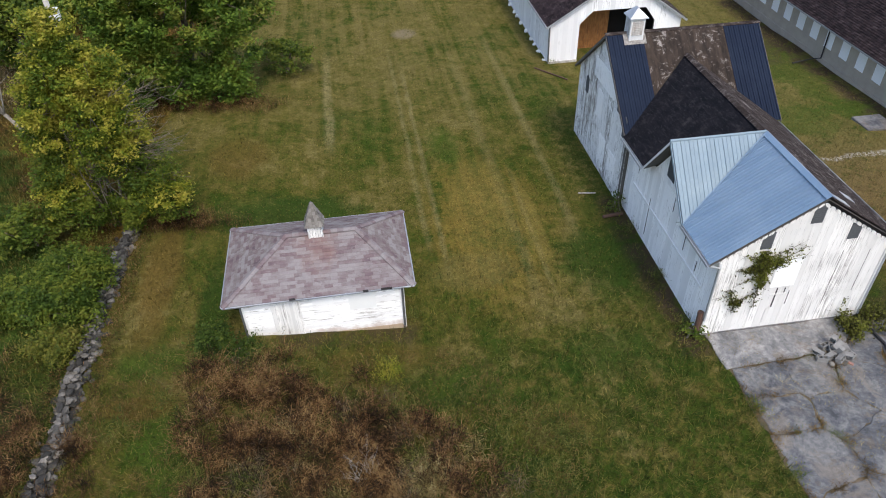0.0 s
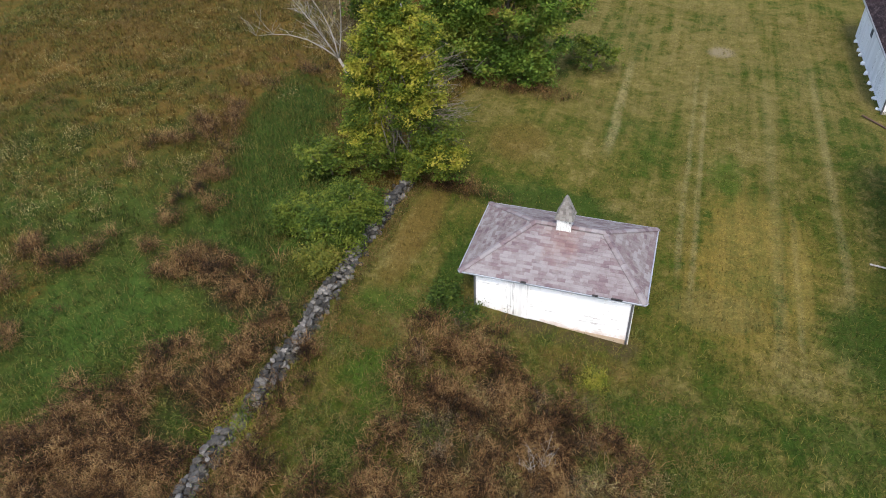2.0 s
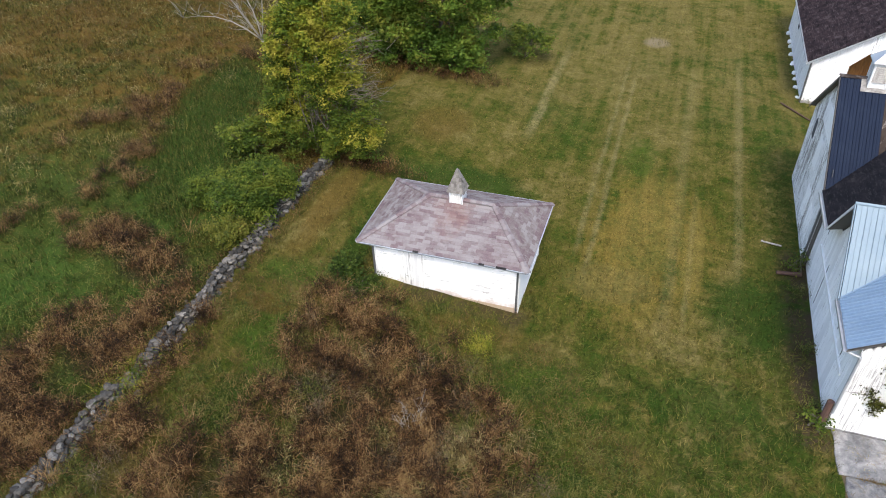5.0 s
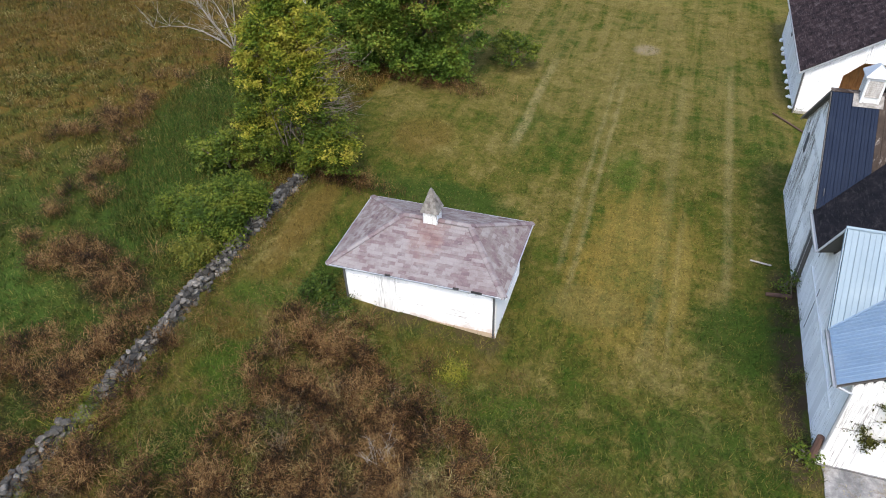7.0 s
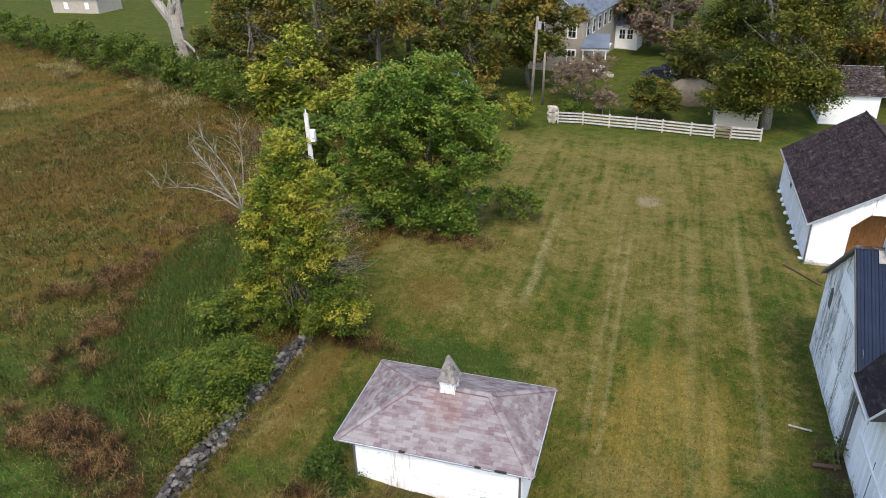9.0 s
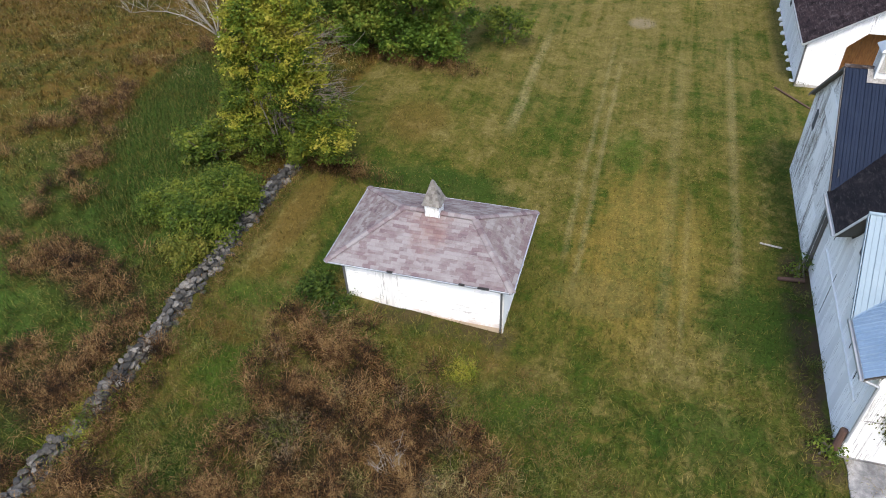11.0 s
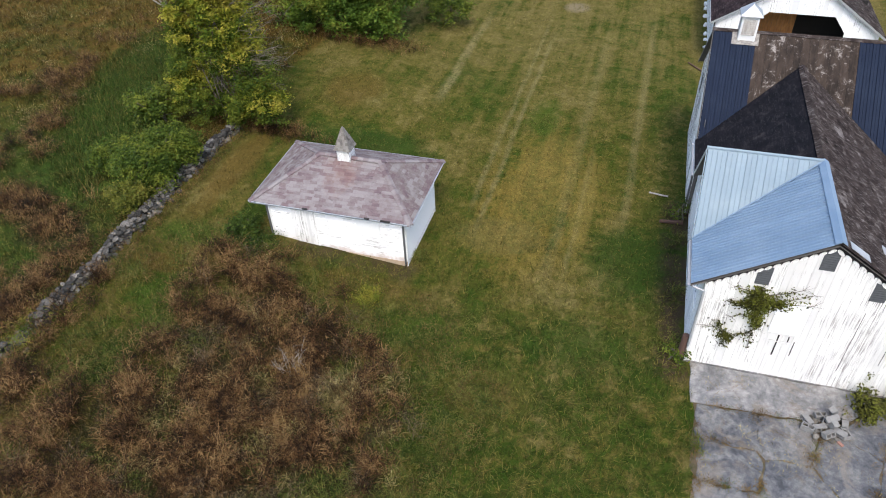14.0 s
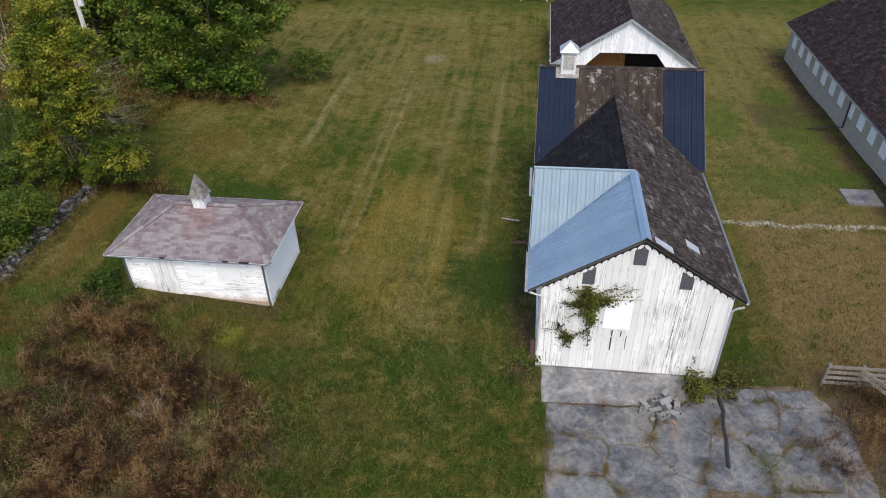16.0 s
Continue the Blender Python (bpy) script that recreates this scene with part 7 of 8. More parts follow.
    tree("maple_tree", (-10.2, 41.6), [(-10.2, 41.3, 6.45, 4.3, 3.8, 3.9), (-7.4, 41.2, 5.85, 2.8, 2.8, 3.3), (-13.4, 41.6, 5.45, 3.0, 2.8, 3.2), (-9.4, 41.6, 9.45, 2.6, 2.5, 2.2), (-7.2, 40.8, 3.2, 1.9, 1.8, 2.2), (-11.6, 39.6, 3.4, 2.8, 1.8, 2.4), (-12.0, 42.0, 8.55, 2.2, 2.2, 2.0), (-14.5, 40.8, 2.6, 1.9, 1.6, 1.8), (-10.2, 39.6, 1.9, 3.6, 1.5, 1.6), (-8.2, 39.9, 1.7, 1.8, 1.4, 1.4), (-13.0, 39.8, 1.6, 2.0, 1.4, 1.3)],
         100000, 0.115, M_LEAF_MAPLE, "dense dark green maple tree at the lawn's edge", trunk=0.3, seed=5, cluster=0.62, limbs=22, fill=0.38, each=150)
    bush((-12.4, 20.2), 1.9, 1.6, 10500, M_LEAF_BUSH, "bright green bush leaning on the stone wall", 31, 0.065)
    bush((-12.15, 22.1), 2.0, 1.6, 10000, M_LEAF_BUSH, "bright green bush by the stone wall", 32, 0.065)
    bush((-14.4, 21.6), 1.4, 1.5, 5000, M_LEAF_BUSH, "low green bush in the field", 33, 0.065)
    bush((-12.0, 18.9), 1.3, 1.05, 5200, M_LEAF_OLIVE, "yellow-green bush on the stone wall", 34, 0.065)
    bush((-15.0, 25.8), 2.0, 1.5, 3600, M_LEAF_BUSH, "green bush under the tree", 35)
    bush((-4.6, 44.6), 1.9, 1.9, 4200, M_LEAF_BUSH, "rounded bush with russet stems on the lawn", 36)
    bush((-6.3, 18.9), 0.8, 0.8, 2600, M_LEAF_DARK, "green bush at the shed's corner", 37, 0.07)
    bush((-5.3, 18.4), 0.6, 0.6, 1300, M_LEAF_DARK, "low leafy bush before the shed", 42, 0.06)
    bush((18.5, 16.3), 0.7, 0.6, 1100, M_LEAF_VINE, "straggly bush at the barn's corner", 38, 0.06)
    bush((19.6, 16.3), 0.55, 0.65, 1000, M_LEAF_VINE, "straggly bush at the barn's corner", 39, 0.06)
    bush((12.15, 16.9), 0.6, 0.35, 350, M_LEAF_BUSH, "weedy bush at the barn's corner", 40, 0.06)
    bush((12.1, 25.6), 0.7, 0.4, 350, M_LEAF_BUSH, "weedy bush at the barn wall", 41, 0.06)
    # grey skeleton of a shrub in the thicket
    snag = thing("dead_shrub", (-1.0, 12.5, ground(-1.0, 12.5)), "bare grey dead shrub in the dry thicket", "shrub")
    geo = Geo()
    for k in range(16):
        a = Vector((-1.0 + r.uniform(-0.3, 0.3), 12.5 + r.uniform(-0.3, 0.3), ground(-1.0, 12.5) - 0.05))
        pts = limb(geo, r, a, a + Vector((r.uniform(-0.7, 0.7), r.uniform(-0.6, 0.6), r.uniform(0.7, 1.5))), 0.014, 0.004, 0.1)
        for s in (2, 3):
            limb(geo, r, pts[s], pts[s] + Vector((r.uniform(-0.35, 0.35), r.uniform(-0.35, 0.35), r.uniform(0.1, 0.4))), 0.008, 0.003, 0.1, 3)
    part("stem", geo, M_DEAD, snag)


def build_vine():
    vine = thing("climbing_vine", (14.3, 16.9, 3.0), "green vine with bare runners climbing the white gable", "vine")
    rng, r = np.random.default_rng(6), random.Random(6)
    y = Y_S - 0.06
    stems = Geo()
    runs = [[(14.36, 1.36), (14.30, 1.95), (14.34, 2.43), (14.32, 3.0), (14.15, 3.43), (14.07, 3.86), (14.13, 4.08)], [(14.29, 3.33), (14.68, 3.59), (14.99, 3.72), (15.45, 3.98), (15.71, 4.16)],
            [(14.12, 3.37), (13.62, 3.27), (13.24, 3.3)], [(14.07, 3.86), (13.65, 3.94), (13.35, 4.0)], [(14.30, 2.01), (13.92, 1.92), (13.5, 1.64), (13.3, 1.98), (12.75, 2.04)],
            [(14.40, 3.84), (14.95, 4.06), (15.33, 4.27)], [(14.29, 2.94), (13.83, 2.84), (13.51, 2.62)], [(13.5, 1.64), (13.18, 2.38)], [(14.85, 3.54), (15.3, 3.62), (15.82, 3.68)], [(13.55, 1.64), (13.58, 1.22)]]
    pts = []
    for n, run in enumerate(runs):
        p3 = [Vector((x, y - r.uniform(0, 0.05), z)) for x, z in run]
        stems.tube(p3, [0.016 - 0.010 * i / len(p3) for i in range(len(p3))], 5)
        for i, (a, b) in enumerate(zip(p3, p3[1:])):
            dense = (110 if i > 1 else 25) if n == 0 else (110, 80, 25, 12)[min(i, 3)] if n == 1 else (45, 45, 25, 8)[min(i, 3)] if n == 4 else (14 if n == 8 else 60) if i == 0 else 16
            s = rng.uniform(0, 1, dense)[:, None]
            c = np.array(a) + s * (np.array(b) - np.array(a))
            pts.append(c + rng.normal(0, 1, (dense, 3)) * np.array([0.13, 0.05, 0.10]) - np.array([0, 0.05, 0]))
        end = p3[-1]
        for _ in range(5):
            stems.tube([end, end + Vector((r.uniform(-0.35, 0.35), -0.02, r.uniform(-0.2, 0.3)))], [0.006, 0.003], 4)
    for cx, cz, k, wx, wz in ((14.2, 3.35, 700, 0.20, 0.17), (14.15, 3.7, 400, 0.18, 0.16), (14.62, 3.56, 420, 0.22, 0.10), (13.8, 3.35, 200, 0.22, 0.07), (14.33, 2.75, 260, 0.11, 0.22), (13.52, 1.70, 170, 0.13, 0.12), (13.22, 2.2, 40, 0.05, 0.14)):
        pts.append(np.array([cx, y - 0.08, cz]) + rng.normal(0, 1, (k, 3)) * np.array([wx, 0.06, wz]))
    pts.append(np.array([18.35, y - 0.02, 1.0]) + rng.normal(0, 1, (25, 3)) * np.array([0.05, 0.02, 0.14]))
    all_pts = np.concatenate(pts)
    all_pts[:, 1] = np.minimum(all_pts[:, 1], Y_S - 0.05)
    part("runners", stems, M_BARK, vine)
    soup("leaves", leaf_quads(rng, all_pts, 0.05, 0.0), 4, M_LEAF_VINE, vine)


build_lawn()
build_field()
build_weeds()
build_near_trees()
build_vine()


# ---------- fence, poles and the far side of the lawn ----------
def build_fence():
    fence = thing("board_fence", (3.5, 68, -0.5), "faded white four-board fence across the lawn's end", "fence")
    posts = [(-5.51, 68.65), (-3.06, 68.49), (-0.52, 68.27), (1.98, 67.97), (4.39, 67.68), (6.93, 67.35), (8.95, 66.95), (10.33, 66.85), (12.83, 66.7)]
    rng = random.Random(3)
    for x, y in posts:
        z = ground(x, y)
        part("post", Geo().bevelled(x - 0.07, x + 0.07, y - 0.07, y + 0.07, z - 0.1, z + 1.28, 0.02), M_FENCE, fence)
    for i, ((xa, ya), (xb, yb)) in enumerate(zip(posts, posts[1:])):
        brown = i == 6
        for k in range(4):
            za, zb = ground(xa, ya) + 0.16 + 0.29 * k, ground(xb, yb) + 0.16 + 0.29 * k
            j = rng.uniform(-0.02, 0.02)
            geo = Geo().slab([(xa, ya - 0.08, za + j), (xb, yb - 0.08, zb), (xb, yb - 0.08, zb + 0.15), (xa, ya - 0.08, za + 0.15 + j)], (0, -0.03, 0))
            part("board", geo, M_GATE if brown else M_FENCE, fence, "brown gate board" if brown else "")
    pillar = thing("stone_pillar", (-6.1, 68.7, -0.5), "squat tan stone gate pillar", "pillar")
    r2 = random.Random(9)
    for k in range(6):
        for i in range(2):
            z = ground(-6.1, 68.7) + 0.14 + 0.27 * k
            m = pose(-6.1 + (i - 0.5) * 0.36, 68.7, z, 0, 0, 90 * (k % 2))
            part("stone", Geo().rock(r2, (0.52, 0.80, 0.40), m), M_HOUSE, pillar)


def build_poles():
    pole = thing("utility_pole", (-13.85, 34.0, ground(-13.85, 34)), "pale wooden utility pole with white transformer box", "utility pole")
    part("shaft", Geo().tube([(-13.85, 34, ground(-13.85, 34)), (-13.85, 34, 9.9)], [0.16, 0.12], 10), M_POLE_PALE, pole, smooth=True)
    part("box", Geo().bevelled(-13.70, -13.44, 33.88, 34.12, 8.4, 9.05, 0.03), M_TRIM, pole, "white metal box")
    part("insulator", Geo().tube([(-13.85, 34, 9.9), (-13.85, 34, 10.15)], [0.05, 0.02], 6), M_CLEAN, pole)
    far = thing("utility_pole", (-8.9, 72.1, ground(-8.9, 72.1)), "tall weathered utility pole behind the fence", "utility pole")
    part("shaft", Geo().tube([(-8.9, 72.1, ground(-8.9, 72.1)), (-8.45, 72.1, 9.1)], [0.17, 0.13], 10), M_POLE, far, smooth=True)
    part("arm", Geo().tube([(-8.5, 72.1, 8.7), (-7.0, 73.0, 8.0)], [0.04, 0.02], 6), M_POLE, far)
    part("transformer", Geo().tube([(-8.2, 72.0, 7.9), (-8.2, 72.0, 8.6)], [0.16, 0.16], 10), M_GUTTER, far)
    short = thing("utility_pole", (-8.1, 74.5, ground(-8.1, 74.5)), "short weathered pole behind the fence", "utility pole")
    part("shaft", Geo().tube([(-8.1, 74.5, ground(-8.1, 74.5)), (-8.0, 74.5, 5.2)], [0.13, 0.11], 8), M_POLE, short, smooth=True)


def window(parent, plane, a, b, wide, high, sash=True):
    w = part("window", plane.solid(Geo(), [(a - wide / 2 - 0.12, b - 0.12), (a + wide / 2 + 0.12, b - 0.12), (a + wide / 2 + 0.12, b + high + 0.12), (a - wide / 2 - 0.12, b + high + 0.12)], 0.0, 0.06), M_CLEAN, parent, "white window frame")
    for i in range(2):
        for j in range(2):
            x0, y0 = a - wide / 2 + i * wide / 2 + 0.03, b + j * high / 2 + 0.03
            part("pane", plane.solid(Geo(), [(x0, y0), (x0 + wide / 2 - 0.06, y0), (x0 + wide / 2 - 0.06, y0 + high / 2 - 0.06), (x0, y0 + high / 2 - 0.06)], 0.062, 0.07), M_GLASS, w)


def gable_house(name, label, x0, x1, y0, y1, zb, eave, rise, wall, roof, along="y", turn=0.0, category="house", over=0.35):
    """A plain gabled building; its ridge runs along y or x. Returns the thing and its four wall planes."""
    cx, cy = (x0 + x1) / 2, (y0 + y1) / 2
    th = thing(name, (cx, cy, zb), label, category)
    geo = Geo()
    if along == "y":
        geo.slab([(x0, y0, zb), (x1, y0, zb), (x1, y0, eave), (cx, y0, eave + rise), (x0, y0, eave)], (0, y1 - y0, 0))
    else:
        geo.slab([(x0, y0, zb), (x0, y1, zb), (x0, y1, eave), (x0, cy, eave + rise), (x0, y0, eave)], (x1 - x0, 0, 0))
    part("wall", geo, wall, th)
    half = (x1 - x0) / 2 if along == "y" else (y1 - y0) / 2
    k = rise / half
    for s in (-1, 1):
        if along == "y":
            e = cx + s * (half + over)
            pts = [(e, y0 - over, eave - over * k), (e, y1 + over, eave - over * k), (cx, y1 + over, eave + rise), (cx, y0 - over, eave + rise)]
            pl = Plane(pts[1] if s < 0 else pts[0], (0, s, 0), (cx - e, 0, rise + over * k))
        else:
            e = cy + s * (half + over)
            pts = [(x0 - over, e, eave - over * k), (x1 + over, e, eave - over * k), (x1 + over, cy, eave + rise), (x0 - over, cy, eave + rise)]
            pl = Plane(pts[0] if s < 0 else pts[1], (-s, 0, 0), (0, cy - e, rise + over * k))
        poly = pl.flat(pts)
        part("roof_deck", pl.solid(Geo(), poly, 0.01, 0.10), M_TRIM, th)
        pl.o = pl.o + pl.n * 0.105
        courses("roof", th, pl, poly, 0.25, roof, 0.02, "", 1.2)
    walls = {"s": Plane((x0, y0, zb), (1, 0, 0), (0, 0, 1)), "e": Plane((x1, y0, zb), (0, 1, 0), (0, 0, 1)), "w": Plane((x0, y1, zb), (0, -1, 0), (0, 0, 1)), "n": Plane((x1, y1, zb), (-1, 0, 0), (0, 0, 1))}
    return th, walls


def build_far_houses():
    z = -0.5
    house, w = gable_house("farmhouse", "two-storey tan stone farmhouse with blue-grey roof", -13.5, -5.9, 90.0, 107.0, z, 6.2, 2.8, M_HOUSE, M_SLATE)
    for a, b in ((6.1, 4.3), (6.1, 1.2), (2.0, 4.3)):
        window(house, w["s"], a, b, 0.95, 1.6)
    for a in (1.5, 4.2, 6.9, 9.6, 12.2):
        window(house, w["e"], a, 4.4, 0.9, 1.6)
    part("chimney", Geo().bevelled(-8.6, -7.9, 95.4, 96.1, 7.6, 10.0, 0.04), M_BRICK, house, "red brick chimney")
    wing, ww = gable_house("house_wing", "small white house wing with grey roof", -5.85, -2.7, 106.0, 109.5, z, 3.0, 1.2, M_CLEAN, M_SLATE, "x")
    for a in (1.0, 2.1):
        window(wing, ww["s"], a, 1.5, 0.8, 1.3)
    spin = Matrix.Translation((-5.9, 90, 0)) @ Matrix.Rotation(radians(-9), 4, "Z") @ Matrix.Translation((5.9, -90, 0))
    for ob in (house, wing):
        ob.matrix_basis = spin @ ob.matrix_basis
    porch = thing("porch", (-4.4, 89.5, z), "white columned porch with dark grey roof", "porch")
    part("deck", Geo().box(-5.8, -2.9, 88.0, 92.0, z, 0.1), M_HOUSE, porch, "stone porch deck")
    part("roof", Geo().slab([(-6.0, 87.7, 3.0), (-2.6, 87.7, 3.0), (-2.9, 92.0, 3.9), (-5.9, 92.0, 3.9)], (0, 0, 0.16)), M_SLATE, porch)
    part("cornice", Geo().box(-5.9, -2.7, 87.8, 92.0, 2.78, 2.98), M_CLEAN, porch)
    for x in (-5.7, -4.4, -3.0):
        part("column", Geo().tube([(x, 88.1, 0.1), (x, 88.1, 2.8)], [0.11, 0.09], 8), M_CLEAN, porch)
    for k in range(9):
        part("baluster", Geo().box(-5.5 + 0.3 * k, -5.44 + 0.3 * k, 88.05, 88.11, 0.1, 0.95), M_CLEAN, porch)
    part("rail", Geo().box(-5.7, -3.0, 88.04, 88.12, 0.95, 1.03), M_CLEAN, porch)
    for k in range(3):
        part("step", Geo().box(-2.9 + 0.32 * k, -2.58 + 0.32 * k, 88.4, 90.0, z, -0.05 - 0.15 * k), M_HOUSE, porch)
    for x, y, turn, body, label in ((3.6, 87.6, 8, M_CAR, "dark blue parked car with pale bonnet beyond the fence"), (5.6, 91.5, -4, M_CAR, "dark parked car under the trees")):
        build_car(x, y, turn, body, label)
    shed, _ = gable_house("low_shed", "low cream shed wall under the tree behind the fence", 9.0, 12.8, 70.0, 73.0, -0.6, 1.25, 0.5, M_CREAM, M_BROWN, "x", category="shed", over=0.15)
    white, ww = gable_house("white_outbuilding", "white outbuilding with brown metal roof beyond the barns", 18.4, 23.2, 73.4, 79.0, -0.6, 2.5, 1.9, M_CLEAN, M_BROWN, "x", category="shed", over=0.25)
    back, bw = gable_house("white_house", "white house with blue-grey roof hidden behind the trees", -23.4, -13.9, 59.5, 66.0, 0.3, 3.2, 2.2, M_CLEAN, M_SLATE, "x")
    window(back, bw["s"], 4.5, 1.2, 0.9, 1.4)
    stone, sw = gable_house("stone_outbuilding", "plain grey stone outbuilding across the field", -112.0, -101.0, 114.5, 121.0, 1.0, 4.6, 2.5, M_STUCCO, M_SLATE, "x")
    for a in (3.0, 8.0):
        part("window", sw["s"].solid(Geo(), [(a, 1.4), (a + 0.9, 1.4), (a + 0.9, 2.6), (a, 2.6)], 0.0, 0.06), M_CLEAN, stone, "white shutter")
    mound = thing("earth_mound", (7.0, 78.3, -0.5), "mound of bare tan earth under the tree", "mound")
    part("soil", Geo().rock(random.Random(12), (5.0, 4.0, 3.2), pose(7.0, 78.6, 0.4)), M_TAN, mound, smooth=True)


def build_car(x, y, turn, body, label):
    car = thing("parked_car", (x, y, ground(x, y)), label, "car")
    m = pose(x, y, ground(x, y), 0, 0, turn)
    hull = [(-2.2, 0.35), (-2.25, 0.7), (-2.1, 0.92), (-1.2, 1.0), (1.0, 0.98), (2.1, 0.86), (2.25, 0.6), (2.2, 0.35)]
    part("body", Geo().slab([m @ Vector((a, -0.85, b)) for a, b in hull], m.to_3x3() @ Vector((0, 1.7, 0))), body, car)
    glass = [(-1.7, 0.98), (-1.2, 1.42), (0.35, 1.45), (1.05, 0.98)]
    part("cabin", Geo().slab([m @ Vector((a, -0.72, b)) for a, b in glass], m.to_3x3() @ Vector((0, 1.44, 0))), M_GLASS, car, "dark glass cabin")
    part("roof", Geo().slab([m @ Vector((a, -0.70, b)) for a, b in ((-1.25, 1.42), (-1.2, 1.47), (0.3, 1.5), (0.4, 1.45))], m.to_3x3() @ Vector((0, 1.4, 0))), body, car)
    part("bonnet", Geo().slab([m @ Vector((a, -0.8, b)) for a, b in ((1.1, 0.985), (2.1, 0.87), (2.1, 0.90), (1.1, 1.015))], m.to_3x3() @ Vector((0, 1.6, 0))), M_CAR_PALE, car, "pale bonnet")
    for a in (-1.4, 1.4):
        for s in (-0.87, 0.87):
            wheel = part("wheel", Geo().tube([m @ Vector((a, s - 0.1, 0.33)), m @ Vector((a, s + 0.1, 0.33))], [0.33, 0.33], 14), M_RUBBER, car)
            part("rim", Geo().tube([m @ Vector((a, s - 0.11, 0.33)), m @ Vector((a, s + 0.11, 0.33))], [0.2, 0.2], 10), M_CAR_PALE, wheel)
    for s in (-0.65, 0.65):
        part("headlight", Geo().box(2.18, 2.26, s - 0.15, s + 0.15, 0.62, 0.75, m), M_CLEAN, car)


def big(name, x, y, high, wide, leaves, leaf, label, seed, low=0.25, size=0.22, trunk=0.35, bark=None, group=""):
    r = random.Random(seed)
    z = ground(x, y)
    blobs = []
    for k in range(16):
        a, q = r.uniform(0, 6.28), r.uniform(0, 1) ** 1.35
        h = z + high * (low + (0.92 - low) * q)
        reach = wide * (0.75 - 0.45 * abs(q - 0.4)) * r.uniform(0.3, 1.0)
        s = wide * r.uniform(0.32, 0.5)
        blobs.append((x + reach * math.cos(a), y + reach * math.sin(a), h, s, s, s * 0.75))
    return tree(name, (x, y), blobs, leaves, size, leaf, label, "tree", trunk, 0.3, 1, bark, seed, 0.95, 24, 0.25, group, 110)


def build_far_trees():
    tree("tree", (13.6, 70.8), [(10.4, 69.4, 3.4, 2.4, 1.7, 2.2), (15.8, 69.6, 3.6, 2.8, 2.0, 2.6), (12.6, 68.9, 3.6, 2.6, 1.5, 2.0), (13, 71, 8.2, 5.4, 3.6, 3.2), (9.4, 72.4, 8.0, 2.8, 2.8, 2.8), (17.4, 72, 8.6, 2.8, 2.6, 2.8), (13, 72, 12.8, 5.0, 4.0, 3.4), (12.2, 69.6, 3.0, 2.2, 1.6, 1.5), (9.6, 69.7, 2.3, 2.2, 0.9, 0.9), (12.6, 69.7, 2.1, 2.0, 0.9, 1.1), (17.0, 70.6, 2.4, 2.2, 1.2, 1.4), (13.0, 68.6, 5.6, 3.2, 1.6, 1.6), (10.8, 69.3, 1.6, 2.2, 0.5, 0.5)],
         70000, 0.15, M_LEAF_OLIVE, "large spreading tree with thinning olive leaves by the fence", trunk=0.5, bark=M_DEAD, seed=51, cluster=1.0, limbs=34, fill=0.25, each=170)
    big("tree", 21.5, 83.0, 13.0, 4.5, 10500, M_LEAF_ORANGE, "tree turning orange and yellow above the outbuilding", 52, 0.2)
    big("tree", 6.5, 80.0, 8.0, 3.4, 6750, M_LEAF_OAK, "olive-green tree beyond the fence", 53, 0.15)
    bush((3.4, 71.6), 4.3, 2.4, 13000, M_LEAF_OAK, "dark rounded evergreen bush behind the fence", 54, 0.14)
    bush((-4.6, 76.0), 5.2, 4.2, 9500, M_LEAF_RUST, "russet shrub with thin leaves behind the fence", 55, 0.12)
    bush((-1.2, 72.2), 2.6, 1.8, 1700, M_LEAF_RUST, "russet shrub behind the fence", 56, 0.12)
    bush((-9.6, 66.0), 3.6, 2.0, 2300, M_LEAF_YELLOW, "arching yellow-green shrub at the lawn's end", 57, 0.12)
    bush((-4.6, 71.0), 1.8, 1.4, 1200, M_LEAF_BUSH, "green bush behind the fence", 58, 0.12)
    big("tree", -11.0, 82.0, 14.0, 6.0, 22000, M_LEAF_OAK, "tall olive-green tree beside the farmhouse", 59, 0.1)
    big("tree", -22.5, 56.8, 6.6, 3.6, 9750, M_LEAF_YELLOW, "yellow-green tree behind the maple", 60, 0.12)
    big("tree", -30.0, 61.5, 7.4, 4.6, 12750, M_LEAF_YELLOW, "yellowing tree at the field's edge", 61, 0.12)
    big("tree", -28.8, 79.0, 14.0, 6.0, 12750, M_LEAF_OAK, "tall forked tree with thinning crown", 62, 0.4, 0.2, 0.4)
    big("tree", -40.0, 71.0, 13.0, 6.5, 14250, M_LEAF_OAK, "broad dark tree at the field's edge", 63, 0.12)
    big("tree", -17.5, 53.0, 7.5, 3.0, 6900, M_LEAF_YELLOW, "thin yellow-green tree behind the pole", 64, 0.15)
    big("tree", -20.5, 45.0, 5.5, 2.4, 4500, M_LEAF_BUSH, "scrubby green tree by the maple", 65, 0.12)
    big("tree", -34.0, 84.0, 14.0, 6.0, 9000, M_LEAF_OAK, "tall dark tree beyond the field", 66, 0.1, 0.26)
    big("tree", -23.0, 88.0, 15.0, 6.5, 9000, M_LEAF_OAK, "tall dark tree beyond the field", 67, 0.1, 0.26)
    big("tree", -46.0, 84.0, 13.0, 6.0, 9000, M_LEAF_OAK, "tall dark tree behind the hedge", 68, 0.08, 0.26)
    big("tree", -50.0, 96.0, 14.0, 6.5, 8000, M_LEAF_OAK, "tall dark tree behind the hedge", 69, 0.08, 0.26)
    big("tree", -51.5, 86.5, 12.0, 4.6, 9000, M_LEAF_OAK, "dark tree behind the broken trunk", 70, 0.05, 0.24)
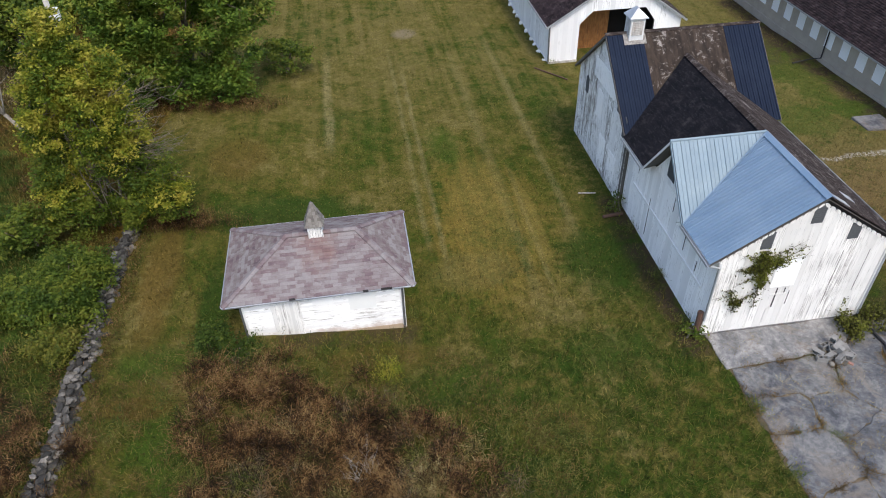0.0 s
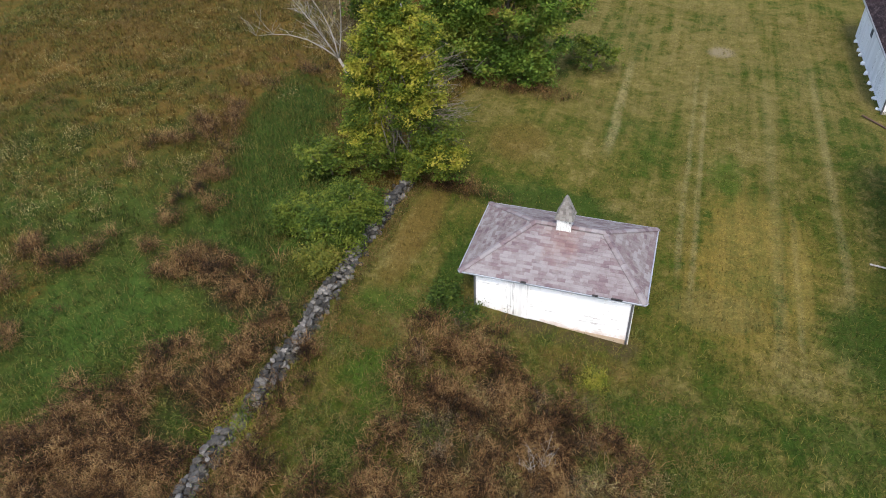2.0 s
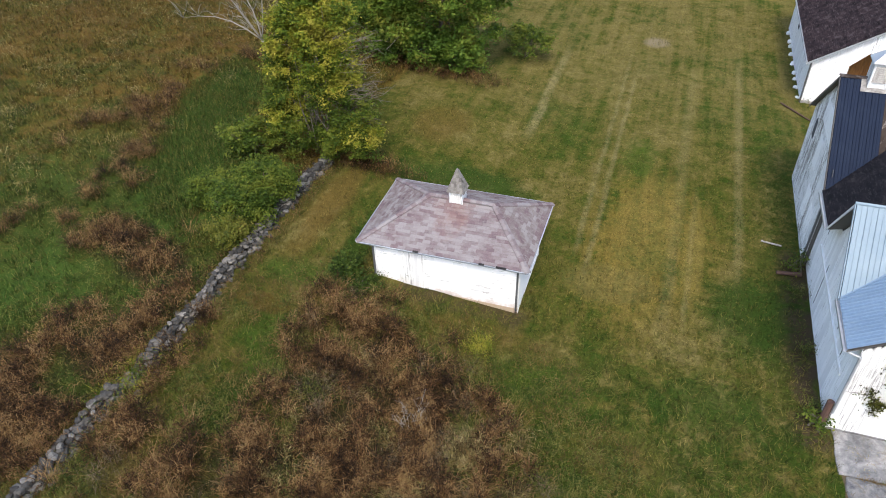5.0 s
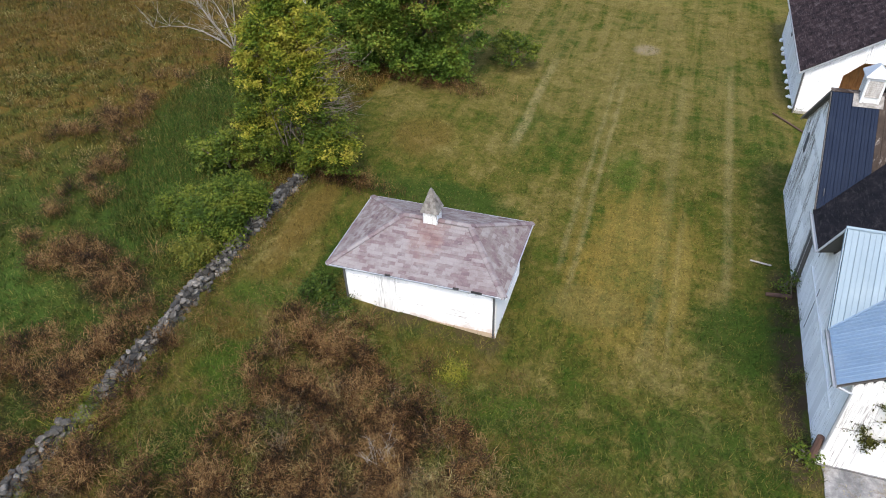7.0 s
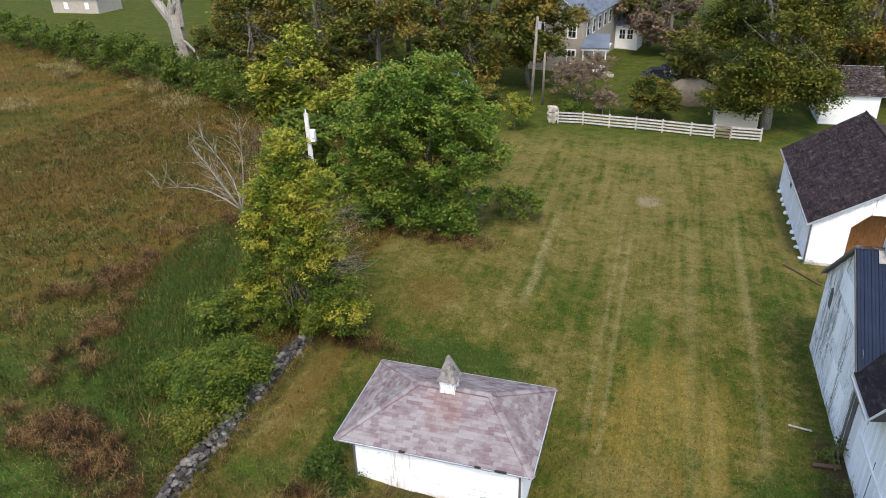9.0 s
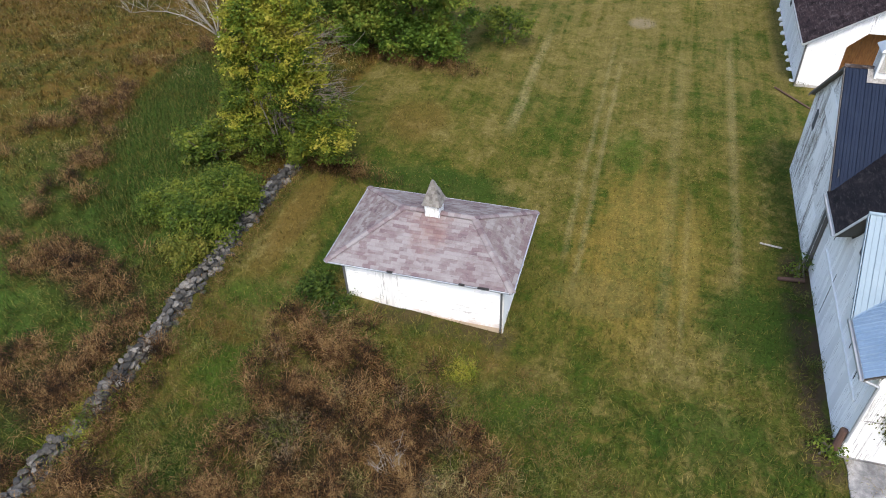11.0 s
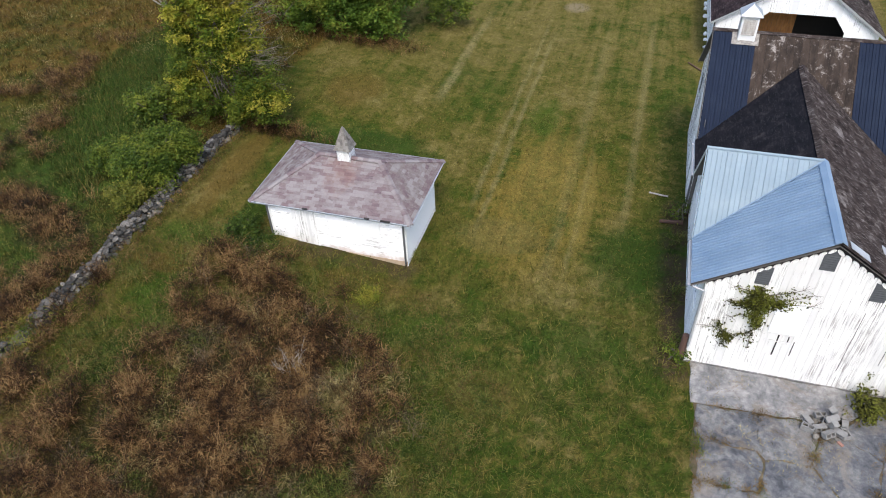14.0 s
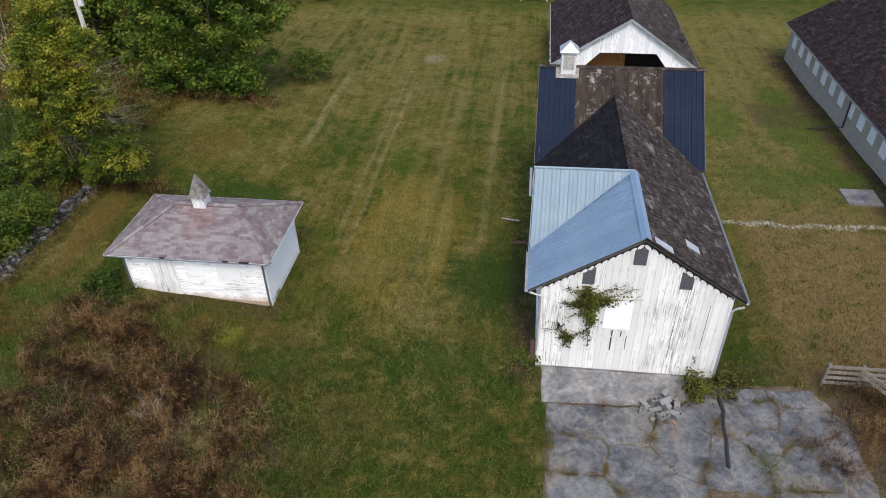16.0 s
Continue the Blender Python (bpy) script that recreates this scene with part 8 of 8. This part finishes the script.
    big("tree", -17.5, 78.0, 11.0, 4.6, 9000, M_LEAF_OAK, "dark tree behind the white house", 71, 0.08, 0.24)
    big("tree", -33.0, 74.0, 10.0, 4.4, 9000, M_LEAF_OLIVE, "yellowing tree behind the field's corner", 72, 0.08, 0.22)
    # storm-broken snag
    snag = thing("broken_tree", (-56.5, 79.9, ground(-56.5, 79.9)), "storm-broken grey tree trunk standing in the hedge", "tree")
    r, geo = random.Random(15), Geo()
    z = ground(-56.5, 79.9)
    limb(geo, r, (-56.5, 79.9, z - 0.2), (-57.2, 80, z + 5.6), 1.05, 0.75, 0.04, 6)
    limb(geo, r, (-57.2, 80, z + 4.6), (-61.5, 81, z + 9.0), 0.62, 0.42, 0.1, 6)
    limb(geo, r, (-61.5, 81, z + 9.0), (-62.5, 81, z + 14.0), 0.42, 0.2, 0.1, 5)
    for dx in (-0.6, 0.0, 0.5, 0.9):
        limb(geo, r, (-57.0 + dx, 80, z + 4.4), (-57.4 + 1.7 * dx, 80, z + 8.6 + 2 * dx), 0.5, 0.06, 0.05, 5)
    for k in range(9):
        a = Vector((-57.0 + r.uniform(-0.6, 0.6), 80 + r.uniform(-0.5, 0.5), z + r.uniform(2.5, 6.0)))
        limb(geo, r, a, a + Vector((r.uniform(-2.2, 1.6), r.uniform(-1, 1), r.uniform(0.6, 2.6))), 0.22, 0.04, 0.2, 5)
    limb(geo, r, (-56.4, 79.5, z + 3.0), (-53.0, 78, z + 0.5), 0.22, 0.1, 0.1, 5)
    part("trunk", geo, M_DEAD, snag)
    rng = np.random.default_rng(8)
    # hedge along the field
    blobs = []
    for s in [i / 33 for i in range(34)]:
        x, y = -98 + 64 * s, 88 - 27 * s
        blobs.append((x + r.uniform(-1, 1), y + r.uniform(-1, 1), ground(x, y) + r.uniform(0.9, 2.6), r.uniform(2.0, 3.4), r.uniform(1.5, 2.4), r.uniform(1.5, 3.0)))
    pts, _ = crown_points(rng, blobs, 34000, 0.8, 0.2)
    hedge = soup("field_hedge", leaf_quads(rng, pts, 0.17), 4, M_LEAF_BUSH)
    tagged(hedge, "overgrown green hedge along the field", "hedge", kind="stuff")
    # undergrowth between the trees beyond the field and the lawn
    blobs = []
    for ax, ay, bx, by, k in ((-54, 83, -36, 72, 22), (-38, 76, -14, 72, 30), (-30, 66, -15, 70, 14), (-62, 90, -44, 92, 16), (9, 84, 30, 82, 16)):
        for i in range(k):
            s = r.uniform(0, 1)
            x, y = ax + (bx - ax) * s + r.uniform(-2, 2), ay + (by - ay) * s + r.uniform(-2.5, 2.5)
            blobs.append((x, y, ground(x, y) + r.uniform(0.4, 2.2), r.uniform(1.2, 2.4), r.uniform(1.2, 2.2), r.uniform(0.9, 2.0)))
    pts, _ = crown_points(rng, blobs, 36000, 0.8, 0.25, 100)
    tagged(soup("undergrowth", leaf_quads(rng, pts, 0.18), 4, M_LEAF_OAK), "dark green undergrowth between the far trees", "undergrowth", kind="stuff")
    # woods all round the far side
    blobs, wood = [], Geo()
    for k in range(190):
        x = -95 + 190 * (k % 95) / 94 + r.uniform(-3, 3)
        y = r.uniform(108, 140) if -14 < x < 8 else r.uniform(94, 135)
        if -106 < x < -60:
            y += 30
        h = r.uniform(11, 18)
        z = ground(x, y)
        limb(wood, r, (x, y, z - 0.2), (x + r.uniform(-1, 1), y, z + h * 0.8), 0.35, 0.1, 0.04, 5)
        for j in range(5):
            blobs.append((x + r.uniform(-3, 3), y + r.uniform(-3, 3), z + h * r.uniform(0.15, 0.85), r.uniform(2.2, 3.6), r.uniform(2.2, 3.6), r.uniform(1.8, 3.0)))
    pts, _ = crown_points(rng, blobs, 85000, 1.2, 0.25)
    woods = tagged(soup("far_woods", leaf_quads(rng, pts, 0.5), 4, M_LEAF_OAK), "dark autumn woods beyond the farm", "woods", kind="stuff")
    part("trunks", wood, M_BARK, woods, smooth=True)
    for k, (x, y, h) in enumerate(((4.0, 101.0, 13.0), (-1.0, 106.0, 14.0), (14.0, 98.0, 13.0))):
        big("tree", x, y, h, 5.0, 6000, M_LEAF_RUST if k < 2 else M_LEAF_OAK, "tree with russet autumn leaves beyond the house", 80 + k, 0.15, 0.24)
    for k, (x, y) in enumerate(((27.0, 84.0), (34.0, 80.0), (42.0, 74.0), (50.0, 66.0))):
        big("tree", x, y, 12.0, 5.0, 5000, M_LEAF_OAK, "olive-green tree behind the barns", 90 + k, 0.12, 0.24)


build_fence()
build_poles()
build_far_houses()
build_far_trees()
